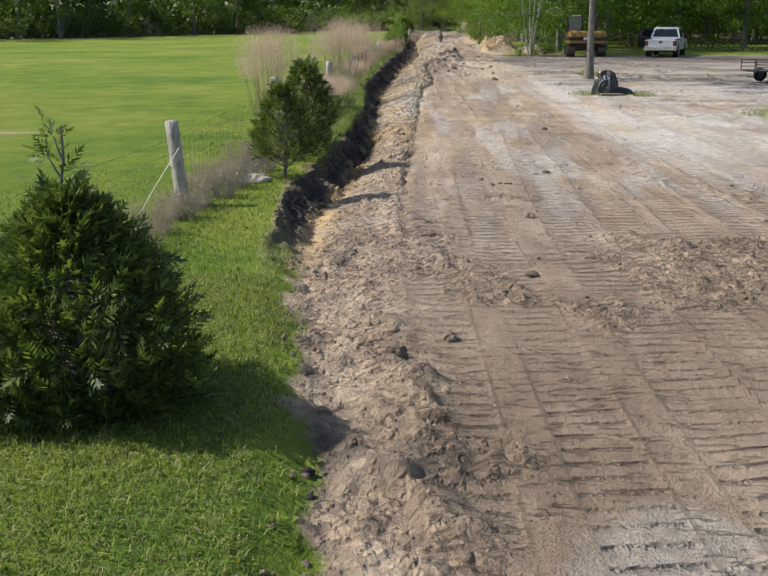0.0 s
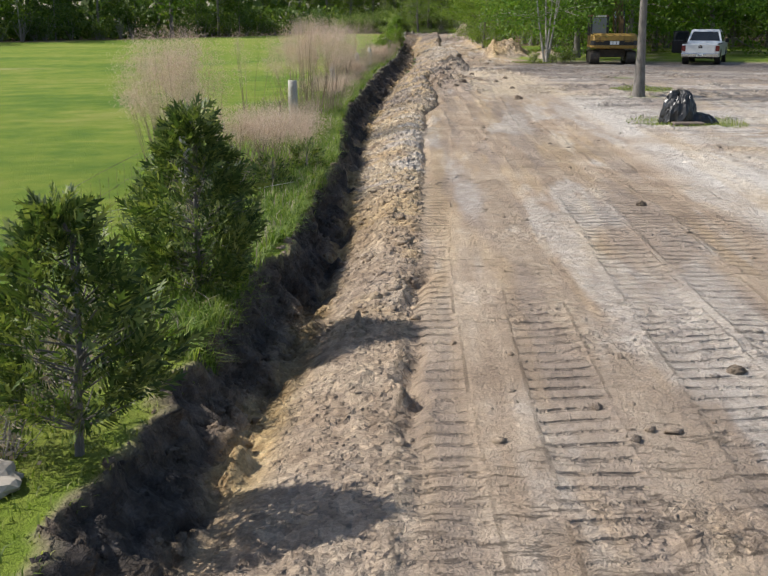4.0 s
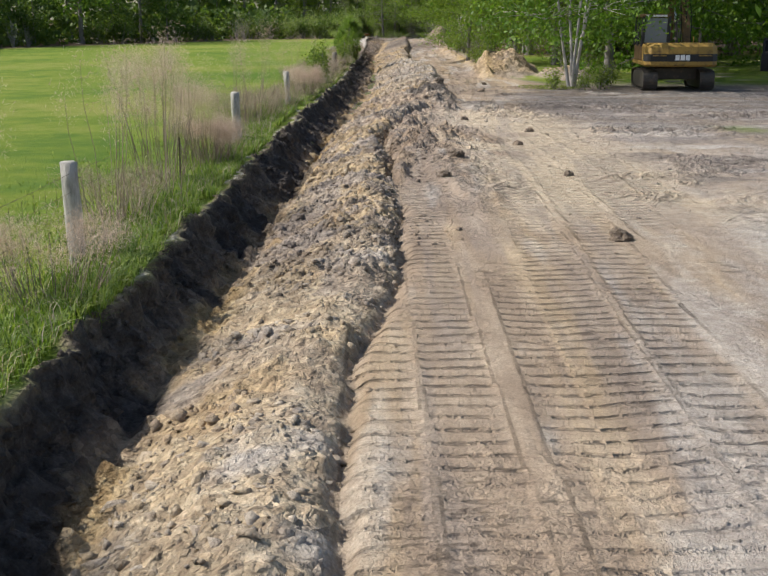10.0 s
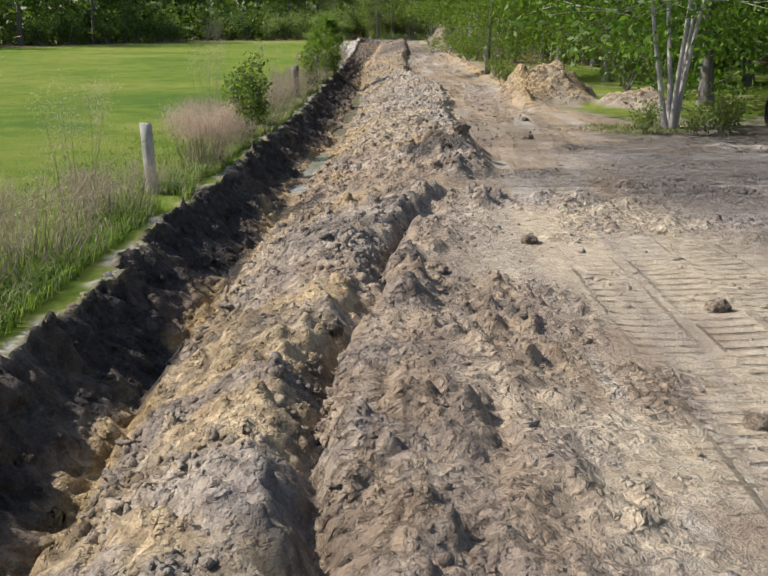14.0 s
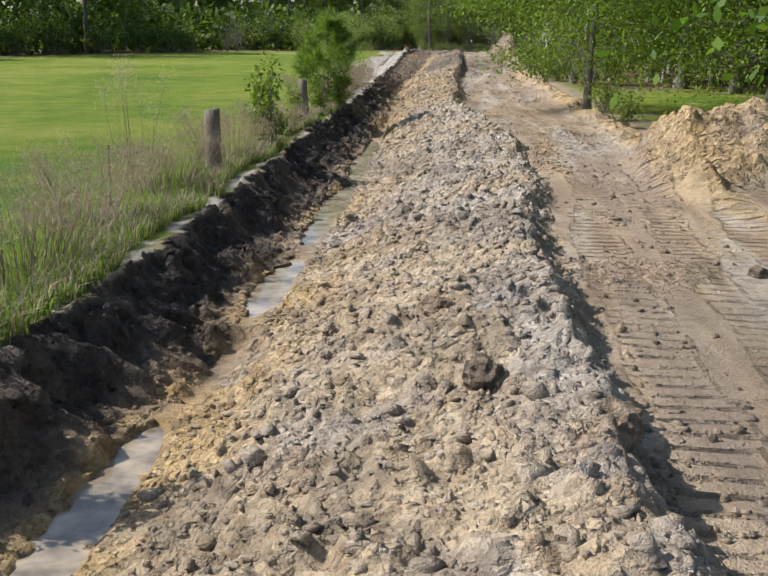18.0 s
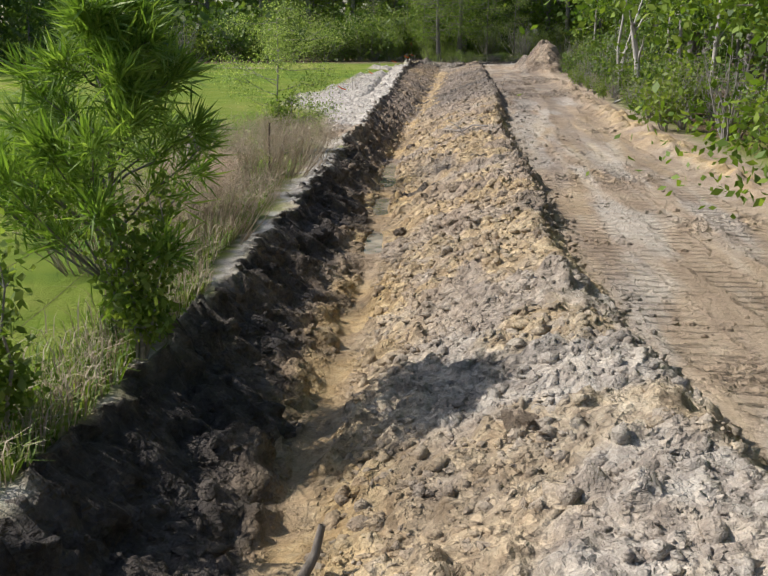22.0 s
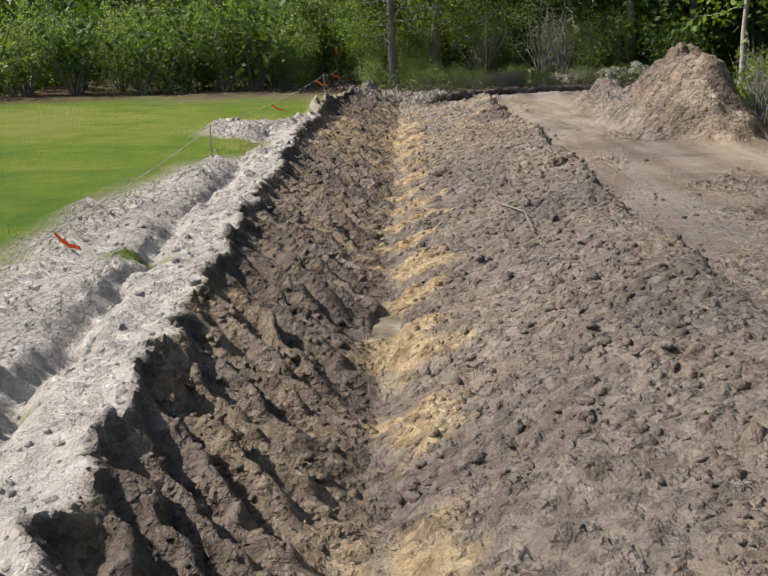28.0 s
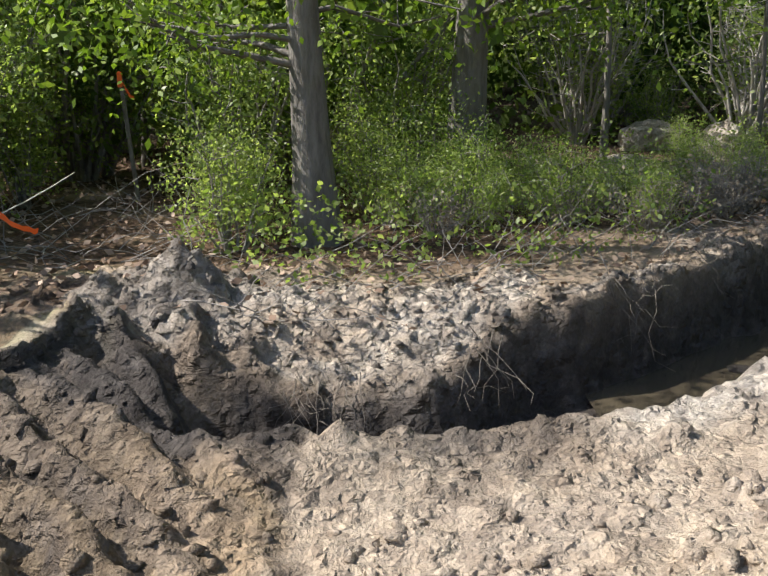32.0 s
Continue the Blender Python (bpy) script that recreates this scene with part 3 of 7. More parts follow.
    for y0, y1, zw in POOLS:
        k = np.nonzero((y > y0 - 0.35) & (y < y1 + 0.35) & (np.abs(x - d) < 0.75))[0]
        xk, yk = x[k], y[k]
        end = np.clip(1 - np.abs((2 * yk - y0 - y1) / (y1 - y0)) ** 3, 0, 1)
        w = np.where(yk < 92, 0.2, 0.15) * np.sqrt(end) * (0.65 + 0.7 * uneven[k])
        off = np.abs(xk - d[k] - 0.04 + sway[k])
        bed = (1 - sstep(off, 0.6 * w, w + 0.03)) * (end > 0)
        z[k] = np.where(off < 0.62, np.maximum(z[k], zw + 0.02 + 0.03 * fbm(xk, yk, 0.3, 100)) * (1 - bed) + bed * (zw - 0.045), z[k])
    # cross ditch before the woods
    wy = wood_y(x)
    ny, fy = near_y(x) + 0.35 * (fbm(x, y * 0, 1.2, 93) - 0.5), far_y(x) + 0.3 * (fbm(x, y * 0, 0.5, 94) - 0.5)
    cross = sstep(x, 4.5, 5.0) * (1 - sstep(x, 16, 20)) * sstep(y, ny - 0.3, ny + 0.25) * (1 - sstep(y, fy - 0.16, fy + 0.03))
    z = z * (1 - cross) + cross * (-0.42 + 0.4 * c2 + 0.1 * (fbm(x, y, 0.8, 96) - 0.5))
    lipz = sstep(y, fy - 0.08, fy + 0.12) * (1 - sstep(y, fy + np.where(x < 6.8, 0.7, 0.15), fy + np.where(x < 6.8, 1.5, 0.5))) * sstep(x, 3.6, 4.4) * (1 - sstep(x, 16, 20))
    z = z + lipz * (0.03 + 0.35 * c1 + 0.7 * c2 + 0.8 * c4 + 0.6 * c5)
    hump = bumpy(x, y, 4.2, 151.3, 1.3, 1.2, 0.06, 95)
    z = z + hump * (0.7 + 0.7 * fbm(x, y, 0.5, 98)) + sstep(hump, 0.005, 0.03) * (0.2 * c1 + 0.5 * c2 + 0.8 * c4)
    front = np.exp(-(((y - ny + 0.35) / 0.4) ** 2)) * sstep(x, 4.8, 5.6) * (1 - sstep(x, 14, 18))
    z = z + front * (0.03 + 0.1 * c1 + 0.3 * c2 + 0.5 * c4)
    # ---- covers
    on_heap, shoe = on_heap * (1 - across), shoe * (1 - across)
    n1, n2, n3 = fbm(x, y, 2.2, 101), fbm(x, y, 0.8, 103), fbm(x, y, 5.5, 105)
    in_wood = sstep(y, wy - 1.3 + 0.8 * (n2 - 0.5), wy - 0.2)
    left = 1 - sstep(x, b - 0.06 + 0.12 * (n2 - 0.5), b + 0.04)
    ragged = b + 0.28 + 0.5 * (n2 - 0.5) + 0.35 * (fbm(x, y, 0.3, 104) - 0.5)
    lawn = (1 - dug) * (1 - sstep(x, ragged, ragged + 0.1))
    grass = np.maximum(left, lawn) * (1 - strip * np.maximum(sstep(n2, 0.22, 0.36), sstep(y, 104, 110) * sstep(n2 + outer, 0.12, 0.24))) * (1 - 0.9 * in_wood)
    bare = bumpy(x, y, -9, 22, 2.2, 0.5, 1.0) + bumpy(x, y, -4.5, 140, 2.5, 1.0, 0.9) + bumpy(x, y, -18, 62, 3, 0.7, 0.8)
    grass = grass * (1 - 0.75 * sstep(bare, 0.1, 0.5))
    grass = grass * (1 - sstep(hump, 0.01, 0.05)) * (1 - 0.8 * np.exp(-(((y - wy + 1.6) / 2.0) ** 2)) * sstep(x, -3, 2) * sstep(n2, 0.25, 0.5))
    lip = np.exp(-(((x - b + 0.06) / (0.05 + 0.10 * fbm(x * 0, y, 1.3, 107) * sstep(y, 50, 70))) ** 2)) * dug * sstep(n2 + 0.06 * sstep(y, 60, 70), 0.42, 0.58) * sstep(y, 22, 34) * (1 - 0.8 * sstep(y, 100, 106))
    grass = grass * (1 - lip)
    # yard to the right: thin grass in places
    yard = sstep(x, 6.5, 8.5) * (1 - sstep(y, 62, 66)) + sstep(x - rr, 0.5, 1.3) * sstep(y, 60, 64)
    yard = np.clip(yard, 0, 1)
    tuft = np.clip(bumpy(x, y, 7.9, 37.3, 2.0, 1.7, 1.0, 111) + bumpy(x, y, 9.6, 48.5, 1.6, 1.8, 0.9, 112) + bumpy(x, y, 8.6, 45.2, 0.9, 0.8, 0.9, 114) + bumpy(x, y, 10.6, 57.0, 0.9, 1.6, 0.6, 115) + bumpy(x, y, 12.6, 28.5, 3.6, 4.4, 1.2, 113), 0, 1)
    lawn2 = sstep(y + 0.18 * x, 75 - 1.5 * n1, 78) * sstep(x - rr, 0.6, 1.6) * (1 - sstep(y, 118, 124))
    grass = np.maximum(grass, np.maximum(yard * tuft * sstep(n2, 0.3, 0.5), lawn2 * sstep(n2, 0.24, 0.4)))
    grass = grass * (1 - sstep(piles, 0.02, 0.1))
    shade_floor = np.clip(in_wood + sstep(x - rr, 0.8, 2.0) * sstep(y, 100, 106), 0, 1)
    litter = shade_floor * (1 - 0.6 * sstep(n2, 0.5, 0.7)) * (1 - sstep(piles, 0.02, 0.1)) * (1 - cross) * (1 - 0.9 * lipz)
    litter = np.maximum(litter, 0.85 * np.exp(-(((y - wy + 1.6) / (1.0 + 1.3 * sstep(x, -3, 3))) ** 2)) * (x < b - 0.1) * sstep(n2, 0.3, 0.55))
    litter = np.maximum(litter, 0.75 * np.exp(-(((x + 2.45 - 0.3 * sstep(y, 15, 18)) / 0.14) ** 2)) * sstep(y, 8, 10) * (1 - sstep(y, 18, 19)) * sstep(n2, 0.3, 0.5))
    # dark wall soil plus painted shade, weaker past y 98 where sun reaches
    wall_soil_shade = on_wall * (1 - sstep(t, 0.5, 0.9) * sstep(n2 - 0.8 * ext, 0.2, 0.55))
    dark = wall_soil_shade * (0.95 - 0.2 * sstep(n2, 0.5, 0.6) - (0.42 + 0.25 * sstep(n2, 0.3, 0.5)) * sstep(y, 98, 106))
    patch = sstep(fbm(x, y, 0.8, 121, 4), 0.55, 0.66) * on_heap * sstep(y, 34, 46) * (0.36 - 0.12 * sstep(y, 66, 72))
    mound = bumpy(x, y, 3.75, 65.9, 0.95, 1.15, 1.0, 122)
    dark = np.maximum(dark, np.maximum(patch, 0.75 * sstep(mound, 0.2, 0.5)))
    dark = np.maximum(dark, on * 0.55 * sstep(1.5 - np.abs(y - 64.6 - 0.05 * (x - 4)), 0, 0.6) * sstep(x, 3.6, 5.6))
    clot = bumpy(x, y, 3.6, 100.45, 0.45, 0.5, 1.0, 201) + bumpy(x, y, 4.0, 101.45, 0.22, 0.3, 1.0, 202) + bumpy(x, y, 4.55, 101.6, 0.22, 0.22, 0.9, 203)
    dark = np.maximum(dark, 0.85 * sstep(clot, 0.12, 0.4))
    dark = np.maximum(dark, cross * 0.92)
    dark = np.maximum(dark, 0.62 * sstep(x, 4.6, 7.5) * sstep(y, 60.5, 63) * (1 - sstep(y + 0.18 * x, 73, 76.5)) * sstep(fbm(x, y * 1.6, 1.8, 125, 4), 0.30, 0.48))
    dark = np.maximum(dark, 0.42 * sand * sstep(fbm(x * 0.45, y * 1.5, 1.5, 197, 4), 0.50, 0.60) * sstep(y, 26, 40))
    dark = np.maximum(dark, yard * sstep(y, 46, 58) * (0.06 + 0.36 * sstep(fbm(x, y * 2.2, 2.2, 123, 4), 0.42, 0.6)))
    # the last wall stretch: its shade painted dark, broken by slanting streaks
    dark = np.maximum(dark, (0.62 + 0.33 * sstep(fbm(x * 0.3, (y + 1.5 * t) * 2.2, 0.7, 155, 4), 0.44, 0.54)) * on_wall * sstep(y, 142, 146) * (1 - sstep(t, 0.45, 0.95) * sstep(n2, 0.25, 0.5)))
    dark = np.maximum(dark, 0.35 * sstep(piles, 0.05, 0.3) * (y > 120) * (0.4 + 0.6 * sstep(n2, 0.4, 0.6)))
    # shade below the far bank's overhanging lip, painted as a dark band
    dark = np.maximum(dark, 0.93 * np.exp(-(((y - fy + 0.1) / (0.15 + 0.08 * (x < 7))) ** 2)) * sstep(x, 4.6, 5.0) * (1 - sstep(x, 16, 20)))
    dark = np.maximum(dark, 0.75 * front * (1 - sstep(x, 6.4, 7.0)) * sstep(n2, 0.30, 0.45))
    dark = np.maximum(dark, 0.45 * np.exp(-(((y - ny + 0.1) / 0.3) ** 2)) * sstep(x, 4.8, 5.2) * (1 - sstep(x, 6.6, 7.2)))
    dark = np.maximum(dark, 0.5 * lipz * sstep(n2, 0.5, 0.66))
    last = sstep(y, 116, 128) * by_road
    dark = np.maximum(dark, np.clip(on_heap + 0.8 * by_road, 0, 1) * sstep(y, 112, 124) * (0.22 + 0.26 * sstep(n1, 0.35, 0.6)) * (1 - 0.9 * sstep(y, 141, 146)) + 0.15 * on_heap * sstep(y, 113, 117) * (1 - sstep(y, 124, 130)))
    dark = np.maximum(dark, 0.5 * sstep(hump, 0.01, 0.035) * sstep(n2, 0.4, 0.6))
    dark = np.maximum(dark, crumbs * sstep(n2, 0.5, 0.68) * 0.6)
    toe = np.exp(-(((s - 0.08) / (0.24 - 0.06 * late)) ** 2)) * (x > d) + np.exp(-(((t - 0.95) / 0.14) ** 2)) * (x <= d)
    ochre = np.clip(toe, 0, 1) * dug * sstep(n1, 0.28, 0.5) * (0.45 + 0.5 * sstep(n2, 0.35, 0.6)) * (1 - 0.45 * late * sstep(0.6 - n2, 0, 0.2))
    ochre = np.maximum(ochre, on_heap * sstep(fbm(x, y, 0.9, 131, 4), 0.46, 0.60) * (0.58 - 0.2 * sstep(y, 64, 70) + 0.22 * sstep(y, 88, 94) * (1 - sstep(y, 110, 116))) * sstep(y, 16, 24) * (1 - 0.35 * sstep(y, 118, 128)))
    ochre = np.maximum(ochre, 0.5 * on_heap * sstep(y, 20, 27) * (1 - sstep(y, 42, 47)) * sstep(n2, 0.36, 0.58))
    ochre = np.maximum(ochre, 0.75 * rim * sstep(n2, 0.3, 0.5))
    ochre = np.maximum(ochre, 0.5 * sstep(piles, 0.1, 0.3) * (y < 100) * sstep(n2, 0.35, 0.6))
    bandy = fbm((x - 0.055 * y) * 2.6, y * 0.22, 1.2, 133, 4)
    ochre = np.maximum(ochre, 0.22 * by_road * sstep(bandy, 0.5, 0.68) * (1 - last * 0.7) * sstep(y, 8, 24))
    dark = np.maximum(dark, 0.16 * strip * sstep(n2, 0.5, 0.64))
    pale = 0.92 * strip * np.maximum(sstep(n1, 0.25, 0.45), sstep(y, 108, 114)) * np.maximum(sstep(y, 101, 105), sstep(fbm(x * 0, y, 0.9, 149), 0.4, 0.55)) + np.maximum(yard, sstep(x - 0.05 * y, 3.2, 4.2) * (1 - sstep(y, 60, 64)) * sstep(y, 10, 22)) * (1 - 0.75 * sstep(y, 42, 50)) * (0.25 + 0.75 * sstep(n3, 0.32, 0.5)) * sstep(y, 10, 24) + lip
    pale = np.maximum(pale, 0.75 * on_heap * sstep(y, 24, 29) * (1 - 0.45 * sstep(y, 41, 46)) * (1 - sstep(y, 60, 64)) * sstep(n1, 0.26, 0.46))
    pale = np.maximum(pale, 0.3 * on_heap * sstep(y, 110, 118) * sstep(n1, 0.4, 0.6))
    pale = np.maximum(pale, 0.75 * on_heap * (0.10 + 0.36 * sstep(y, 66, 72) * (1 - sstep(y, 108, 114)) + 0.18 * sstep(y, 66, 72) * sstep(x - d, 0.8, 1.8) * (1 - sstep(y, 92, 100)) - 0.22 * sstep(y, 92, 97) * (1 - sstep(y, 108, 114)) + 0.40 * sstep(fbm(x, y, 0.9, 141, 4), 0.46, 0.6)) * (0.35 + 0.65 * sstep(y, 40, 62)) * (1 - 0.35 * sstep(y, 92, 100)) * (1 - 0.4 * sstep(y, 108, 118)))
    pale = np.maximum(pale, 0.6 * by_road * sstep(y, 8, 18) * sstep(fbm((x - 0.055 * y) * 2.0, y * 0.3, 1.1, 143, 4), 0.52, 0.68) * (1 - 0.5 * last))
    pale = np.maximum(pale, np.maximum(0.62 * lipz * sstep(y, fy + 0.04, fy + 0.2) * sstep(n2, 0.3, 0.5), 0.8 * front * sstep(x, 6.4, 7.0) * sstep(n2, 0.3, 0.5)))
    pale = np.maximum(pale, 0.55 * sstep(hump, 0.005, 0.03) * sstep(n2, 0.4, 0.55))
    sandy = sstep(y, 44, 48) * (1 - sstep(y, 61.5, 62.5)) * sstep(x + 0.5 * n2, 3.5, 4.4) * (1 - sstep(x, 6.5, 8)) * sstep(n1, 0.2, 0.42)
    pale, ochre = np.maximum(pale, 0.75 * sandy), np.maximum(ochre, 0.42 * sandy)
    ochre = np.maximum(ochre, 0.3 * across * (1 - sstep(x, 3.0, 4.2)))
    pale = np.maximum(pale, 0.6 * sstep(bumpy(x, y, 1.4, 4.2, 1.0, 1.6, 1.0, 145) * n2, 0.18, 0.4))
    crescent = np.abs(np.sin((y + 0.35 * (x - d) ** 2 + 2.6 * fbm(x * 0.6, y, 3, 4)) * np.pi / 1.25)) * sstep(y, 106, 114) * np.exp(-(((x - d - 0.25) / 0.6) ** 2))
    crescent = sstep(crescent + 1.0 * (fbm(x, y, 0.4, 147) - 0.5), 0.60, 0.88)
    ochre = np.maximum(ochre, 0.7 * np.exp(-(((x - b - 0.2) / 0.25) ** 2)) * sstep(y, 141, 144) * (1 - sstep(y, 148.5, 150)) * sstep(n2, 0.38, 0.55))
    crescent = crescent * (1 - sstep(y, 146, 149))
    yellow = sstep(fbm(x * 1.2, y * 0.8, 0.9, 205, 4), 0.50, 0.60) * sstep(y, 137, 141) * (1 - sstep(y, 147, 149))
    scraped = on_wall * sstep(y, 116, 124) * (1 - sstep(y, 148.5, 150))
    slant = y + 1.5 * t
    dark = np.maximum(dark, 0.55 * scraped * sstep(fbm(x * 0.3, slant * 2.2, 0.7, 153, 4), 0.52, 0.60))
    ochre = np.maximum(ochre * (1 - 0.75 * sstep(y, 108, 116)), 0.8 * crescent)
    ochre = np.maximum(ochre, 0.5 * scraped * sstep(fbm(x * 0.35, slant * 2.0, 0.8, 151, 4), 0.53, 0.62))
    ochre = np.maximum(ochre, yellow * (0.5 * on_heap + 0.5 * on_wall * (1 - sstep(y, 143.5, 145))))
    dark = dark * (1 - 0.8 * crescent) * (1 - 0.5 * yellow * (1 - sstep(y, 143.5, 145)))
    dark = dark * (1 - 0.7 * scraped * ochre)
    lilac = sstep(fbm(x, y, 0.75, 161, 4) + 0.10 * (fbm(x, y, 2.6, 163) - 0.5), 0.50, 0.60) * on_heap * sstep(y, 18, 30)
    grey = lilac * (0.16 + 0.5 * sstep(y, 37, 45) * (1 - sstep(y, 61, 65)) - 0.09 * sstep(y, 66, 74) - 0.04 * sstep(y, 94, 100) + 0.15 * sstep(y, 118, 126))
    grey = np.maximum(grey, 0.6 * rough_mid * sstep(fbm(x, y, 0.8, 165, 4), 0.50, 0.62))
    grey = np.maximum(grey, (0.25 + 0.45 * sstep(fbm(x * 0.4, y * 1.3, 1.6, 198, 4), 0.44, 0.56)) * sand * sstep(y, 30, 46))
    pale = np.maximum(pale, 0.85 * sand * sstep(fbm(x * 0.35, y * 1.6, 1.4, 199, 4), 0.52, 0.62))
    grey = np.maximum(grey, 0.35 * sstep(fbm((x - 0.055 * y) * 2.6, y * 0.2, 1.2, 167, 4), 0.5, 0.62) * by_road * sstep(y, 6, 16))
    grey = np.maximum(grey, (0.2 + 0.3 * sstep(n2, 0.4, 0.6)) * np.clip(on_heap + on_wall + 0.5 * by_road, 0, 1) * sstep(y, 110, 118) * (1 - 0.85 * sstep(y, 134, 141)))
    grey = grey * (1 - 0.7 * crescent)
    tears = by_road * (1 - sstep(y, 10, 19)) * sstep(fbm(x, y, 1.2, 169), 0.36, 0.54) + 0.4 * by_road * sstep(fbm(x, y, 1.1, 171), 0.54, 0.64)
    tears = np.clip(tears * (1 - 0.6 * shoe), 0, 1)
    wet = 0.6 * np.exp(-(((x - d - 0.05) / 0.22) ** 2)) * dug * sstep(y, 60, 68) * (1 - sstep(y, 108, 114)) + cross * 0.8
    # the ditch wall gets darker and less rough through this channel too
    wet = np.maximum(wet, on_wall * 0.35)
    wet = np.maximum(wet, by_road * (1 - sstep(y, 9, 17)) * (0.12 + 0.45 * sstep(n1, 0.38, 0.6)))
    return z, (dark, ochre, np.clip(pale, 0, 1), np.clip(grey, 0, 1)), (grass, np.clip(litter, 0, 1), np.clip(wet, 0, 1)), (b, d, r, rr), (phase, shoe, np.clip(on_heap + on_wall + crumbs + rough_mid + sstep(piles, 0.03, 0.2) + strip * (0.1 + 0.4 * sstep(n_flat, 0.42, 0.6)) + outer + lumpy + hump * 3 + lipz + cross + 0.05 * by_road + 0.5 * sand * scuff, 0, 1), tears)


def spaced(dense_lo, dense_hi, step, lo, hi, grow):
    v = list(np.arange(dense_lo, dense_hi + step / 2, step))
    h, p = step, v[-1]
    while p < hi:
        h *= grow
        p += h
        v.append(p)
    h, p = step, v[0]
    while p > lo:
        h *= grow
        p -= h
        v.insert(0, p)
    return np.array(v)


us = np.concatenate([np.arange(-2.0, 3.0, 0.034), np.arange(3.0, 6.01, 0.05), np.arange(6.1, 13.05, 0.115)])
vs = spaced(3.0, 154.5, 0.043, -160, 620, 1.16)
lead = line((-20, 0.0), (16, 0.0), (152, 5.0))
outer_us = spaced(-2.0, 12.8, 0.2, -420, 420, 1.2)
U, V = np.meshgrid(us, vs)
X, Y = U + lead(V), V
Z, SOILS, COVERS, LINES, PRINTS = terrain(X.ravel(), Y.ravel())
nr, nc = X.shape
# lumps that stand out sideways from the steep ditch wall
WB, WD = (np.asarray(a) for a in LINES[:2])
on_face = (sstep(X.ravel(), WB - 0.02, WB + 0.06) * (1 - sstep(X.ravel(), WD - 0.1, WD)) * sstep(Y.ravel(), 11, 14) * (1 - sstep(Y.ravel(), 148, 150)))
fx, fy = Z * 1.1 + 3.0, Y.ravel() + 0.35 * Z
bulge = 1.0 * clods(fx, fy, 0.30, 181) + 1.1 * clods(fx, fy, 0.16, 183) + 0.8 * clods(fx + 7, fy, 0.09, 185) + 0.10 * (fbm(fx, fy, 0.35, 187) - 0.5)
X = X + (on_face * bulge * (1 - 0.6 * sstep(Y.ravel(), 106, 112))).reshape(X.shape)
oU, oV = np.meshgrid(np.concatenate([outer_us[outer_us < -1.9], [-1.9], [12.9], outer_us[outer_us > 12.9]]), np.concatenate([vs[vs < 3.0], vs[(vs >= 3.0) & (vs <= 154.5)][::5], vs[vs > 154.5]]))
oX, oY = oU + lead(oV), oV
oZ, oSOILS, oCOVERS, oLINES, oPRINTS = terrain(oX.ravel(), oY.ravel())
oZ = np.where((np.abs(oU.ravel() + 1.9) < 1e-6) | (np.abs(oU.ravel() - 12.9) < 1e-6), oZ - 0.05, oZ)
_all = spaced(-2.0, 6.0, 0.2, -420, 420, 1.2)
gX, gY = np.meshgrid(_all, vs[::2])
gZ = terrain((gX + lead(gY)).ravel(), gY.ravel())[0].reshape(gX.shape)


def heights(x, y):
    """Ground heights by the sheets themselves."""
    x, y = np.asarray(x, float), np.asarray(y, float)
    u = x - lead(y)

    def read(cols, rows, z):
        i, j = np.clip(np.searchsorted(rows, y) - 1, 0, len(rows) - 2), np.clip(np.searchsorted(cols, u) - 1, 0, len(cols) - 2)
        fu, fv = (u - cols[j]) / (cols[j + 1] - cols[j]), (y - rows[i]) / (rows[i + 1] - rows[i])
        return (z[i, j] * (1 - fu) + z[i, j + 1] * fu) * (1 - fv) + (z[i + 1, j] * (1 - fu) + z[i + 1, j + 1] * fu) * fv

    return np.where((u > -2.0) & (u < 12.9), read(us, vs, Z.reshape(nr, nc)), read(_all, vs[::2], gZ))


def height_at(x, y):
    return float(heights(np.array([x]), np.array([y]))[0])


def covers_at(x, y):
    """The ground's soil attributes at places, for loose earth of the same look."""
    u = x - lead(y)
    i, j = np.clip(np.searchsorted(vs, y), 0, nr - 1), np.clip(np.searchsorted(us, u), 0, nc - 1)
    k = i * nc + j
    return [np.stack([a[k] for a in chans], 1) for chans in (SOILS, COVERS)]


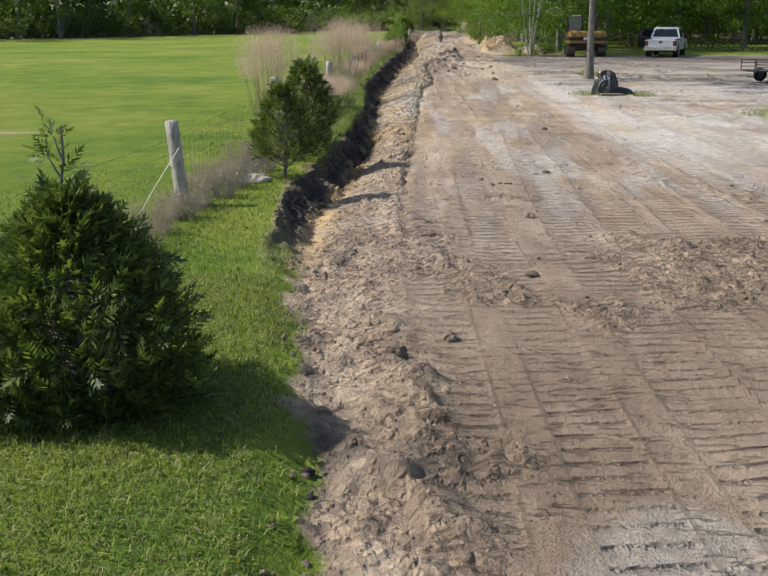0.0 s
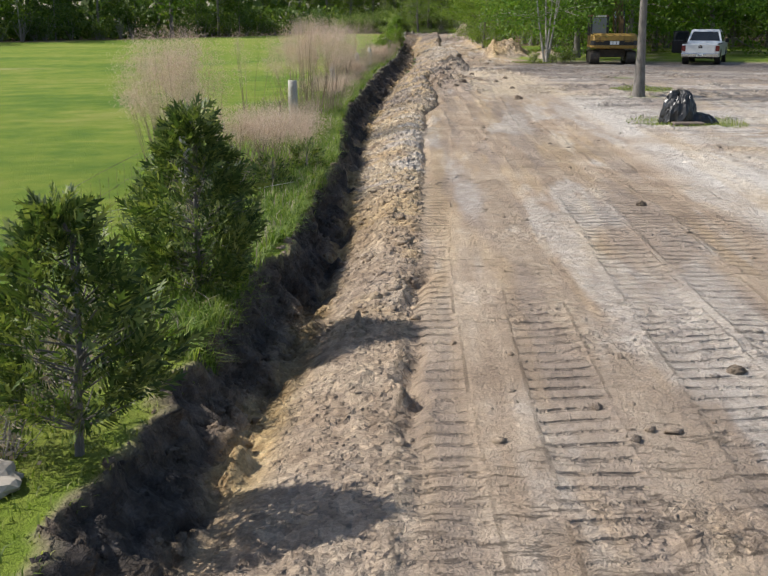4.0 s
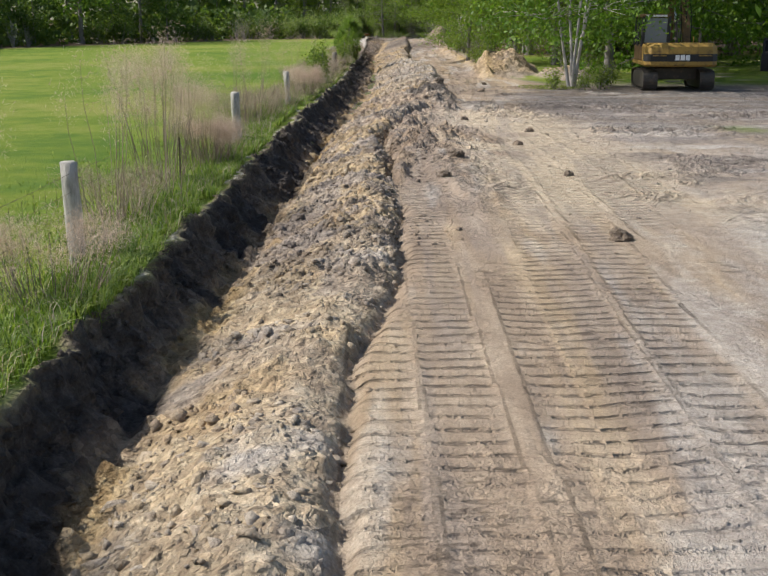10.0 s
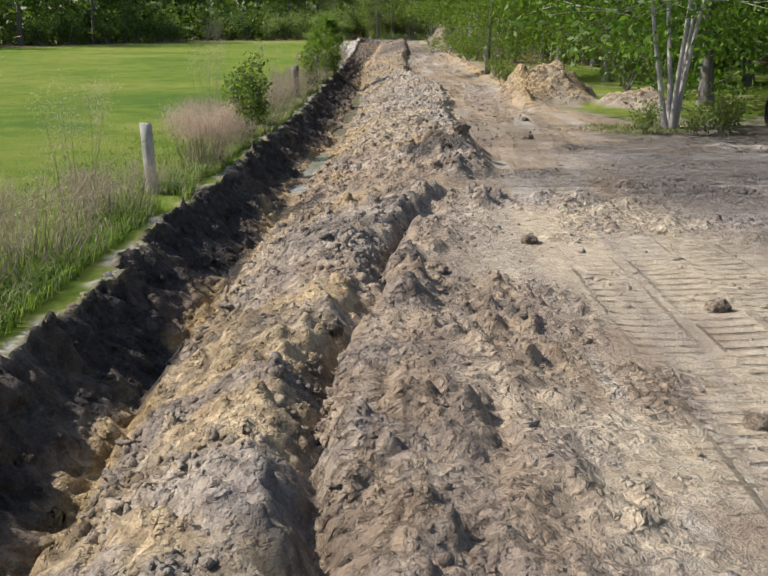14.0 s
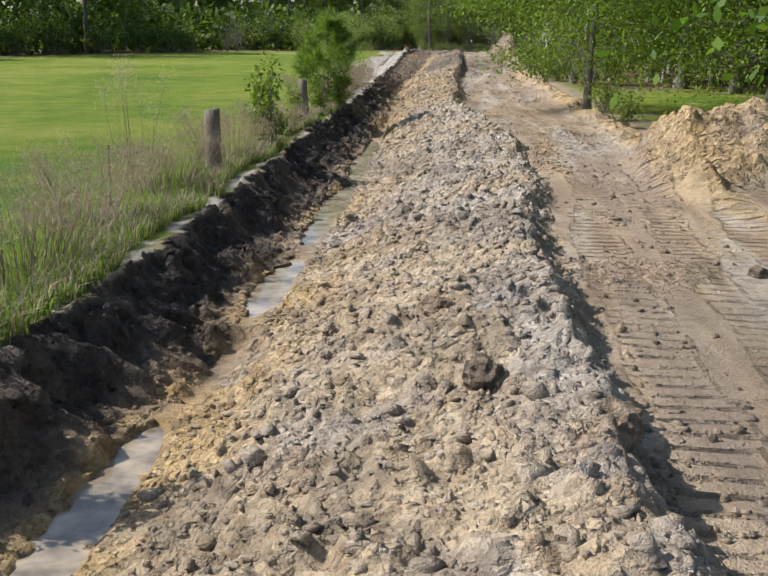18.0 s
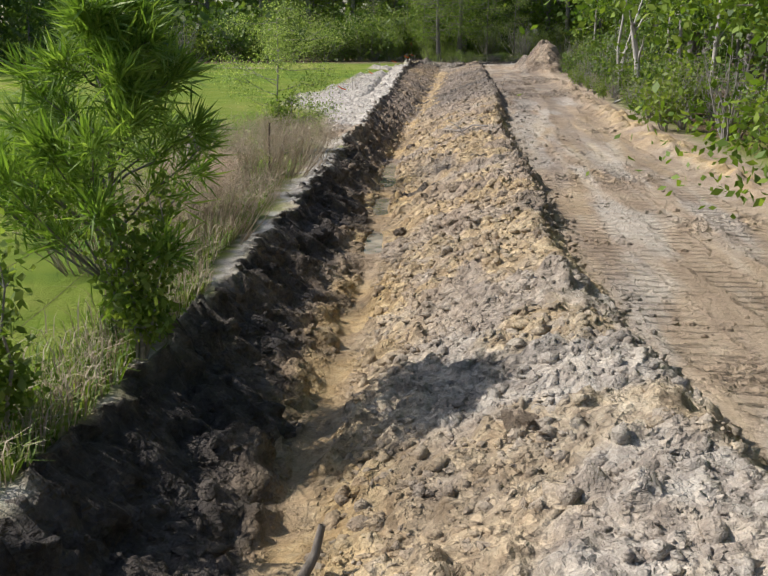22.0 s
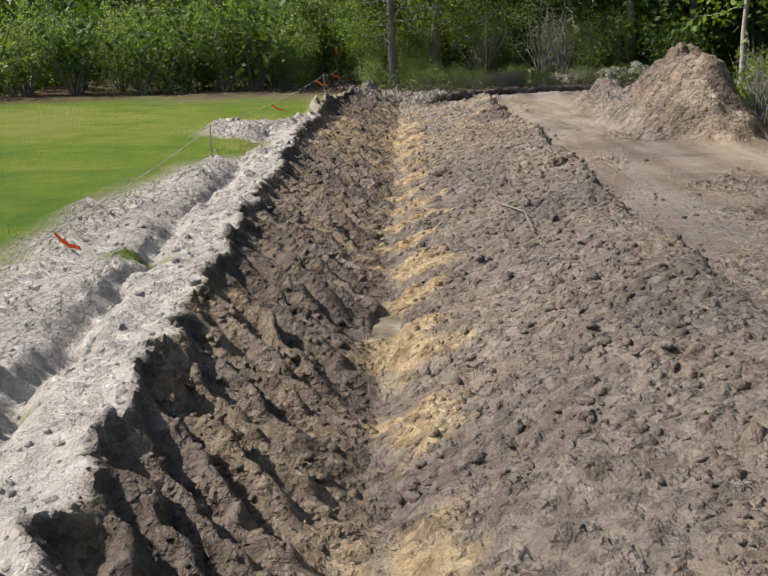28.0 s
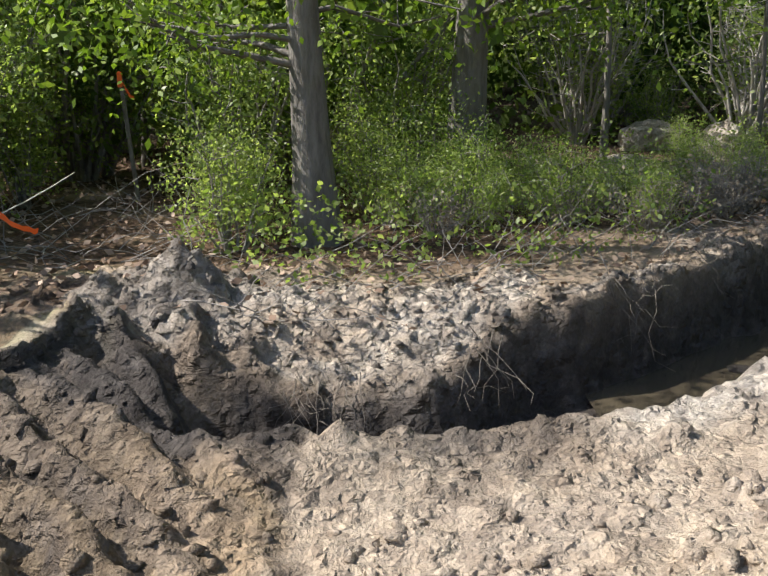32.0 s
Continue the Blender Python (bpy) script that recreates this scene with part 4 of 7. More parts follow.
def sheet(name, mask, label, coarse=None):
    """One piece of the ground sheet: the faces where mask holds."""
    idx = np.arange(nr * nc).reshape(nr, nc)
    xyz, layers = np.stack([X.ravel(), Y.ravel(), Z], 1), [SOILS, COVERS, PRINTS]
    quads = np.stack([idx[:-1, :-1], idx[:-1, 1:], idx[1:, 1:], idx[1:, :-1]], -1).reshape(-1, 4)[mask.ravel()]
    if coarse is not None:
        more = np.arange(oX.size).reshape(oX.shape)
        more = np.stack([more[:-1, :-1], more[:-1, 1:], more[1:, 1:], more[1:, :-1]], -1).reshape(-1, 4)[coarse.ravel()] + nr * nc
        quads = np.concatenate([quads, more])
        xyz = np.concatenate([xyz, np.stack([oX.ravel(), oY.ravel(), oZ], 1)])
        layers = [[np.concatenate([a, b]) for a, b in zip(p, q)] for p, q in zip(layers, (oSOILS, oCOVERS, oPRINTS))]
    used, flat = np.unique(quads, return_inverse=True)
    me = bpy.data.meshes.new(name)
    me.vertices.add(len(used)), me.loops.add(quads.size), me.polygons.add(len(quads))
    me.vertices.foreach_set("co", xyz[used].astype(np.float32).ravel())
    me.loops.foreach_set("vertex_index", flat.ravel().astype(np.int32))
    me.polygons.foreach_set("loop_start", np.arange(0, quads.size, 4, dtype=np.int32))
    me.polygons.foreach_set("use_smooth", np.ones(len(quads), dtype=bool))
    for attr, chans in zip(("soil", "cover", "prints"), layers):
        a = me.attributes.new(attr, "FLOAT_COLOR", "POINT")
        rgba = np.ones((len(used), 4), np.float32)
        for k in range(len(chans)):
            rgba[:, k] = chans[k][used]
        a.data.foreach_set("color", rgba.ravel())
    me.update(calc_edges=True)
    me.materials.append(SOIL)
    return tagged(new(name, me), label, "ground", kind="structure")


def pieces(x, y, lines):
    b, d, r, rr = (np.asarray(a).reshape(x.shape)[:-1, :-1] for a in lines)
    x, y = x[:-1, :-1], y[:-1, :-1]
    ditch = (x > b) & (x < d + 0.35) & (y > 11) & (y < 151)
    heap = (x >= d + 0.35) & (x < r + 0.05) & (y > 42) & (y < 150)
    road = (x > b + 0.1) & (x < rr) & (y > -20) & (y < 151) & (x < np.where(y < 60, 6.5, 14)) & ~ditch & ~heap
    return ditch, heap, road


is_ditch, is_heap, is_road = pieces(X, Y, LINES)
o_ditch, o_heap, o_road = pieces(oX, oY, oLINES)
gap = (oU[:-1, :-1] > -1.95) & (oU[:-1, :-1] < 5.85)
sheet("ground", ~(is_ditch | is_heap | is_road), "mown green field, lawn and pale sandy yard running into woodland floor", ~(o_road | gap))
sheet("road", is_road, "bare tan dirt track printed by crawler treads", o_road & ~gap)
sheet("ditch", is_ditch, "freshly dug ditch with dark soil wall, shade in its colour, and ochre sand at its foot")
sheet("spoil_bank", is_heap, "long heap of loose cloddy tan and ochre spoil beside the ditch")


# ---- building blocks ----
def mesh_from(name, verts, faces, mat, smooth=False):
    """A mesh from arrays; all faces have as many corners."""
    verts, faces = np.asarray(verts, np.float32), np.asarray(faces, np.int32)
    me = bpy.data.meshes.new(name)
    k = faces.shape[1]
    me.vertices.add(len(verts)), me.loops.add(faces.size), me.polygons.add(len(faces))
    me.vertices.foreach_set("co", verts.ravel())
    me.loops.foreach_set("vertex_index", faces.ravel())
    me.polygons.foreach_set("loop_start", np.arange(0, faces.size, k, dtype=np.int32))
    if smooth:
        me.polygons.foreach_set("use_smooth", np.ones(len(faces), dtype=bool))
    me.update(calc_edges=True)
    me.materials.append(mat)
    return me


def under(name, me, parent, label=""):
    ob = new(name, me)
    ob.parent = parent
    if name in ("branching", "woody_stem", "stalk", "plume", "foliage", "crown"):
        ob["kind"] = "stuff"
    if label:
        ob["label"] = label
    return ob


def part(name, bm, material, parent, label="", smooth=False):
    """Links a bmesh as one mesh object under a thing or part."""
    me = bpy.data.meshes.new(name)
    bm.to_mesh(me)
    bm.free()
    if smooth:
        me.polygons.foreach_set("use_smooth", np.ones(len(me.polygons), dtype=bool))
    me.materials.append(material)
    return under(name, me, parent, label)


def base(name, x, y, z=None, turn=0.0, scale=1.0):
    """An Empty that stands on the ground."""
    ob = new(name)
    ob.empty_display_size = 0.2
    ob.matrix_basis = pose(x, y, height_at(x, y) if z is None else z, 0, 0, turn) @ Matrix.Scale(scale, 4)
    return ob


def tubes(paths, sides=6):
    """Verts and quads of tapering tubes; a path is a list of (point, radius)."""
    verts, faces = [], []
    for path in paths:
        pts = np.array([p for p, _ in path], float)
        rad = [r for _, r in path]
        tang = np.gradient(pts, axis=0)
        tang /= np.linalg.norm(tang, axis=1)[:, None] + 1e-9
        start = len(verts)
        for p, r, t in zip(pts, rad, tang):
            a = np.cross(t, (0.31, 0.95, 0.05)) if abs(t[1]) < 0.9 else np.cross(t, (1, 0, 0))
            a /= np.linalg.norm(a)
            b = np.cross(t, a)
            for k in range(sides):
                w = 2 * math.pi * k / sides
                verts.append(p + r * (math.cos(w) * a + math.sin(w) * b))
        for i in range(len(path) - 1):
            for k in range(sides):
                q = start + i * sides
                faces.append((q + k, q + (k + 1) % sides, q + sides + (k + 1) % sides, q + sides + k))
    return np.array(verts), np.array(faces)


def leaf_quads(rng, centres, size, droop=0.3, aspect=0.55, spread=None):
    """Diamond leaves at the given places, turned at random."""
    n = len(centres)
    d = rng.normal(size=(n, 3)) if spread is None else spread + 0.6 * rng.normal(size=(n, 3))
    d[:, 2] -= droop
    d /= np.linalg.norm(d, axis=1)[:, None]
    s = rng.normal(size=(n, 3))
    s -= (s * d).sum(1)[:, None] * d
    s /= np.linalg.norm(s, axis=1)[:, None]
    L = (size * rng.uniform(0.6, 1.35, n))[:, None]
    nrm = np.cross(d, s)
    v = np.stack([centres, centres + d * L * 0.5 + s * L * aspect * 0.5 + nrm * L * 0.06, centres + d * L, centres + d * L * 0.5 - s * L * aspect * 0.5 + nrm * L * 0.06], 1)
    return v.reshape(-1, 3), np.arange(4 * n).reshape(n, 4)


def bent(rng, a, b, n, sway, r0, r1):
    """A crooked way from a to b with tapering radius."""
    a, b = np.array(a, float), np.array(b, float)
    out, off = [], np.zeros(3)
    for i in range(n + 1):
        t = i / n
        if 0 < i:
            off = off + rng.normal(size=3) * sway / n
        out.append((a + (b - a) * t + off * min(1, 2 * t), r0 + (r1 - r0) * t))
    return out


def broadleaf(name, seed, height, crown_low, crown_r, trunk_r, leaves, leaf, mat, bark, label, trunks=1, lean=(0, 0), clumps=34, flat=1.0, twigs=True, category="tree"):
    """A tree at the origin: trunk, branches and a crown of leaf clumps."""
    rng = np.random.default_rng(seed)
    root = new(name)
    root.empty_display_size = 0.2
    stems, limbs, tips = [], [], []
    for k in range(trunks):
        w = 2 * math.pi * k / max(trunks, 1) + rng.uniform(0, 1)
        o = np.array([math.cos(w), math.sin(w), 0]) * (0.0 if trunks == 1 else trunk_r * 1.6)
        out = np.array([math.cos(w), math.sin(w), 0]) * (0.0 if trunks == 1 else height * 0.16)
        h = height * rng.uniform(0.82, 1.0)
        st = bent(rng, o + (0, 0, -0.15), o + out + (lean[0] * h, lean[1] * h, h), 9, 0.05 * height, trunk_r, trunk_r * 0.22)
        st[0] = (st[0][0], trunk_r * 1.5)
        st[1] = (st[1][0], trunk_r * 1.02)
        stems.append(st)
    per = max(3, clumps // trunks)
    for st in stems:
        for j in range(per):
            t = crown_low / height + (1 - crown_low / height) * (j + rng.uniform(0, 0.9)) / per
            t = min(t, 0.97)
            i = t * (len(st) - 1)
            p = st[int(i)][0] * (1 - i % 1) + st[min(int(i) + 1, len(st) - 1)][0] * (i % 1)
            rel = (t * height - crown_low) / max(height - crown_low, 0.1)
            reach = crown_r * (0.45 + 0.75 * math.sin(math.pi * min(1, 0.22 + 0.75 * rel))) * rng.uniform(0.55, 1.1)
            w = rng.uniform(0, 2 * math.pi)
            e = p + np.array([math.cos(w) * reach, math.sin(w) * reach, reach * rng.uniform(-0.12, 0.5)])
            r = st[int(i)][1] * 0.2
            lb = bent(rng, p, e, 4, reach * 0.25, max(r, min(0.012, 0.3 * trunk_r)), min(0.008, 0.15 * trunk_r))
            limbs.append(lb)
            tips += [(lb[2][0], 0.5), (lb[3][0], 0.8), (lb[4][0], 1.0)]
            if twigs:
                for q in (2, 3):
                    w2 = w + rng.uniform(-1.2, 1.2)
                    e2 = lb[q][0] + np.array([math.cos(w2), math.sin(w2), rng.uniform(-0.2, 0.5)]) * reach * 0.45
                    limbs.append(bent(rng, lb[q][0], e2, 2, reach * 0.1, min(0.012, 0.2 * trunk_r), min(0.005, 0.1 * trunk_r)))
                    tips.append((e2, 0.8))
    v, f = tubes(stems, 9)
    under("trunk", mesh_from("trunk", v, f, bark, True), root)
    v, f = tubes(limbs, 4)
    under("branching", mesh_from("branching", v, f, bark, True), root)
    weights = np.array([w for _, w in tips])
    pick = rng.choice(len(tips), leaves, p=weights / weights.sum())
    ctr = np.array([p for p, _ in tips])[pick]
    sig = crown_r * 0.17
    ctr = ctr + rng.normal(size=(leaves, 3)) * np.array([sig, sig, sig * 0.7 * flat])
    v, f = leaf_quads(rng, ctr, leaf)
    under("crown", mesh_from("crown", v, f, mat), root)
    return tagged(root, label, category)


def shrub(name, seed, height, radius, leaves, leaf, mat, bark, label, stems=9, low=0.1, category="shrub"):
    """A bush at the origin: several stems from the base and leaves round them."""
    rng = np.random.default_rng(seed)
    root = new(name)
    root.empty_display_size = 0.2
    ways, ctr, thin_ = [], [], min(1.0, height / 1.2)
    for k in range(stems):
        w = rng.uniform(0, 2 * math.pi)
        reach, h = radius * rng.uniform(0.2, 1.0), height * rng.uniform(0.55, 1.0)
        st = bent(rng, (0.05 * math.cos(w), 0.05 * math.sin(w), -0.08), (math.cos(w) * reach, math.sin(w) * reach, h), 6, 0.15 * height, (0.010 + 0.008 * height) * thin_, 0.004 * thin_)
        ways.append(st)
        for j in range(5):
            q = rng.integers(2, 7)
            w2 = rng.uniform(0, 2 * math.pi)
            e = st[q][0] + np.array([math.cos(w2), math.sin(w2), rng.uniform(-0.1, 0.6)]) * radius * rng.uniform(0.15, 0.5)
            ways.append(bent(rng, st[q][0], e, 2, 0.05, 0.006 * thin_, 0.003 * thin_))
            ctr.append(e)
        ctr += [st[i][0] for i in (3, 4, 5, 6)]
    v, f = tubes(ways, 4)
    under("woody_stem", mesh_from("woody_stem", v, f, bark, True), root)
    ctr = np.array(ctr)
    c = ctr[rng.integers(0, len(ctr), leaves)] + rng.normal(size=(leaves, 3)) * np.array([radius, radius, height * 0.6]) * 0.16
    c[:, 2] = np.maximum(c[:, 2], low * height * rng.uniform(0.6, 1.6, leaves))
    v, f = leaf_quads(rng, c, leaf, 0.1)
    under("foliage", mesh_from("foliage", v, f, mat), root)
    return tagged(root, label, category)


def cedar(seed, height, radius, label, fronds=900, bare=0.12):
    """A conifer bush: feathery sprays in a rough cone."""
    rng = np.random.default_rng(seed)
    root = new("cedar_bush")
    root.empty_display_size = 0.2
    stem = bent(rng, (0, 0, -0.1), (0.06 * height, 0, height), 8, 0.08, 0.035 * height / 1.5, 0.006)
    ways, v_all, f_all, count = [stem], [], [], 0
    for k in range(fronds):
        t = bare + (1 - bare) * rng.uniform(0, 1) ** 1.25
        prof = (0.75 + 0.5 * (t - bare)) if t < 0.3 else (1.0 - ((t - 0.3) / 0.72) ** 1.35)
        prof = max(0.05, prof) * radius * rng.uniform(0.78, 1.12)
        w = rng.uniform(0, 2 * math.pi)
        prof *= 1 + 0.16 * math.sin(3 * w + 5 * t + seed)
        inner = rng.uniform(0.35, 1.0) ** 0.6
        p = np.array([math.cos(w) * prof * inner, math.sin(w) * prof * inner, t * height])
        d = np.array([math.cos(w) * 0.8, math.sin(w) * 0.8, rng.uniform(0.1, 1.1)]) + 0.35 * rng.normal(size=3)
        d /= np.linalg.norm(d)
        L = rng.uniform(0.10, 0.22) * (0.75 + 0.25 * height)
        s = np.cross(d, rng.normal(size=3))
        s /= np.linalg.norm(s)
        tip = p + d * L
        # one spray: a middle leaf and pairs of side leaflets
        for q in range(9):
            if q == 8:
                a, dd, ll = p + d * L * 0.5, d, L * 0.6
            else:
                g = 0.10 + 0.11 * q
                a, dd, ll = p + d * L * g, d * 0.8 + s * (0.7 if q % 2 else -0.7), L * (0.46 - 0.035 * q)
            sd = np.cross(dd, np.cross(d, s)) * 0.12 * ll
            v_all += [a, a + dd * ll * 0.5 + sd, a + dd * ll, a + dd * ll * 0.5 - sd]
            f_all.append((count, count + 1, count + 2, count + 3))
            count += 4
        if k % 12 == 0:
            ways.append([(np.array([0.06 * t * height, 0, max(0.05, t * height - 0.15)]), 0.008), (p, 0.003)])
    v, f = tubes(ways, 5)
    under("woody_stem", mesh_from("woody_stem", v, f, BARK, True), root)
    under("foliage", mesh_from("foliage", np.array(v_all), np.array(f_all), CEDAR), root)
    return tagged(root, label, "bush")


def pine_sapling(seed, height, label):
    """A young pine: whorls of upturned twigs with long needles."""
    rng = np.random.default_rng(seed)
    root = new("pine_sapling")
    root.empty_display_size = 0.2
    ways = [bent(rng, (0, 0, -0.1), (0.05, 0.05, height), 8, 0.1, 0.03, 0.008)]
    pts, dirs = [], []
    z = 0.35
    while z < height - 0.15:
        reach = 0.30 * (height - z) + 0.14
        for k in range(8):
            w = rng.uniform(0, 2 * math.pi)
            e = np.array([math.cos(w) * reach, math.sin(w) * reach, z + reach * rng.uniform(0.5, 1.0)])
            ways.append(bent(rng, (0, 0, z), e, 4, 0.08, 0.010, 0.004))
            for i in (2, 3, 4, 4):
                for j in range(52):
                    pts.append(ways[-1][i][0] + rng.normal(size=3) * 0.03)
                    d = (e - (0, 0, z)) / np.linalg.norm(e - (0, 0, z)) + 0.7 * rng.normal(size=3)
                    dirs.append(d)
        z += 0.32
    for j in range(120):
        pts.append(np.array([0.05, 0.05, height - rng.uniform(0, 0.3)]))
        dirs.append(np.array([0, 0, 1.3]) + 0.7 * rng.normal(size=3))
    v, f = tubes(ways, 5)
    under("woody_stem", mesh_from("woody_stem", v, f, BARK, True), root)
    v, f = leaf_quads(rng, np.array(pts), 0.21, -0.2, 0.06, np.array(dirs))
    under("foliage", mesh_from("foliage", v, f, PINE), root)
    return tagged(root, label, "tree")


def dry_clump(seed, stalks, height, spread, label, plume=1.0, head=None):
    """Standing dead grass: thin stalks with feathery heads."""
    rng = np.random.default_rng(seed)
    root = new("dry_grass_clump")
    root.empty_display_size = 0.2
    ways, pts = [], []
    for k in range(stalks):
        w, r = rng.uniform(0, 2 * math.pi), spread * math.sqrt(rng.uniform(0, 1))
        o = np.array([math.cos(w) * r, math.sin(w) * r, -0.05])
        h = height * rng.uniform(0.6, 1.0)
        e = o + np.array([math.cos(w) * r * 0.9 + rng.normal() * 0.07 * h, math.sin(w) * r * 0.9 + rng.normal() * 0.07 * h, h])
        st = bent(rng, o, e, 4, 0.08, 0.006, 0.002)
        ways.append(st)
        n_ = int(520 * plume)
        g = rng.uniform(0.0, 1.0, n_) ** 0.8
        q = st[3][0] + (st[4][0] - st[3][0]) * g[:, None]
        q[:, 2] += 0.05 * height
        pts += list(q + rng.normal(size=(n_, 3)) * np.array([0.1, 0.1, 0.09]) * (height / 2.0) ** 0.5)
    v, f = tubes(ways, 3)
    under("stalk", mesh_from("stalk", v, f, STRAW if head else STALK, True), root)
    if pts:
        v, f = leaf_quads(rng, np.array(pts), 0.06, -0.9, 0.055)
        under("plume", mesh_from("plume", v, f, head or PLUME), root)
    return tagged(root, label, "grass")


def blades(name, x, y, length, width, lean, mat, label, seed, category="grass"):
    """Grass blades at many places, joined."""
    rng = np.random.default_rng(seed)
    n = len(x)
    o = np.stack([x, y, heights(x, y) - 0.01], 1)
    w = rng.uniform(0, 2 * math.pi, n)
    L = length * rng.uniform(0.55, 1.25, n)
    d = np.stack([np.cos(w), np.sin(w), np.zeros(n)], 1)
    s = np.stack([-np.sin(w), np.cos(w), np.zeros(n)], 1)
    k = (lean * rng.uniform(0.2, 1.6, n))[:, None]
    mid = o + np.array([0, 0, 1.0]) * (L * 0.6)[:, None] + d * k * (L * 0.3)[:, None]
    tip = o + np.array([0, 0, 1.0]) * (L * 0.95)[:, None] * (1 - 0.25 * k) + d * k * L[:, None]
    hw = (width * rng.uniform(0.7, 1.3, n))[:, None] * 0.5
    v = np.stack([o - s * hw, o + s * hw, mid + s * hw * 0.8, mid - s * hw * 0.8, tip], 1).reshape(-1, 3)
    i = np.arange(n)[:, None] * 5
    f = np.concatenate([i + np.array([0, 1, 2]), i + np.array([0, 2, 3]), i + np.array([3, 2, 4])])
    return tagged(new(name, mesh_from(name, v, f, mat)), label, category, kind="stuff")


def put(ob, x, y, turn=0.0, scale=1.0, dz=0.0, tilt=0.0):
    """Stands a thing built at the origin on the ground."""
    ob.matrix_basis = pose(x, y, height_at(x, y) + dz, tilt, 0, turn) @ Matrix.Scale(scale, 4)
    return ob


def put_copy(ob, x, y, turn=0.0, scale=1.0, dz=0.0):
    c = copy_thing(ob, pose(x, y, height_at(x, y) + dz, 0, 0, turn))
    c.scale = (scale, scale, scale)
    return c


# ---- lawn edge and fence line ----
put(cedar(3, 1.24, 0.78, "dark green cedar bush with feathery sprays on the lawn", 3600, 0.0), -1.86, 6.2, 20)
put(cedar(4, 0.72, 0.09, "thin leader shoot of the cedar rising from its top", 45, 0.15), -1.95, 6.35, 0, 1.0, 0.95).name = "cedar_shoot"
put(cedar(5, 1.3, 0.5, "dark olive cedar bush on bare lower stems", 900, 0.22), -1.45, 15.6, 0)
put(cedar(7, 1.5, 0.52, "dense dark cedar bush beside the ditch", 1300, 0.1), -1.36, 18.9, 70)
put(cedar(8, 0.4, 0.24, "low dark evergreen shrub beside the ditch", 130, 0.05), -0.95, 26.4, 70)
put(cedar(9, 0.42, 0.26, "low dark evergreen shrub in the verge", 150, 0.05), -1.3, 24.6, 10)

rng = np.random.default_rng(11)
tall = dry_clump(1, 34, 2.25, 0.4, "tall tan dead grass with feathery plumes by the fence")
short = dry_clump(2, 80, 0.72, 0.42, "knee-high tan dead grass clump by the fence", 0.16, STRAW)
thin = dry_clump(4, 9, 2.0, 0.25, "a few bare dry stalks standing by the fence", 0.35)
rusty = dry_clump(6, 70, 0.95, 0.32, "rusty brown dead grass clump by the fence", 0.45)
put(tall, -2.5, 24.7, 0, 0.92)
for x, y, s in ((-2.75, 25.4, 0.8), (-1.5, 35.4, 1.0), (-1.15, 36.4, 0.95), (-1.85, 36.2, 0.85), (-1.2, 47.5, 0.85), (-0.95, 49.2, 0.6)):
    put_copy(tall, x, y, rng.uniform(0, 360), s)
low = dry_clump(8, 44, 1.0, 0.45, "waist-high pinkish dry grass plumes by the ditch verge", 0.42)
put(low, -1.75, 26.0)
for x, y, s in ((-1.4, 26.9, 0.9), (-2.15, 26.1, 0.95), (-1.3, 37.6, 0.9), (-1.05, 41.0, 0.8), (-1.75, 29.2, 0.75)):
    put_copy(low, x, y, rng.uniform(0, 360), s)
weeds = shrub("dead_weeds", 23, 0.34, 0.3, 220, 0.03, STRAW, BRUSH, "tangle of grey dead weeds along the fence", 44, 0.1, "weeds")
put(weeds, -2.35, 12.2)
for x, y, s in ((-2.45, 11.3, 0.8), (-2.25, 12.9, 1.0), (-2.1, 13.8, 1.1), (-2.0, 14.6, 1.0), (-1.9, 15.6, 1.3), (-1.8, 16.3, 1.2), (-2.6, 10.2, 0.7), (-2.55, 9.3, 0.7), (-2.15, 24.0, 1.2), (-1.9, 24.8, 1.1), (-1.45, 32.6, 1.0), (-1.5, 31.6, 0.9), (-1.1, 43.0, 0.9)):
    put_copy(weeds, x, y, rng.uniform(0, 360), s)
put(short, -1.6, 31.5)
for x, y, s in ((-1.25, 44.8, 0.9), (-0.95, 50.4, 1.0), (-1.0, 56.5, 1.0), (-0.7, 57.8, 1.15), (-0.35, 60.2, 0.9), (0.1, 66.8, 0.8), (-0.3, 69.5, 1.0), (0.35, 73.0, 1.1), (0.2, 75.4, 1.1), (0.5, 77.6, 1.0), (0.75, 80.6, 1.1), (0.9, 84.6, 0.9), (1.0, 93.4, 1.1), (1.45, 94.6, 1.0), (1.3, 98.0, 1.15), (1.55, 99.3, 1.1), (1.75, 100.6, 1.0), (0.9, 97.4, 0.9), (1.5, 102.0, 0.9), (-1.9, 21.8, 0.5), (-2.3, 14.8, 0.4)):
    put_copy(short, x, y, rng.uniform(0, 360), s)
for x, y, s in ((-2.5, 9.6, 0.4), (-2.4, 10.6, 0.35), (-2.5, 11.4, 0.45), (-2.4, 12.3, 0.4), (-2.45, 13.7, 0.4), (-2.5, 14.4, 0.35), (-2.4, 15.3, 0.45), (-2.3, 16.2, 0.35), (-2.25, 17.0, 0.5), (-2.1, 17.8, 0.4)):
    put_copy(short, x, y, rng.uniform(0, 360), s)
put(thin, -1.3, 44.3)
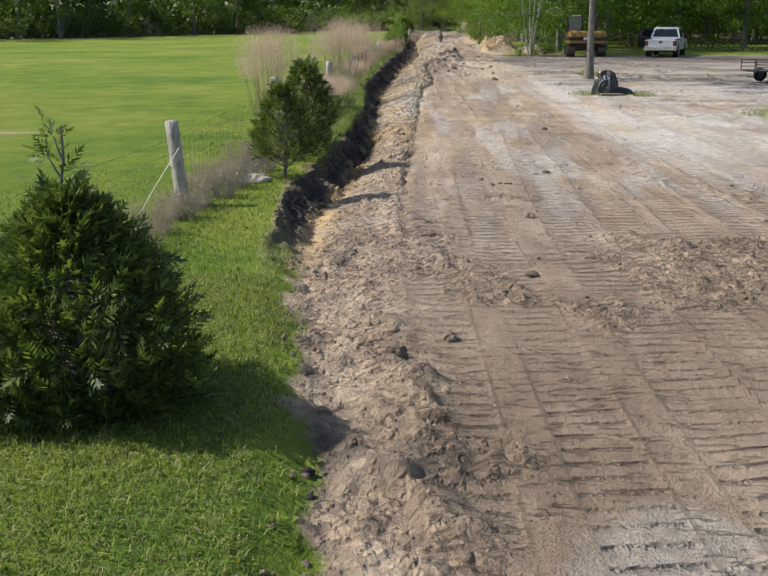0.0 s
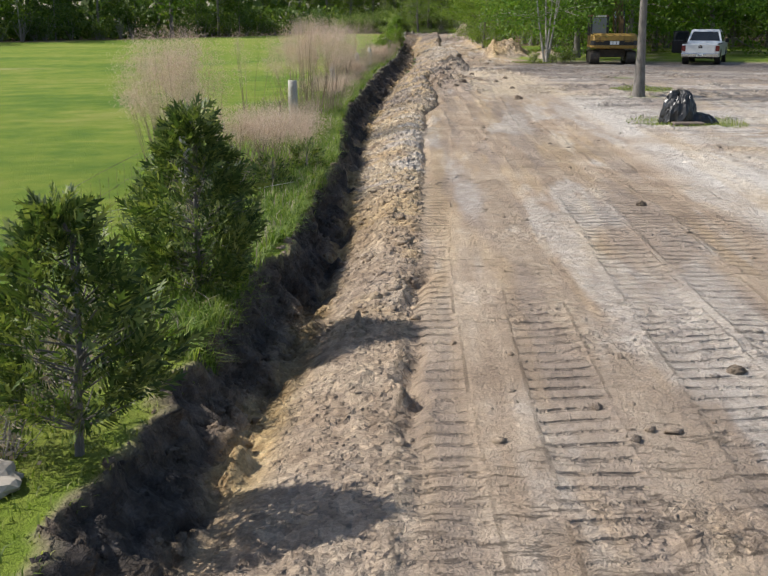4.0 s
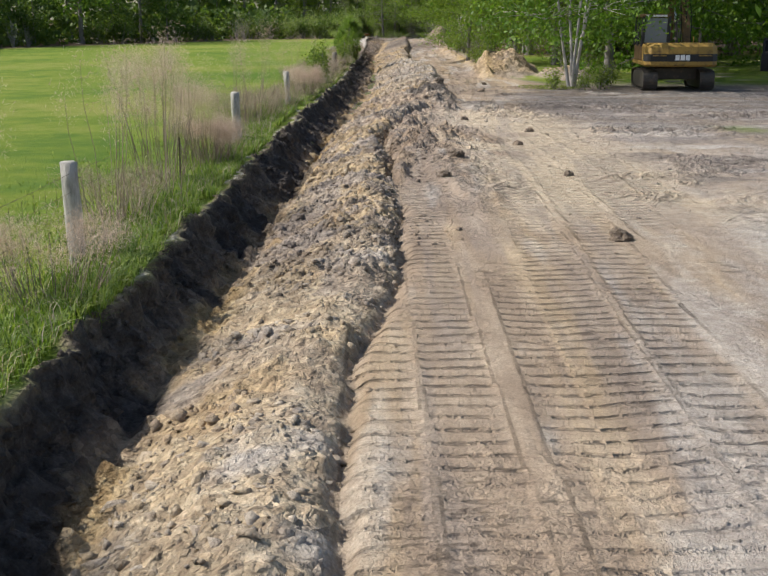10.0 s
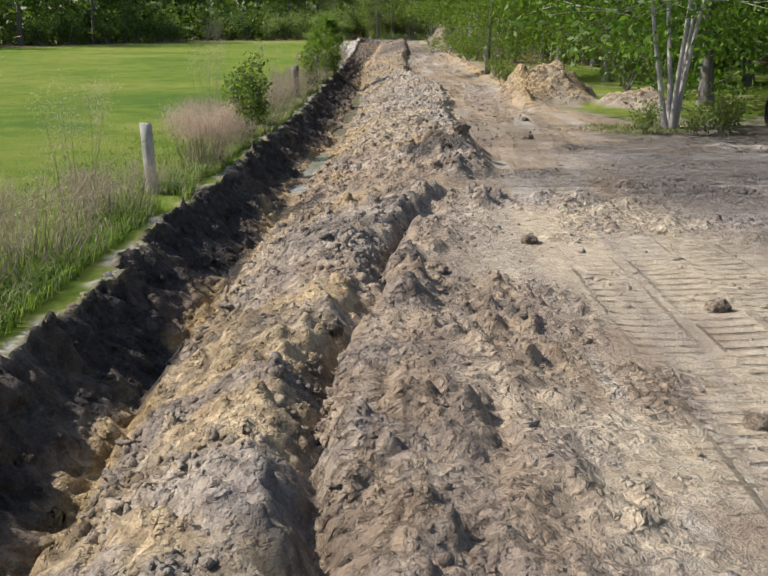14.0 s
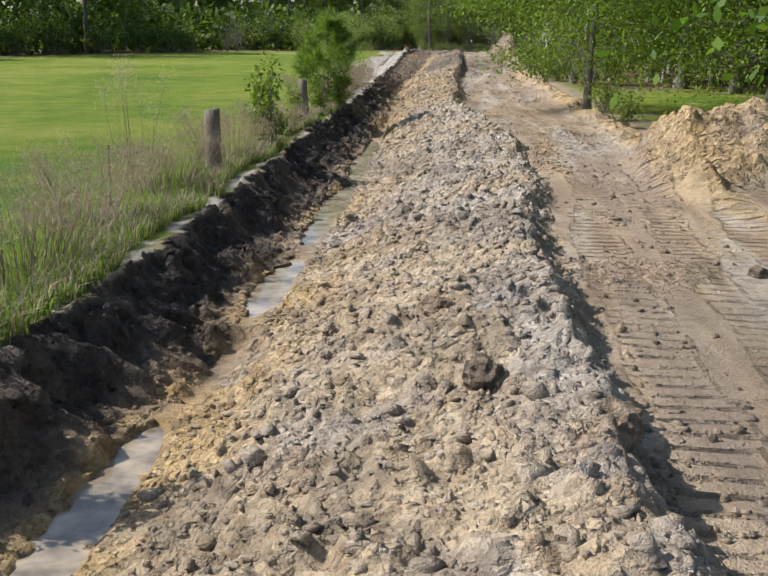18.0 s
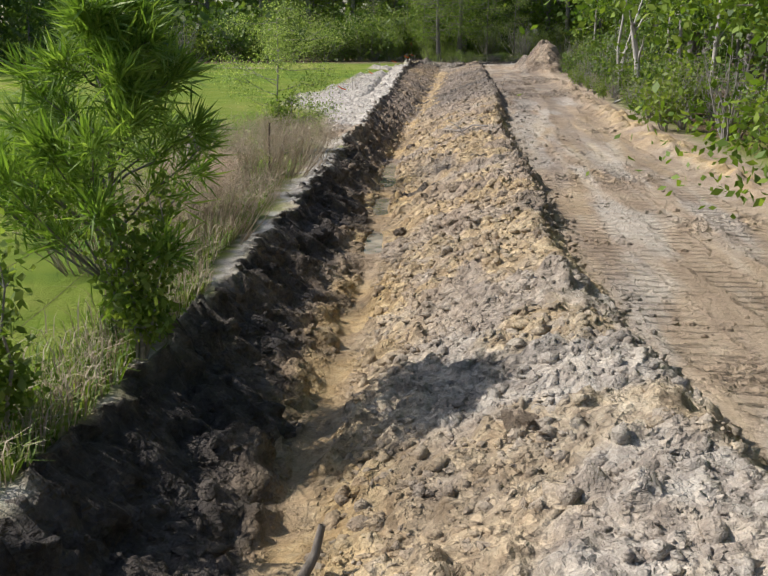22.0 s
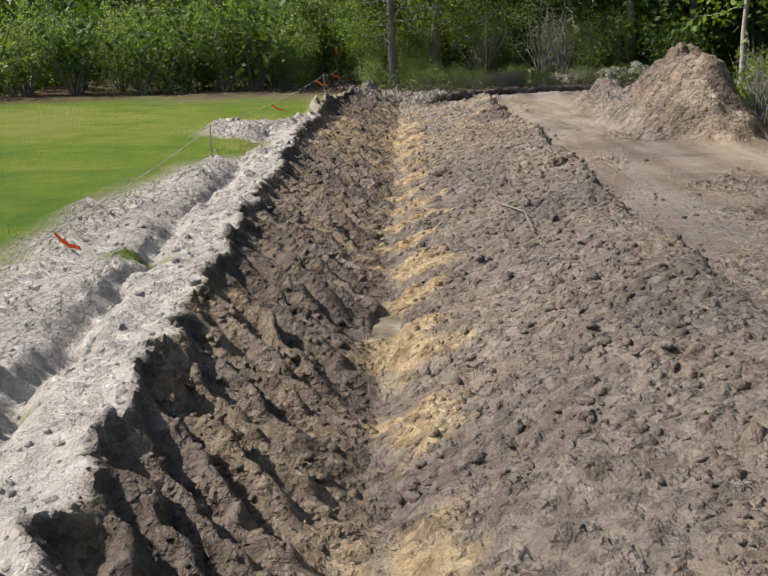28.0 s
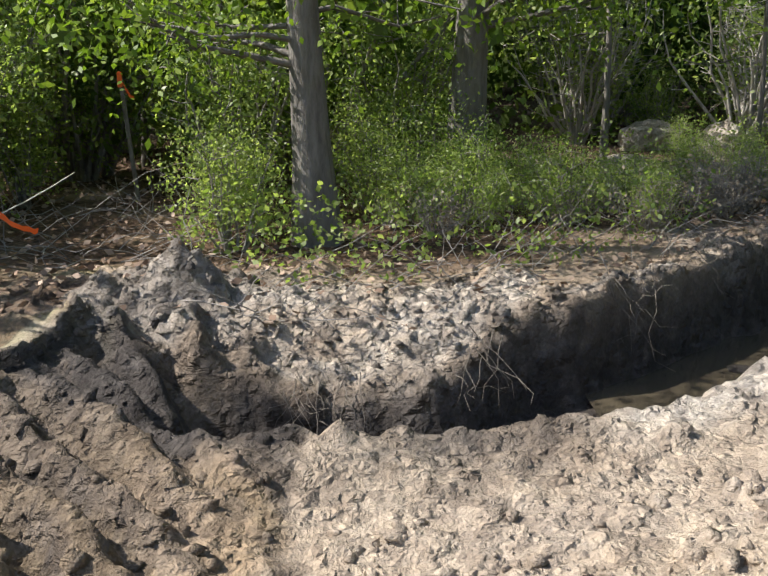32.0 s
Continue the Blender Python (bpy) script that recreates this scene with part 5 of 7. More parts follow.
for x, y, s in ((-1.75, 41.5, 0.9), (-1.0, 46.0, 1.05), (-0.9, 53.8, 0.9), (-0.75, 55.6, 1.1), (-0.5, 59.0, 0.8), (-0.6, 70.6, 0.9), (0.05, 78.0, 0.8), (-2.6, 33.5, 1.0)):
    put_copy(thin, x, y, rng.uniform(0, 360), s)
put(rusty, 0.12, 64.4)
put_copy(rusty, -0.75, 49.6, 50, 0.8), put_copy(rusty, 1.25, 95.6, 50, 0.8)

sap = shrub("leafy_sapling", 21, 1.5, 0.42, 1300, 0.09, SHRUB, BRUSH, "slender leafy sapling growing on the ditch bank", 5, 0.2, "sapling")
put(sap, 1.2, 82.4)
for x, y, s in ((0.4, 67.6, 0.95), (0.45, 69.9, 0.8), (0.3, 70.2, 1.05), (1.42, 89.6, 0.7), (1.2, 86.4, 0.55)):
    put_copy(sap, x, y, rng.uniform(0, 360), s)
put(pine_sapling(31, 2.35, "young pine with long bright needles on the bank"), 1.5, 91.4)
put_copy(sap, 1.75, 91.0, 70, 0.75)
thin_tree = broadleaf("thin_tree", 33, 2.6, 0.35, 0.78, 0.02, 10500, 0.036, THICKET, BRUSH, "thin young tree with sparse yellow-green leaves", 1, (0.02, 0), 24, 0.9)
put(thin_tree, 1.22, 102.3)
put_copy(sap, 1.36, 102.15, 200, 0.55), put_copy(sap, 1.12, 102.2, 80, 0.5)
put_copy(sap, 1.4, 102.2, 30, 0.7)

# grass: short on the lawn, tall on the verge
n = 72000
gx, gy = rng.uniform(-5.2, -0.2, n), rng.uniform(2.6, 20, n)
keep = (gx < bank_x(gy) + np.where(gy < 11, 0.3, -0.02) + 0.35 * (vnoise(gx, gy, 0.4, 7) - 0.4)) & (rng.uniform(size=n) < (0.35 + 0.65 * np.exp(-(gy - 3) / 9)) * (1 - sstep(gy, 9, 19) * (gx < bank_x(gy) - 1.0)))
blades("lawn_grass", gx[keep], gy[keep], 0.062, 0.009, 0.9, GRASS, "short bright green lawn grass", 41)
n = 60000
gy = rng.uniform(17.5, 100, n)
off = np.abs(rng.normal(0, 0.42, n)) * (1 - 0.35 * sstep(gy, 58, 66))
gx = bank_x(gy) - 0.04 - 0.16 * sstep(gy, 34, 60) * sstep(vnoise(gy * 0, gy, 1.4, 203), 0.35, 0.65) - off
lush = fbm(gx, gy, 1.2, 201)
keep = (rng.uniform(size=n) < 1.1 - 0.4 * off) & (lush > 0.27) & ((gy < 94) | (gx < bank_x(gy) + sand_x(gy) - 0.1))
dry = keep & (rng.uniform(size=n) < np.interp(gy, [18, 60, 68, 80, 105], [0.05, 0.10, 0.25, 0.35, 0.5]))
green = keep & ~dry
blades("verge_grass", gx[green], gy[green], 0.21, 0.012, 0.75, TALL, "long lush green grass along the ditch bank", 42)
blades("dry_verge_grass", gx[dry], gy[dry], 0.27, 0.008, 0.7, STRAW, "tan dead grass mixed into the ditch verge", 43)
n = 26000
gy = rng.uniform(15.5, 62, n)
gx = bank_x(gy) + 0.04 - np.abs(rng.normal(0, 0.16, n))
keep = (fbm(gx * 0, gy, 1.7, 205) > 0.34 + 0.3 * sstep(gy, 32, 44)) & (gy < 50)
blades("lip_grass", gx[keep], gy[keep], 0.2, 0.008, 0.95, TALL, "long bright grass hanging over the ditch lip", 46)
n = 60000
gx, gy = rng.uniform(-3.6, -0.3, n), rng.uniform(3.2, 9.5, n)
keep = gx < bank_x(gy) + 0.15 + 0.35 * (vnoise(gx, gy, 0.4, 7) - 0.4)
straw = keep & (rng.uniform(size=n) < 0.16)
blades("mown_grass", gx[keep & ~straw], gy[keep & ~straw], 0.045, 0.006, 1.1, GRASS, "finely mown lawn grass before the cedar bush", 47)
blades("mown_straw", gx[straw], gy[straw], 0.035, 0.005, 1.3, STRAW, "dry clippings lying in the mown lawn", 48)
n = 15000
gy = rng.uniform(18, 75, n)
gx = bank_x(gy) - 0.8 - np.abs(rng.normal(0, 1.0, n))
keep = gx < bank_x(gy) + np.where(gy > 101, sand_x(gy) - 0.2, 0)
blades("field_grass", gx[keep], gy[keep], 0.07, 0.012, 0.8, GRASS, "mown field grass beside the fence line", 44)
spots = []
for cx, cy, r, k in ((7.9, 37.3, 1.5, 1600), (9.5, 48.9, 1.1, 1500), (12.6, 28.5, 3.0, 5200), (8.9, 72.2, 1.2, 1500)):
    a, q = rng.uniform(0, 2 * math.pi, k), r * np.sqrt(rng.uniform(0, 1, k))
    spots.append(np.stack([cx + q * np.cos(a), cy + q * np.sin(a)], 1))
spots = np.concatenate(spots)
blades("yard_grass", spots[:, 0], spots[:, 1], 0.10, 0.010, 0.9, GRASS, "thin grass tufts in the sandy yard", 45)

# ---- trees beside the road ----
pole_tree = broadleaf("bare_trunk_tree", 51, 12.0, 4.8, 4.4, 0.15, 4200, 0.24, OAK, BARK, "straight grey tree trunk standing in the sandy yard", 1, (0.015, 0.0), 34)
put(pole_tree, 8.6, 45.4)
birch = broadleaf("clump_tree", 52, 11.5, 2.9, 4.3, 0.055, 24000, 0.17, OAK, PALE_BARK, "clump of pale slender trunks with leafy tops", 5, (0.0, 0.0), 48)
put(birch, 9.75, 72.4, 0, 1.0)
road_tree = broadleaf("roadside_tree", 53, 6.8, 1.45, 2.9, 0.09, 52000, 0.085, MAPLE, BARK, "broad yellow-green tree beside the dirt road", 1, (0.01, 0.0), 44, 0.45)
put(road_tree, 8.05, 92.2)
shade_tree = broadleaf("shade_tree", 54, 8.8, 1.5, 4.6, 0.2, 38000, 0.11, MAPLE, BARK, "spreading green tree with low branches on the grass", 1, (0, 0), 70)
put(shade_tree, 14.6, 97.5, 40)
put_copy(shade_tree, 12.4, 89.6, 160, 0.85)
yard_tree = broadleaf("yard_tree", 55, 9.5, 1.5, 4.4, 0.2, 10000, 0.25, OAK, BARK, "spreading green tree on the grass behind the yard", 1, (0, 0), 52, 0.55, twigs=False)
put(yard_tree, 44, 104, 40)
for x, y, s, w in ((20.5, 90.5, 0.95, 10), (26, 101, 1.1, 80), (31.5, 98, 0.9, 160), (38, 90, 1.1, 30), (13.2, 108, 0.95, 200), (46, 96, 1.2, 60), (19, 112, 1.1, 100), (33, 112, 1.2, 20), (17.5, 88.5, 0.9, 50), (12.6, 78.6, 0.95, 130), (16.6, 82.0, 1.0, 250), (22.5, 83.5, 1.05, 20), (28.5, 86.5, 1.1, 200)):
    put_copy(yard_tree, x, y, w, s)

# understorey, woods and their edges
bush = shrub("woodland_shrub", 61, 2.2, 1.15, 620, 0.2, WOODS, BRUSH, "leafy green shrub at the woodland edge", 9)
bush2 = shrub("woodland_bush", 62, 1.5, 1.0, 520, 0.17, SHRUB, BRUSH, "low mixed green bush at the woodland edge", 10)
bare = shrub("bare_thicket", 63, 2.6, 1.0, 160, 0.08, SHRUB, BRUSH, "grey twiggy thicket with few leaves", 16)
wood1 = broadleaf("woodland_tree", 64, 12.5, 2.4, 2.6, 0.16, 3400, 0.31, WOODS, BARK, "tall woodland tree with dark green crown", 1, (0.02, 0.01), 40, twigs=False)
wood2 = broadleaf("woodland_sapling", 65, 7.5, 1.4, 1.7, 0.06, 1900, 0.21, WOODS, BARK, "slim woodland tree with light leaves", 1, (-0.03, 0.02), 26, twigs=False)
wood3 = broadleaf("woodland_oak", 66, 14.0, 3.4, 3.3, 0.2, 3800, 0.33, OAK, BARK, "broad woodland tree with green crown", 1, (0.0, -0.02), 44, twigs=False)
wood4 = broadleaf("pale_woodland_tree", 67, 10.0, 2.8, 1.9, 0.085, 1800, 0.21, MAPLE, PALE_BARK, "slender pale-barked tree with light leaves", 1, (0.03, 0.0), 26, twigs=False)
kinds, first = (wood1, wood2, wood3, wood4), set()


def plant(kind, x, y, s):
    turn = float(rng.uniform(0, 360))
    if kind.name in first:
        return put_copy(kind, x, y, turn, s)
    first.add(kind.name)
    return put(kind, x, y, turn, s)


# along the far side of the field and behind the cross ditch
x = -62.0
while x < 30:
    back = 0.6 + rng.uniform(0, 1.4)
    if not (-15.0 < x < 13):
        plant(kinds[int(rng.integers(0, 4))], x, float(wood_y(x)) + back + 1.2, float(rng.uniform(0.8, 1.15)))
    for k in range(2):
        xx = x + rng.uniform(-1.3, 1.3)
        if not (1.5 < xx < 10.5):
            plant((bush, bush2, bare)[int(rng.choice(3, p=(0.5, 0.33, 0.17)))], xx, float(wood_y(xx)) + rng.uniform(0.2, 1.6), float(rng.uniform(0.7, 1.25)))
    x += 2.6 + rng.uniform(-0.5, 0.6)
for k in range(44):
    xx = rng.uniform(-60, 32)
    plant(kinds[int(rng.integers(0, 4))], xx, float(wood_y(xx)) + rng.uniform(5 if abs(xx + 2) > 16 else 12, 26), float(rng.uniform(0.9, 1.3)))
for k in range(40):
    xx = rng.uniform(-55, 32)
    plant((bush, bush2)[int(rng.integers(0, 2))], xx, float(wood_y(xx)) + rng.uniform(3, 9), float(rng.uniform(1.0, 1.7)))
# to the right of the road
for k in range(52):
    yy = 103 + 47 * (k + rng.uniform(0, 0.9)) / 52
    xx = float(road_x(yy)) + (1.2 if yy < 130 else 3.4) + 0.5 * (k % 3) + rng.uniform(0, 1.0)
    plant((bush, bush2, bare)[int(rng.choice(3, p=(0.3, 0.42, 0.28)))], xx, yy, float(rng.uniform(0.5, 0.95)))
for k in range(34):
    yy = 105 + 47 * (k + rng.uniform(0, 0.9)) / 34
    xx = float(road_x(yy)) + 3.2 + rng.uniform(0, 5)
    plant(kinds[int(rng.choice(4, p=(0.2, 0.35, 0.1, 0.35)))], xx, yy, float(rng.uniform(0.7, 1.1)))
for k in range(26):
    yy, xx = rng.uniform(108, 150), rng.uniform(19, 44)
    plant(kinds[int(rng.integers(0, 4))], xx, yy, float(rng.uniform(0.9, 1.2)))
for k in range(16):
    yy, xx = rng.uniform(96, 107), 12 + 2.1 * k + rng.uniform(0, 1.5)
    plant((wood1, wood3)[int(rng.integers(0, 2))], xx, yy, float(rng.uniform(0.8, 1.1)))
for k in range(22):
    yy, xx = rng.uniform(109, 119), rng.uniform(14, 55)
    plant(bush, xx, yy, float(rng.uniform(1.0, 1.6)))
put_copy(bush2, 8.9, 71.4, 20, 0.45), put_copy(bush2, 10.5, 71.2, 90, 0.5), put_copy(bush2, 9.8, 70.9, 140, 0.42), put_copy(bush2, 11.2, 72.6, 240, 0.5)
put_copy(bush2, 8.3, 88.2, 0, 0.5), put_copy(bush2, 8.1, 90.2, 90, 0.55), put_copy(bush2, 9.1, 108.5, 10, 0.75), put_copy(bush2, 9.4, 110.5, 100, 0.8)
for k, (x, y, s) in enumerate(((11.5, 138.2, 0.6), (11.9, 139.6, 0.75), (11.1, 136.2, 0.5), (12.0, 142.6, 0.7), (11.7, 140.9, 0.6), (12.6, 139.5, 0.8), (13.4, 141.0, 0.9), (12.2, 141.8, 0.6), (13.0, 137.5, 0.8), (12.0, 136.2, 0.6), (11.6, 133.8, 0.55), (10.9, 130.5, 0.55), (12.9, 143.5, 0.8), (14.0, 139.0, 1.0))):
    put_copy((bush2, bare, bush)[k % 3], x, y, 47 * k, s)
for k in range(14):
    y = 111 + 1.4 * k + float(rng.uniform(0, 0.8))
    put_copy((bare, bush2)[k % 2], float(road_x(y)) + 0.75 + float(rng.uniform(0, 0.5)), y, 61 * k, float(rng.uniform(0.3, 0.5)))
put_copy(bush, 11.8, 84.4, 100, 0.9), put_copy(bush, 13.6, 86.5, 20, 1.0), put_copy(bush, 16.2, 88.5, 20, 0.8)

# thicket right behind the cross ditch
near = shrub("thicket_shrub", 71, 1.9, 0.85, 4600, 0.05, THICKET, BRUSH, "dense light green shrub behind the cross ditch", 14)
near2 = shrub("thicket_bush", 72, 1.3, 0.75, 3400, 0.042, THICKET, BRUSH, "low fresh green bush at a tree's foot", 12)
near3 = shrub("bare_bush", 73, 2.2, 0.95, 700, 0.06, THICKET, PALE_BARK, "grey leafless bush with tangled twigs", 26)
put(near, 4.65, 154.6), put(near2, 4.85, 153.5, 0, 0.55), put(near3, 8.8, 160.0)
for x, y, s in ((2.4, 154.6, 0.8), (1.0, 154.4, 0.9), (3.0, 156.6, 1.0), (6.0, 155.6, 0.95), (4.4, 157.6, 1.3), (6.4, 158.0, 1.4), (8.8, 160.6, 1.4), (11.4, 160.2, 1.1), (-0.4, 153.2, 1.0), (2.0, 158.5, 1.4), (12.6, 160.8, 1.2), (14.2, 161.6, 1.3), (15.6, 162.8, 1.4), (17.4, 163.4, 1.4), (2.3, 154.4, 0.9), (1.9, 153.6, 1.1), (2.9, 156.2, 1.2), (0.3, 152.6, 1.1), (-1.4, 152.2, 1.1), (-2.4, 151.6, 1.0), (-0.7, 151.9, 1.0), (0.5, 152.1, 1.15), (1.4, 152.4, 1.0), (2.1, 153.0, 0.9), (-3.4, 150.9, 1.1), (-4.6, 150.2, 1.2)):
    put_copy(near, x, y, rng.uniform(0, 360), s)
for x, y, s in ((13.6, 161.8, 1.1), (14.8, 162.4, 1.2), (16.0, 162.8, 1.3), (12.4, 162.0, 1.2), (6.2, 153.9, 0.42), (6.7, 153.8, 0.4), (7.2, 154.1, 0.42), (7.7, 154.4, 0.38), (8.2, 154.6, 0.4), (8.7, 155.0, 0.42), (9.2, 155.8, 0.45), (9.6, 157.6, 0.45), (10.0, 160.2, 0.8), (6.4, 154.4, 0.5), (7.0, 154.6, 0.4), (9.6, 156.0, 0.4), (5.8, 154.6, 0.6), (5.9, 153.9, 0.5), (6.6, 154.2, 0.6), (1.8, 153.2, 0.6), (0.2, 152.4, 0.6), (6.3, 154.7, 0.8), (7.2, 154.8, 0.5), (7.4, 153.9, 0.55), (4.75, 152.9, 0.75), (4.3, 156.2, 0.9), (2.8, 154.6, 0.9), (5.9, 155.0, 0.8)):
    put_copy(near2, x, y, rng.uniform(0, 360), s)
for x, y, s in ((0.2, 153.9, 1.4), (1.6, 154.9, 1.5), (-0.8, 153.4, 1.3), (2.4, 155.8, 1.5), (-2.2, 152.9, 1.4)):
    put_copy(near, x, y, rng.uniform(0, 360), s)
for x, y, s in ((9.4, 161.2, 1.1), (2.2, 156.6, 1.0), (10.8, 159.0, 1.2), (0.2, 156.0, 1.1), (5.4, 159.2, 1.2)):
    put_copy(near3, x, y, rng.uniform(0, 360), s)
edge_tree = broadleaf("edge_tree", 74, 8.0, 1.5, 1.8, 0.15, 15000, 0.065, MAPLE, BARK, "grey-trunked tree at the cross ditch with low green leaves", 1, (-0.05, 0.0), 60)
put(edge_tree, 5.35, 153.2, 0)
put_copy(edge_tree, 6.7, 155.3, 130, 1.2)
slim = broadleaf("slim_tree", 75, 6.5, 1.6, 1.1, 0.035, 3000, 0.06, THICKET, BARK, "slim dark-stemmed tree in the thicket", 1, (-0.03, 0.0), 26)
put(slim, 4.45, 155.2)
for x, y, s in ((3.3, 157.4, 1.1), (8.7, 158.0, 1.2), (1.2, 155.6, 0.9), (10.5, 157.8, 1.0)):
    put_copy(slim, x, y, rng.uniform(0, 360), s)
for k in range(30):
    x = float(rng.uniform(5.9, 12.0))
    put_copy((near2, weeds)[k % 2], x, float(far_y(x)) + float(rng.uniform(0.9, 2.6)), 53 * k, float(rng.uniform(0.28, 0.5)) * (1 if k % 2 == 0 else 3.0))
for x, y, s, w in ((-15.5, 158.0, 1.3, 10), (-10.5, 161.0, 1.4, 70), (-7.0, 161.5, 1.3, 130), (-3.8, 162.0, 1.4, 190), (-0.6, 162.5, 1.3, 250), (2.6, 163.0, 1.4, 310), (6.0, 162.5, 1.4, 30), (9.6, 164.0, 1.5, 95), (13.4, 164.5, 1.4, 160), (17.5, 165.5, 1.5, 220)):
    put_copy(edge_tree, x, y, w, s)
n = 26000
ux, lift = rng.uniform(-3, 14, n), rng.uniform(0, 1, n)
uy = np.where(ux < 4.6, wood_y(ux) - 0.3, far_y(ux) + 0.9) + 4.5 * rng.uniform(0, 1, n) ** 1.3
tuft = sstep(fbm(ux, uy, 0.9, 221, 4), 0.42, 0.62)
keep = (rng.uniform(size=n) < tuft) & ~((ux > 2.9) & (ux < 4.3) & (uy < 157))
ux, uy, lift, tuft = ux[keep], uy[keep], lift[keep], tuft[keep]
c = np.stack([ux, uy, heights(ux, uy) + 0.02 + 0.55 * lift * tuft], 1)
v, f = leaf_quads(rng, c, 0.05, 0.1, 0.6)
tagged(new("ground_cover", mesh_from("ground_cover", v, f, THICKET)), "low leafy ground cover behind the cross ditch", "undergrowth", kind="stuff")
ways_ = []
for k in range(420):
    x = float(rng.uniform(0.5, 12.5))
    y = float(np.where(x < 4.6, wood_y(x) - 0.5, far_y(x) + 0.5)) + 3.0 * float(rng.uniform(0, 1)) ** 1.5
    o, w = np.array((x, y, height_at(x, y) + 0.01)), float(rng.uniform(0, 2 * math.pi))
    L = float(rng.uniform(0.25, 0.9))
    ways_.append(bent(rng, o, o + np.array([math.cos(w) * L, math.sin(w) * L, L * float(rng.uniform(0.05, 0.8))]), 4, 0.25 * L, 0.005, 0.0015))
v, f = tubes(ways_, 3)
tagged(new("fallen_twigs", mesh_from("fallen_twigs", v, f, BRUSH, True)), "grey dead twigs strewn over the woodland edge", "twigs", kind="stuff")
for layer, n, lo, hi, size, top in (("thicket_undergrowth", 9000, 5.0, 11.0, 0.17, 3.6), ("undergrowth", 11000, 2.0, 12.0, 0.5, 3.4)):
    ux = rng.uniform(-7, 20, n) if size < 0.3 else np.where(rng.uniform(size=n) < 0.72, rng.uniform(-62, -5, n), rng.uniform(14, 34, n))
    uy = wood_y(ux) + rng.uniform(lo, hi, n)
    c = np.stack([ux, uy, 0.15 + top * rng.uniform(0, 1, n) ** 1.2], 1)
    v, f = leaf_quads(rng, c, size, 0.2, 0.7)
    tagged(new(layer, mesh_from(layer, v, f, WOODS)), "dense leafy undergrowth inside the woods", "undergrowth", kind="stuff")

# dead leaves on the woodland floor behind the cross ditch
n = 9000
lx, ly = rng.uniform(-1.5, 11.5, n), rng.uniform(150.6, 158, n)
keep = (ly > np.maximum(far_y(lx) + 0.25 + 0.9 * (lx < 6.8) * (lx > 4.0) * rng.uniform(0, 1, n), np.where(lx < 4.4, wood_y(lx) - 2.6, 0))) & (fbm(lx, ly, 0.8, 211) > 0.36)
lx, ly = lx[keep], ly[keep]
c = np.stack([lx, ly, heights(lx, ly) + rng.uniform(0.004, 0.03, len(lx))], 1)
d = rng.normal(size=(len(lx), 3)) * np.array([1, 1, 0.15])
v, f = leaf_quads(rng, c, 0.065, 0.0, 0.6, d * 3)
v[:, 2] = np.maximum(v[:, 2], np.repeat(c[:, 2], 4) - 0.015)
tagged(new("leaf_litter", mesh_from("leaf_litter", v, f, LITTER)), "dry brown leaves strewn over the woodland floor", "leaves", kind="stuff")

# far woods closing the view
n = 24000
a = rng.uniform(0, 1, n)
wx = rng.uniform(-150, 120, n)
wy = np.where(wx < 14, wood_y(wx) + rng.uniform(14, 40, n), np.interp(wx, [14, 30, 45, 120], [176, 152, 128, 124]) + rng.uniform(0, 30, n))
c = np.stack([wx, wy, 0.2 + 13 * a**1.5], 1)
v, f = leaf_quads(rng, c, 1.45, 0.2, 0.8)
tagged(new("far_woods", mesh_from("far_woods", v, f, WOODS)), "dense dark woodland far behind the field", "woods", kind="stuff")
n = 2600
wx = rng.uniform(-190, -40, n)
wy = rng.uniform(-60, 110, n)
keep = wy < wood_y(wx) + 20
c = np.stack([wx, wy, 0.2 + 11 * rng.uniform(0, 1, n) ** 1.3], 1)[keep & (wx < -100)]
v, f = leaf_quads(rng, c, 1.8, 0.2, 0.8)
tagged(new("side_woods", mesh_from("side_woods", v, f, WOODS)), "dark woodland along the far side of the field", "woods", kind="stuff")


# ---- shapes ----
def box(bm, x0, x1, y0, y1, z0, z1, bevel=0.0, seg=2):
    r = bmesh.ops.create_cube(bm, size=1.0)
    vs_ = r["verts"]
    bmesh.ops.scale(bm, vec=(x1 - x0, y1 - y0, z1 - z0), verts=vs_)
    bmesh.ops.translate(bm, vec=((x0 + x1) / 2, (y0 + y1) / 2, (z0 + z1) / 2), verts=vs_)
    if bevel:
        es = list({e for v in vs_ for e in v.link_edges})
        bmesh.ops.bevel(bm, geom=es, offset=bevel, segments=seg, affect="EDGES", profile=0.6)


def boxed(*dims, bevel=0.01, seg=2):
    bm = bmesh.new()
    box(bm, *dims, bevel=bevel, seg=seg)
    return bm


def rod(bm, a, b, r, sides=10, r2=None):
    a, b = Vector(a), Vector(b)
    m = Matrix.Translation((a + b) / 2) @ (b - a).to_track_quat("Z", "Y").to_matrix().to_4x4()
    bmesh.ops.create_cone(bm, cap_ends=True, segments=sides, radius1=r, radius2=r if r2 is None else r2, depth=(b - a).length, matrix=m)


def rodded(a, b, r, sides=10, r2=None):
    bm = bmesh.new()
    rod(bm, a, b, r, sides, r2)
    return bm


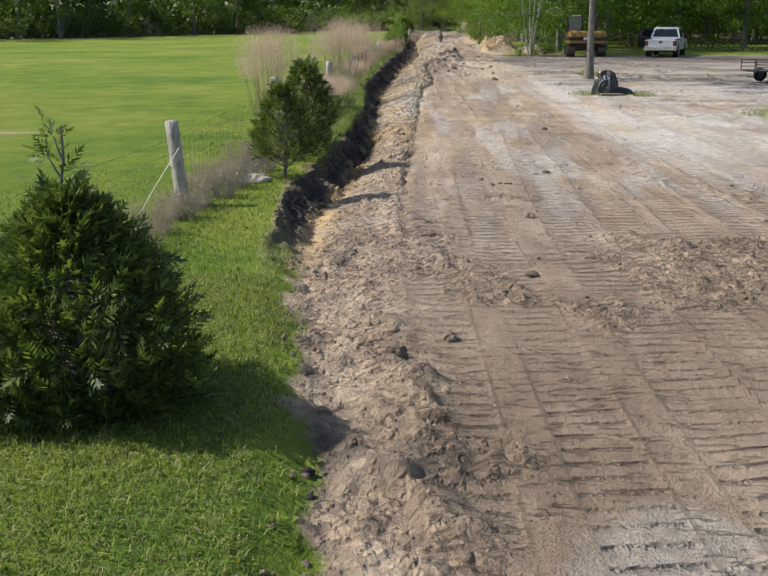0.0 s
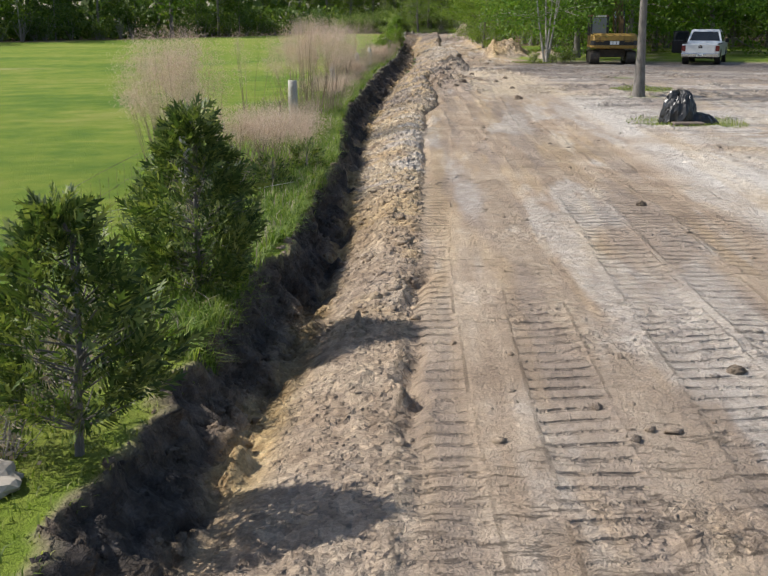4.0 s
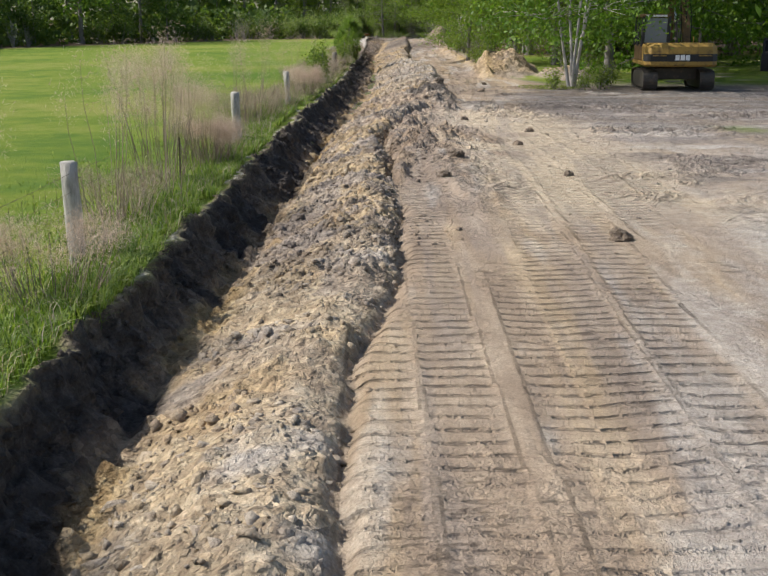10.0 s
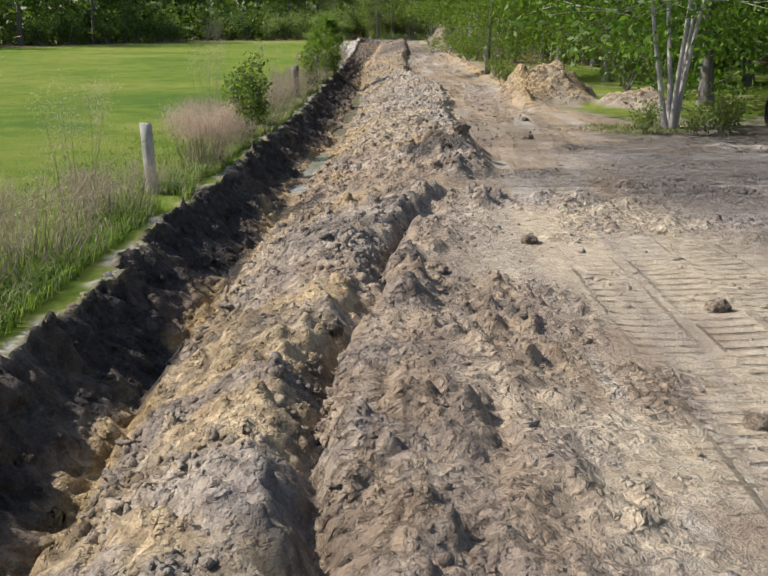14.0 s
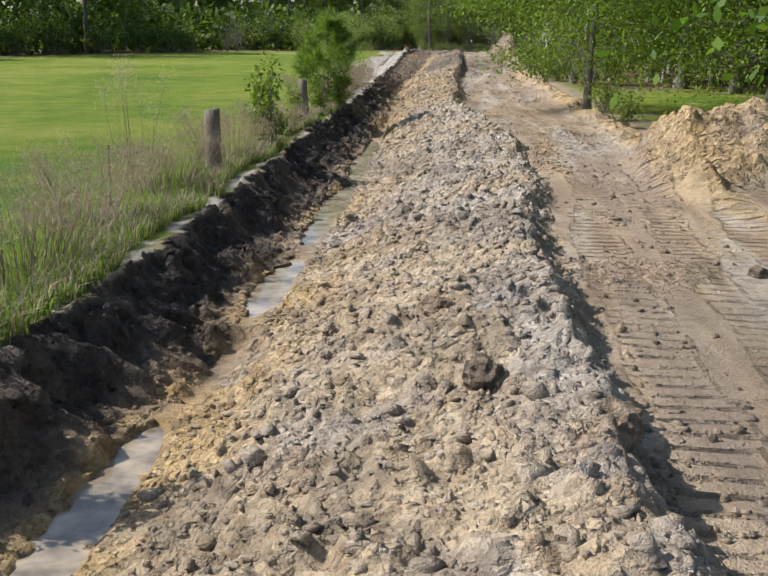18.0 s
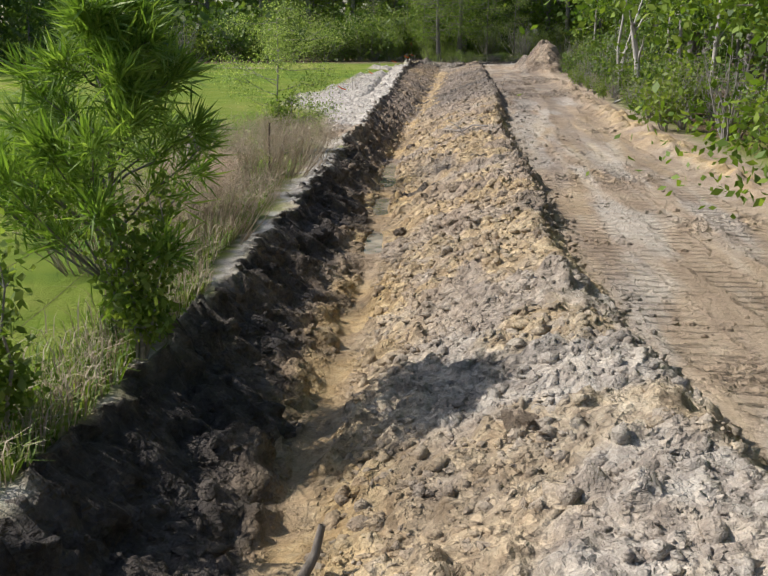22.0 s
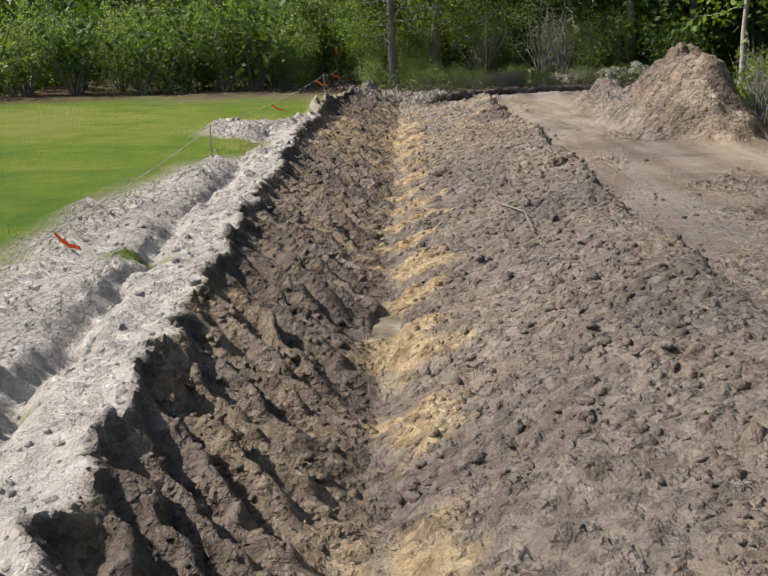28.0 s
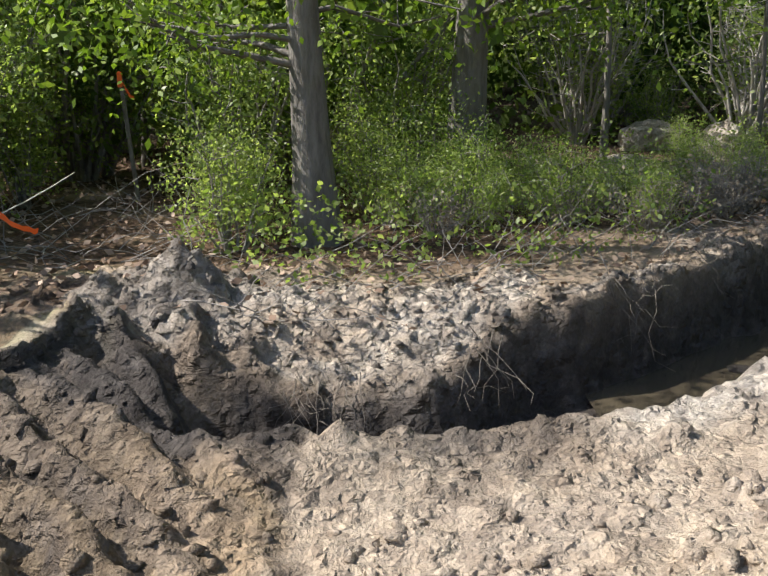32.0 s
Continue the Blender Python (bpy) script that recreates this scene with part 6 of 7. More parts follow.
def loft(sections, close=True):
    """A skin over rings of as many points each."""
    bm = bmesh.new()
    rings = [[bm.verts.new(p) for p in ring] for ring in sections]
    n = len(rings[0])
    for a, b in zip(rings, rings[1:]):
        for k in range(n):
            bm.faces.new((a[k], a[(k + 1) % n], b[(k + 1) % n], b[k]))
    if close:
        bm.faces.new(list(reversed(rings[0])))
        bm.faces.new(rings[-1])
    bmesh.ops.recalc_face_normals(bm, faces=bm.faces)
    return bm


def prism(outline, x0, x1, bevel=0.0):
    """An outline in y, z drawn out along x."""
    bm = loft([[(x0, y, z) for y, z in outline], [(x1, y, z) for y, z in outline]])
    if bevel:
        bmesh.ops.bevel(bm, geom=list(bm.edges), offset=bevel, segments=2, affect="EDGES", profile=0.6)
    return bm


YELLOW = plain_material("worn_yellow_paint", (0.30, 0.185, 0.04), 0.6, 0, 0.35, (0.075, 0.045, 0.026), 1.0, 4.2)
RUSTY = plain_material("rusty_brown_paint", (0.15, 0.088, 0.036), 0.7, 0, 0.3, (0.05, 0.034, 0.024), 0.9, 4.0)
BLACK = plain_material("black_paint", (0.012, 0.012, 0.014), 0.5, 0, 0.4, (0.06, 0.05, 0.04), 0.4)
STEEL = plain_material("dirty_steel", (0.085, 0.075, 0.065), 0.6, 0.5, 0.4, (0.20, 0.15, 0.11), 0.8, 5.0)
WHITE = plain_material("white_decal", (0.78, 0.78, 0.76), 0.55, 0, 0.4, (0.4, 0.37, 0.33), 0.4)
SILVER = plain_material("silver_car_paint", (0.62, 0.63, 0.65), 0.35, 0.35, 0.5, (0.30, 0.28, 0.25), 0.35, 3.0, 0.6)
CHROME = plain_material("chrome", (0.62, 0.62, 0.63), 0.2, 1.0, 0.5, (0.35, 0.33, 0.3), 0.3)
RUBBER = plain_material("rubber", (0.018, 0.018, 0.018), 0.85, 0, 0.25, (0.14, 0.12, 0.095), 0.5, 5.0)
RED = plain_material("red_lens", (0.12, 0.010, 0.010), 0.25, 0, 0.5, (0.2, 0.03, 0.03), 0.2)
DARKGLASS = plain_material("tinted_glass", (0.010, 0.012, 0.014), 0.06, 0, 0.6, (0.06, 0.055, 0.05), 0.15)
CABGLASS = plain_material("cab_glass", (0.16, 0.19, 0.22), 0.12, 0, 0.6, (0.25, 0.23, 0.2), 0.3)
PLASTIC = plain_material("black_plastic_sheet", (0.011, 0.011, 0.012), 0.36, 0, 0.55, (0.05, 0.045, 0.04), 0.3, 5.0)
ORANGE = plain_material("orange_ribbon", (0.85, 0.13, 0.02), 0.6, 0, 0.3, (0.6, 0.1, 0.02), 0.2)
STRING = plain_material("pale_string", (0.62, 0.60, 0.52), 0.8, 0, 0.2, (0.4, 0.37, 0.3), 0.3)
WIRE = plain_material("rusty_wire", (0.11, 0.085, 0.065), 0.7, 0.5, 0.3, (0.16, 0.08, 0.04), 0.6)
STONE = plain_material("pale_rock", (0.36, 0.325, 0.28), 0.9, 0, 0.2, (0.24, 0.21, 0.18), 0.7, 4.0)
WOODCUT = plain_material("cut_wood", (0.52, 0.38, 0.22), 0.85, 0, 0.2, (0.3, 0.2, 0.1), 0.5)


def water_material(name, lo, hi):
    m = Nodes(name, 0.1, spec=0.5)
    n = m.noise(3.0, 4, vector=m.place())
    m.set("Base Color", m.ramp(n, (0.35, lo), (0.65, hi)))
    m.bump(m.noise(14.0, 2, vector=m.place()), 0.08, 0.01)
    return m.mat


WATER = water_material("murky_water", (0.13, 0.105, 0.075), (0.42, 0.35, 0.26))
DARK_WATER = water_material("dark_water", (0.035, 0.03, 0.022), (0.075, 0.062, 0.042))


# ---- fence ----
def fence_post(seed, height, radius, mat, label, lean=(0.0, 0.0)):
    rng_ = np.random.default_rng(seed)
    root = new("fence_post")
    root.empty_display_size = 0.2
    rings = []
    for i in range(9):
        t = i / 8
        z = -0.35 + t * (height + 0.35)
        r = radius * (1.06 - 0.1 * t)
        ring = []
        for k in range(16):
            w = 2 * math.pi * k / 16
            crack = 0.88 if (k * 7 + seed) % 5 == 0 else 1.0
            rr_ = r * crack * (1 + 0.03 * rng_.normal())
            ring.append((math.cos(w) * rr_ + lean[0] * z, math.sin(w) * rr_ + lean[1] * z, z + (0.012 * rng_.normal() if i == 8 else 0)))
        rings.append(ring)
    part("post_shaft", loft(rings), mat, root, smooth=True)
    for z in (0.25, 0.55, 0.85):
        part("staple", rodded((radius + lean[0] * z, -0.02, z * height), (radius + 0.012 + lean[0] * z, 0.02, z * height), 0.004, 5), WIRE, root)
    return tagged(root, label, "fence post", "posts of the field fence")


POSTS = ((-2.5, 13.15, 1.02, 0.085, (-0.10, 0.02)), (-2.36, 24.3, 1.0, 0.1, (-0.06, 0.0)), (-1.64, 33.0, 1.0, 0.1, (-0.02, 0.0)), (-1.2, 42.5, 0.98, 0.085, (-0.03, 0.0)), (-0.66, 52.5, 0.96, 0.085, (-0.03, 0.01)),
         (-0.22, 62.0, 0.9, 0.08, (-0.05, 0.0)), (0.25, 71.2, 0.86, 0.08, (0.0, 0.0)), (0.86, 79.0, 0.9, 0.11, (0.0, 0.0)), (1.27, 87.8, 0.86, 0.095, (-0.05, 0.0)), (1.12, 96.2, 0.85, 0.1, (0.0, 0.0)))
for k, (x, y, h, r, lean_) in enumerate(POSTS):
    old = k >= 6
    put(fence_post(k, h, r, POST_DARK if old else POST, "old dark fence post in dry grass" if old else "weathered grey round fence post at the field edge", lean_), x, y)


def wires(a, b, count, top, sag):
    paths = []
    for k in range(count):
        zz = top * (k + 1) / count
        path = []
        for i in range(9):
            t = i / 8
            x, y = a[0] + (b[0] - a[0]) * t, a[1] + (b[1] - a[1]) * t
            path.append(((x, y, height_at(a[0], a[1]) * (1 - t) + height_at(b[0], b[1]) * t + zz - sag * 4 * t * (1 - t) * (0.6 + 0.4 * math.sin(k * 3 + i))), 0.0022))
        paths.append(path)
    return paths


for k, (a, b) in enumerate(zip(POSTS, POSTS[1:])):
    v, f = tubes(wires(a, b, 5 if k < 4 else 2, 0.88 if k < 4 else 0.72, 0.05), 3)
    strand = new("fence_wire", mesh_from("fence_wire", v, f, WIRE, True))
    tagged(strand, "thin rusty fence wire strung between posts", "wire", "wires of the field fence")
    if k < 4:
        pts_ = []
        length = math.hypot(b[0] - a[0], b[1] - a[1])
        for i in range(1, int(length / 0.3)):
            t = i * 0.3 / length
            x, y = a[0] + (b[0] - a[0]) * t, a[1] + (b[1] - a[1]) * t
            g = height_at(x, y)
            pts_.append([((x, y, g + 0.02), 0.0016), ((x, y, g + 0.84), 0.0016)])
        v, f = tubes(pts_, 3)
        under("stay_wires", mesh_from("stay_wires", v, f, WIRE, True), strand)["kind"] = "stuff"
v, f = tubes(wires((-3.6, 5.5), POSTS[0], 5, 0.85, 0.05), 3)
tagged(new("fence_wire", mesh_from("fence_wire", v, f, WIRE, True)), "thin rusty fence wire strung between posts", "wire", "wires of the field fence")
stay = [[((-2.5, 13.1, height_at(-2.5, 13.1) + 0.72), 0.006), ((-2.72, 12.5, height_at(-2.72, 12.5) + 0.3), 0.006), ((-2.85, 12.1, height_at(-2.85, 12.1)), 0.006)]]
v, f = tubes(stay, 5)
tagged(new("guy_string", mesh_from("guy_string", v, f, STRING, True)), "slack pale string tied to the fence post", "string")
loose_wire = [[((-3.3, 20.6, 0.66), 0.003), ((-2.2, 22.3, 0.6), 0.003), ((-1.35, 23.6, 0.54), 0.003), ((-0.95, 24.4, 0.5), 0.003)]]
v, f = tubes(loose_wire, 4)
tagged(new("loose_cable", mesh_from("loose_cable", v, f, STRING, True)), "pale loose cable hanging over the verge grass", "cable")
for x, y, h in ((-1.75, 30.8, 0.75), (0.15, 76.4, 0.7), (1.6, 98.6, 0.8), (-0.95, 47.3, 0.7)):
    stake = base("steel_stake", x, y)
    part("stake_shaft", rodded((0, 0, -0.2), (0.02, 0, h), 0.012, 6), WIRE, stake)
    tagged(stake, "thin rusty steel stake in the verge grass", "stake", "steel stakes in the verge")


# ---- excavator ----
def excavator(x, y, turn):
    root = base("excavator", x, y, None, turn)
    for side in (-1, 1):
        c = 0.98 * side
        tr = under("track", bpy.data.meshes.new("track_frame"), root)
        n = 30
        ring = []
        for i in range(n):
            w = 2 * math.pi * i / n
            ring.append((1.38 * np.sign(math.cos(w)) * abs(math.cos(w)) ** 0.35 + 0.0, 0.36 + 0.34 * np.sign(math.sin(w)) * abs(math.sin(w)) ** 0.7))
        bm = prism([(yy * 0.93, 0.36 + (zz - 0.36) * 0.82) for yy, zz in ring], c - 0.2, c + 0.2)
        bm.to_mesh(tr.data)
        bm.free()
        tr.data.materials.append(STEEL)
        per = []
        for i in range(n):
            (y0, z0), (y1, z1) = ring[i], ring[(i + 1) % n]
            m = max(1, round(math.hypot(y1 - y0, z1 - z0) / 0.17))
            per += [((y0 + (y1 - y0) * j / m, z0 + (z1 - z0) * j / m), math.atan2(z1 - z0, y1 - y0)) for j in range(m)]
        for (yy, zz), ang in per:
            bm = bmesh.new()
            box(bm, -0.25, 0.25, -0.075, 0.075, -0.02, 0.012)
            box(bm, -0.25, 0.25, -0.012, 0.012, 0.0, 0.0 + 0.035 * -1)
            bmesh.ops.rotate(bm, verts=bm.verts, cent=(0, 0, 0), matrix=Matrix.Rotation(ang, 3, "X"))
            bmesh.ops.translate(bm, verts=bm.verts, vec=(c, yy, zz))
            part("track_shoe", bm, STEEL, tr)
        for yy in (-0.8, -0.4, 0.0, 0.4, 0.8):
            part("roller", rodded((c - 0.16, yy, 0.16), (c + 0.16, yy, 0.16), 0.1, 12), STEEL, tr)
    part("undercarriage", boxed(-0.75, 0.75, -0.7, 0.7, 0.35, 0.78, bevel=0.05), STEEL, root)
    part("slew_ring", rodded((0, 0, 0.7), (0, 0, 0.92), 0.6, 24), STEEL, root)
    part("platform", boxed(-1.22, 1.22, -1.3, 1.35, 0.86, 1.0, bevel=0.03), YELLOW, root)
    outline = [(-1.15, 0), (-1.25, 0.14), (-1.25, 0.30), (-1.2, 0.42)]
    rings = []
    for zz, inset in ((0.84, 0.06), (0.9, 0.0), (1.3, 0.0), (1.52, 0.03), (1.64, 0.16)):
        ring = [(-1.25 + inset, -1.0, zz), (-1.25 + inset, -1.45, zz), (-1.05 + inset, -1.66 + inset, zz), (-0.5, -1.78 + inset, zz), (0.5, -1.78 + inset, zz), (1.05 - inset, -1.66 + inset, zz), (1.25 - inset, -1.45, zz), (1.25 - inset, -1.0, zz)]
        rings.append(ring)
    cw = part("counterweight", loft(rings), YELLOW, root, "worn yellow rounded counterweight")
    part("black_stripe", loft([[(-1.255, -1.2, z_), (-1.255, -1.452, z_), (-1.055, -1.665, z_), (-0.5, -1.786, z_), (0.5, -1.786, z_), (1.055, -1.665, z_), (1.255, -1.452, z_), (1.255, -1.2, z_)] for z_ in (1.02, 1.27)], True), BLACK, cw, "black stripe round the counterweight")
    for x0, x1 in ((-0.24, -0.10), (-0.07, 0.08), (0.11, 0.25)):
        part("decal", boxed(x0, x1, -1.797, -1.788, 1.06, 1.24, bevel=0.0), WHITE, cw, "white logo block")
    for x0, x1 in ((-1.0, -0.55), (0.55, 1.0)):
        part("trim_strip", boxed(x0, x1, -1.80, -1.70, 1.20, 1.235, bevel=0.0), YELLOW, cw)
    part("engine_hood", boxed(-1.2, 1.2, -1.35, -0.55, 1.0, 1.6, bevel=0.07), YELLOW, root)
    part("side_box", boxed(0.88, 1.2, -0.6, 1.25, 1.0, 1.45, bevel=0.05), RUSTY, root)
    part("exhaust", rodded((0.72, -0.95, 1.55), (0.72, -0.95, 1.98), 0.05, 12), STEEL, root)
    part("hand_rail", rodded((0.4, -1.45, 1.62), (0.4, -1.45, 1.86), 0.018, 6), YELLOW, root)
    cab = part("cab", boxed(-1.2, -0.26, -0.45, 1.2, 1.0, 1.55, bevel=0.05), RUSTY, root)
    for xx in (-1.18, -0.28):
        for yy in (-0.42, 0.45, 1.12):
            part("cab_pillar", rodded((xx, yy, 1.5), (xx * (0.97), yy * 0.98, 2.56), 0.07, 8), BLACK, cab)
    part("cab_roof", boxed(-1.22, -0.22, -0.48, 1.2, 2.5, 2.62, bevel=0.05), RUSTY, cab)
    part("roof_sign", boxed(-1.1, -0.36, -0.495, -0.482, 2.52, 2.59, bevel=0.0), WHITE, cab, "pale sign strip over the rear window")
    part("rear_window", boxed(-1.15, -0.31, -0.44, -0.425, 1.62, 2.48, bevel=0.0), CABGLASS, cab, "hazy rear cab window")
    part("side_window", boxed(-1.195, -1.18, -0.38, 1.08, 1.58, 2.48, bevel=0.0), DARKGLASS, cab)
    part("side_window", boxed(-0.29, -0.275, -0.38, 1.08, 1.58, 2.48, bevel=0.0), DARKGLASS, cab)
    part("front_window", boxed(-1.15, -0.31, 1.12, 1.135, 1.2, 2.48, bevel=0.0), DARKGLASS, cab)
    part("seat", boxed(-0.95, -0.5, -0.1, 0.4, 1.5, 2.1, bevel=0.06), BLACK, cab)
    boom = part("boom", loft([[(0.50, -0.05 + yy - 0.13 * cy, zz - 0.13 * sy), (0.74, -0.05 + yy - 0.13 * cy, zz - 0.13 * sy), (0.74, -0.05 + yy + 0.13 * cy, zz + 0.13 * sy), (0.50, -0.05 + yy + 0.13 * cy, zz + 0.13 * sy)]
                              for yy, zz, cy, sy in ((0.75, 1.15, 1.0, -0.2), (1.25, 2.3, 1.25, -0.5), (1.75, 3.1, 1.2, -0.9), (2.9, 3.75, 0.7, -1.1), (3.9, 3.85, 0.35, -0.75))]), RUSTY, root, "raised rusty yellow boom")
    for xx in (0.38, 0.86):
        part("boom_cylinder", rodded((xx, 1.2, 1.05), (xx, 1.9, 2.4), 0.06, 10), STEEL, boom)
        part("piston", rodded((xx, 1.9, 2.4), (xx, 2.1, 2.85), 0.035, 10), CHROME, boom)
    for xx in (0.44, 0.62, 0.8):
        hose = [((xx, 1.0, 1.5), 0.018), ((xx, 1.05, 2.4), 0.018), ((xx, 1.5, 3.2), 0.018), ((xx, 2.4, 3.75), 0.018)]
        v, f = tubes([[(np.array(p), r) for p, r in hose]], 6)
        under("hose", mesh_from("hose", v, f, RUBBER, True), boom)
    arm = part("stick", loft([[(0.50, yy - 0.13, zz - 0.1 * k), (0.74, yy - 0.13, zz - 0.1 * k), (0.74, yy + 0.13 * k, zz + 0.14), (0.50, yy + 0.13 * k, zz + 0.14)] for yy, zz, k in ((3.45, 4.15, 0.8), (3.95, 3.7, 1.1), (4.35, 1.7, 0.6))]), RUSTY, root)
    part("stick_cylinder", rodded((0.62, 2.2, 3.95), (0.62, 3.4, 4.15), 0.06, 10), STEEL, arm)
    part("bucket", prism([(4.15, 1.55), (4.6, 1.5), (4.85, 1.1), (4.7, 0.6), (4.25, 0.4), (4.1, 0.5), (4.5, 0.75), (4.6, 1.1), (4.4, 1.3)], 0.14, 1.1), STEEL, root, "worn steel digging bucket")
    for xx in (0.22, 0.46, 0.7, 0.94):
        part("bucket_tooth", boxed(xx, xx + 0.1, 4.0, 4.2, 0.38, 0.46, bevel=0.0), STEEL, root)
    return tagged(root, "worn yellow tracked excavator parked on the dirt yard", "excavator")


excavator(13.15, 71.3, -6)


# ---- pickup truck ----
def pickup(x, y, turn):
    root = base("pickup_truck", x, y, None, turn)
    W = 0.98
    side = [(-2.75, 0.55), (-2.78, 1.08), (2.45, 1.12), (2.72, 0.98), (2.8, 0.6), (2.75, 0.42), (-2.7, 0.42)]
    body = part("body", prism(side, -W, W, 0.05), SILVER, root)
    cabin = part("cabin", loft([[(-w, y0, z_), (w, y0, z_), (w, y1, z_), (-w, y1, z_)] for w, y0, y1, z_ in ((0.95, -0.75, 1.35, 1.05), (0.92, -0.72, 1.2, 1.2), (0.76, -0.5, 0.62, 1.78), (0.70, -0.42, 0.55, 1.84))]), SILVER, root)
    part("rear_window", loft([[(-w, yy, z_), (w, yy, z_), (w, yy + 0.01, z_), (-w, yy + 0.01, z_)] for w, yy, z_ in ((0.82, -0.715, 1.24), (0.66, -0.535, 1.72))]), DARKGLASS, cabin)
    part("windscreen", loft([[(-w, yy, z_), (w, yy, z_), (w, yy + 0.01, z_), (-w, yy + 0.01, z_)] for w, yy, z_ in ((0.84, 1.19, 1.2), (0.68, 0.66, 1.74))]), DARKGLASS, cabin)
    for s in (-1, 1):
        part("side_window", loft([[(s * w, y0, z_), (s * (w + 0.012), y0, z_), (s * (w + 0.012), y1, z_), (s * w, y1, z_)] for w, y0, y1, z_ in ((0.915, -0.58, 1.0, 1.22), (0.775, -0.42, 0.5, 1.7))]), DARKGLASS, cabin)
        part("tail_light", boxed(*sorted((s * 0.78, s * 0.985)), -2.80, -2.70, 0.72, 1.02, bevel=0.015), RED, root, "red tail light")
        part("mirror", boxed(*sorted((s * 0.98, s * 1.18)), 0.78, 0.88, 1.12, 1.34, bevel=0.03), BLACK, root)
        for yy in (-1.75, 1.72):
            wh = part("wheel", rodded((s * 0.74, yy, 0.37), (s * 1.0, yy, 0.37), 0.37, 28), RUBBER, root)
            part("rim", rodded((s * 0.99, yy, 0.37), (s * 1.012, yy, 0.37), 0.22, 20), CHROME, wh)
            part("wheel_arch", rodded((s * 0.70, yy, 0.42), (s * 0.992, yy, 0.42), 0.44, 28), BLACK, root)
    tail = part("tailgate", boxed(-0.76, 0.76, -2.815, -2.74, 0.62, 1.08, bevel=0.02), SILVER, root)
    part("tailgate_handle", boxed(-0.11, 0.11, -2.83, -2.81, 0.88, 0.98, bevel=0.01), BLACK, tail)
    part("badge", boxed(-0.06, 0.06, -2.828, -2.815, 1.0, 1.045, bevel=0.0), STEEL, tail)
    bump = part("rear_bumper", boxed(-0.98, 0.98, -2.98, -2.78, 0.42, 0.62, bevel=0.03), CHROME, root, "chrome rear bumper")
    part("number_plate", boxed(-0.16, 0.16, -2.99, -2.978, 0.46, 0.6, bevel=0.0), WHITE, bump)
    part("plate_bar", boxed(-0.12, 0.12, -2.996, -2.991, 0.51, 0.55, bevel=0.0), BLACK, bump)
    part("tow_hitch", boxed(-0.04, 0.04, -3.08, -2.9, 0.36, 0.44, bevel=0.01), BLACK, bump)
    part("bed_rail", boxed(-0.99, -0.86, -2.75, -0.8, 1.08, 1.13, bevel=0.015), BLACK, root)
    part("bed_rail", boxed(0.86, 0.99, -2.75, -0.8, 1.08, 1.13, bevel=0.015), BLACK, root)
    part("exhaust_pipe", rodded((0.6, -2.7, 0.33), (0.6, -1.0, 0.33), 0.035, 10), STEEL, root)
    part("rear_axle", rodded((-0.8, -1.75, 0.37), (0.8, -1.75, 0.37), 0.07, 10), STEEL, root)
    bm = boxed(-0.03, 0.03, -1.02, 0.0, 0.5, 1.18, bevel=0.015)
    box(bm, -0.02, 0.02, -0.95, -0.12, 1.66, 1.74, 0.0)
    box(bm, -0.02, 0.02, -0.14, -0.08, 1.15, 1.7, 0.0)
    box(bm, -0.02, 0.02, -0.98, -0.92, 1.15, 1.72, 0.0)
    bmesh.ops.rotate(bm, verts=bm.verts, cent=(0, 0, 0), matrix=Matrix.Rotation(radians(-68), 3, "Z"))
    bmesh.ops.translate(bm, verts=bm.verts, vec=(-0.97, 1.0, 0))
    door = part("open_door", bm, BLACK, root, "front door swung wide open")
    bm = boxed(-0.006, 0.006, -0.92, -0.12, 1.16, 1.68, bevel=0.0)
    bmesh.ops.rotate(bm, verts=bm.verts, cent=(0, 0, 0), matrix=Matrix.Rotation(radians(-68), 3, "Z"))
    bmesh.ops.translate(bm, verts=bm.verts, vec=(-0.97, 1.0, 0))
    part("door_window", bm, DARKGLASS, door)
    return tagged(root, "silver pickup truck with its front door open", "pickup truck")


pickup(18.55, 71.6, -22)


# ---- yard clutter ----
def draped(name, seed, rx, ry, h, mat, label, folds=7):
    """A heap under a crumpled sheet."""
    rng_ = np.random.default_rng(seed)
    rings = []
    for i in range(15):
        t = i / 14
        rad = math.cos(t * math.pi / 2) ** 0.6 if t < 1 else 0.02
        zz = h * math.sin(t * math.pi / 2) ** 1.1
        ring = []
        for k in range(44):
            w = 2 * math.pi * k / 44
            fold = 1 + 0.09 * math.sin(folds * w + 2 * math.sin(3 * t + seed)) * (1 - t) + 0.05 * math.sin(13 * w + 2 * t) + 0.018 * rng_.normal()
            ring.append((rx * rad * fold * math.cos(w), ry * rad * fold * math.sin(w), zz * (1 + 0.10 * math.sin(2 * w + seed) + 0.03 * rng_.normal()) - (0.03 if i == 0 else 0)))
        rings.append(ring)
    root = new(name)
    root.empty_display_size = 0.2
    part("plastic_sheet", loft(rings), mat, root)
    return root


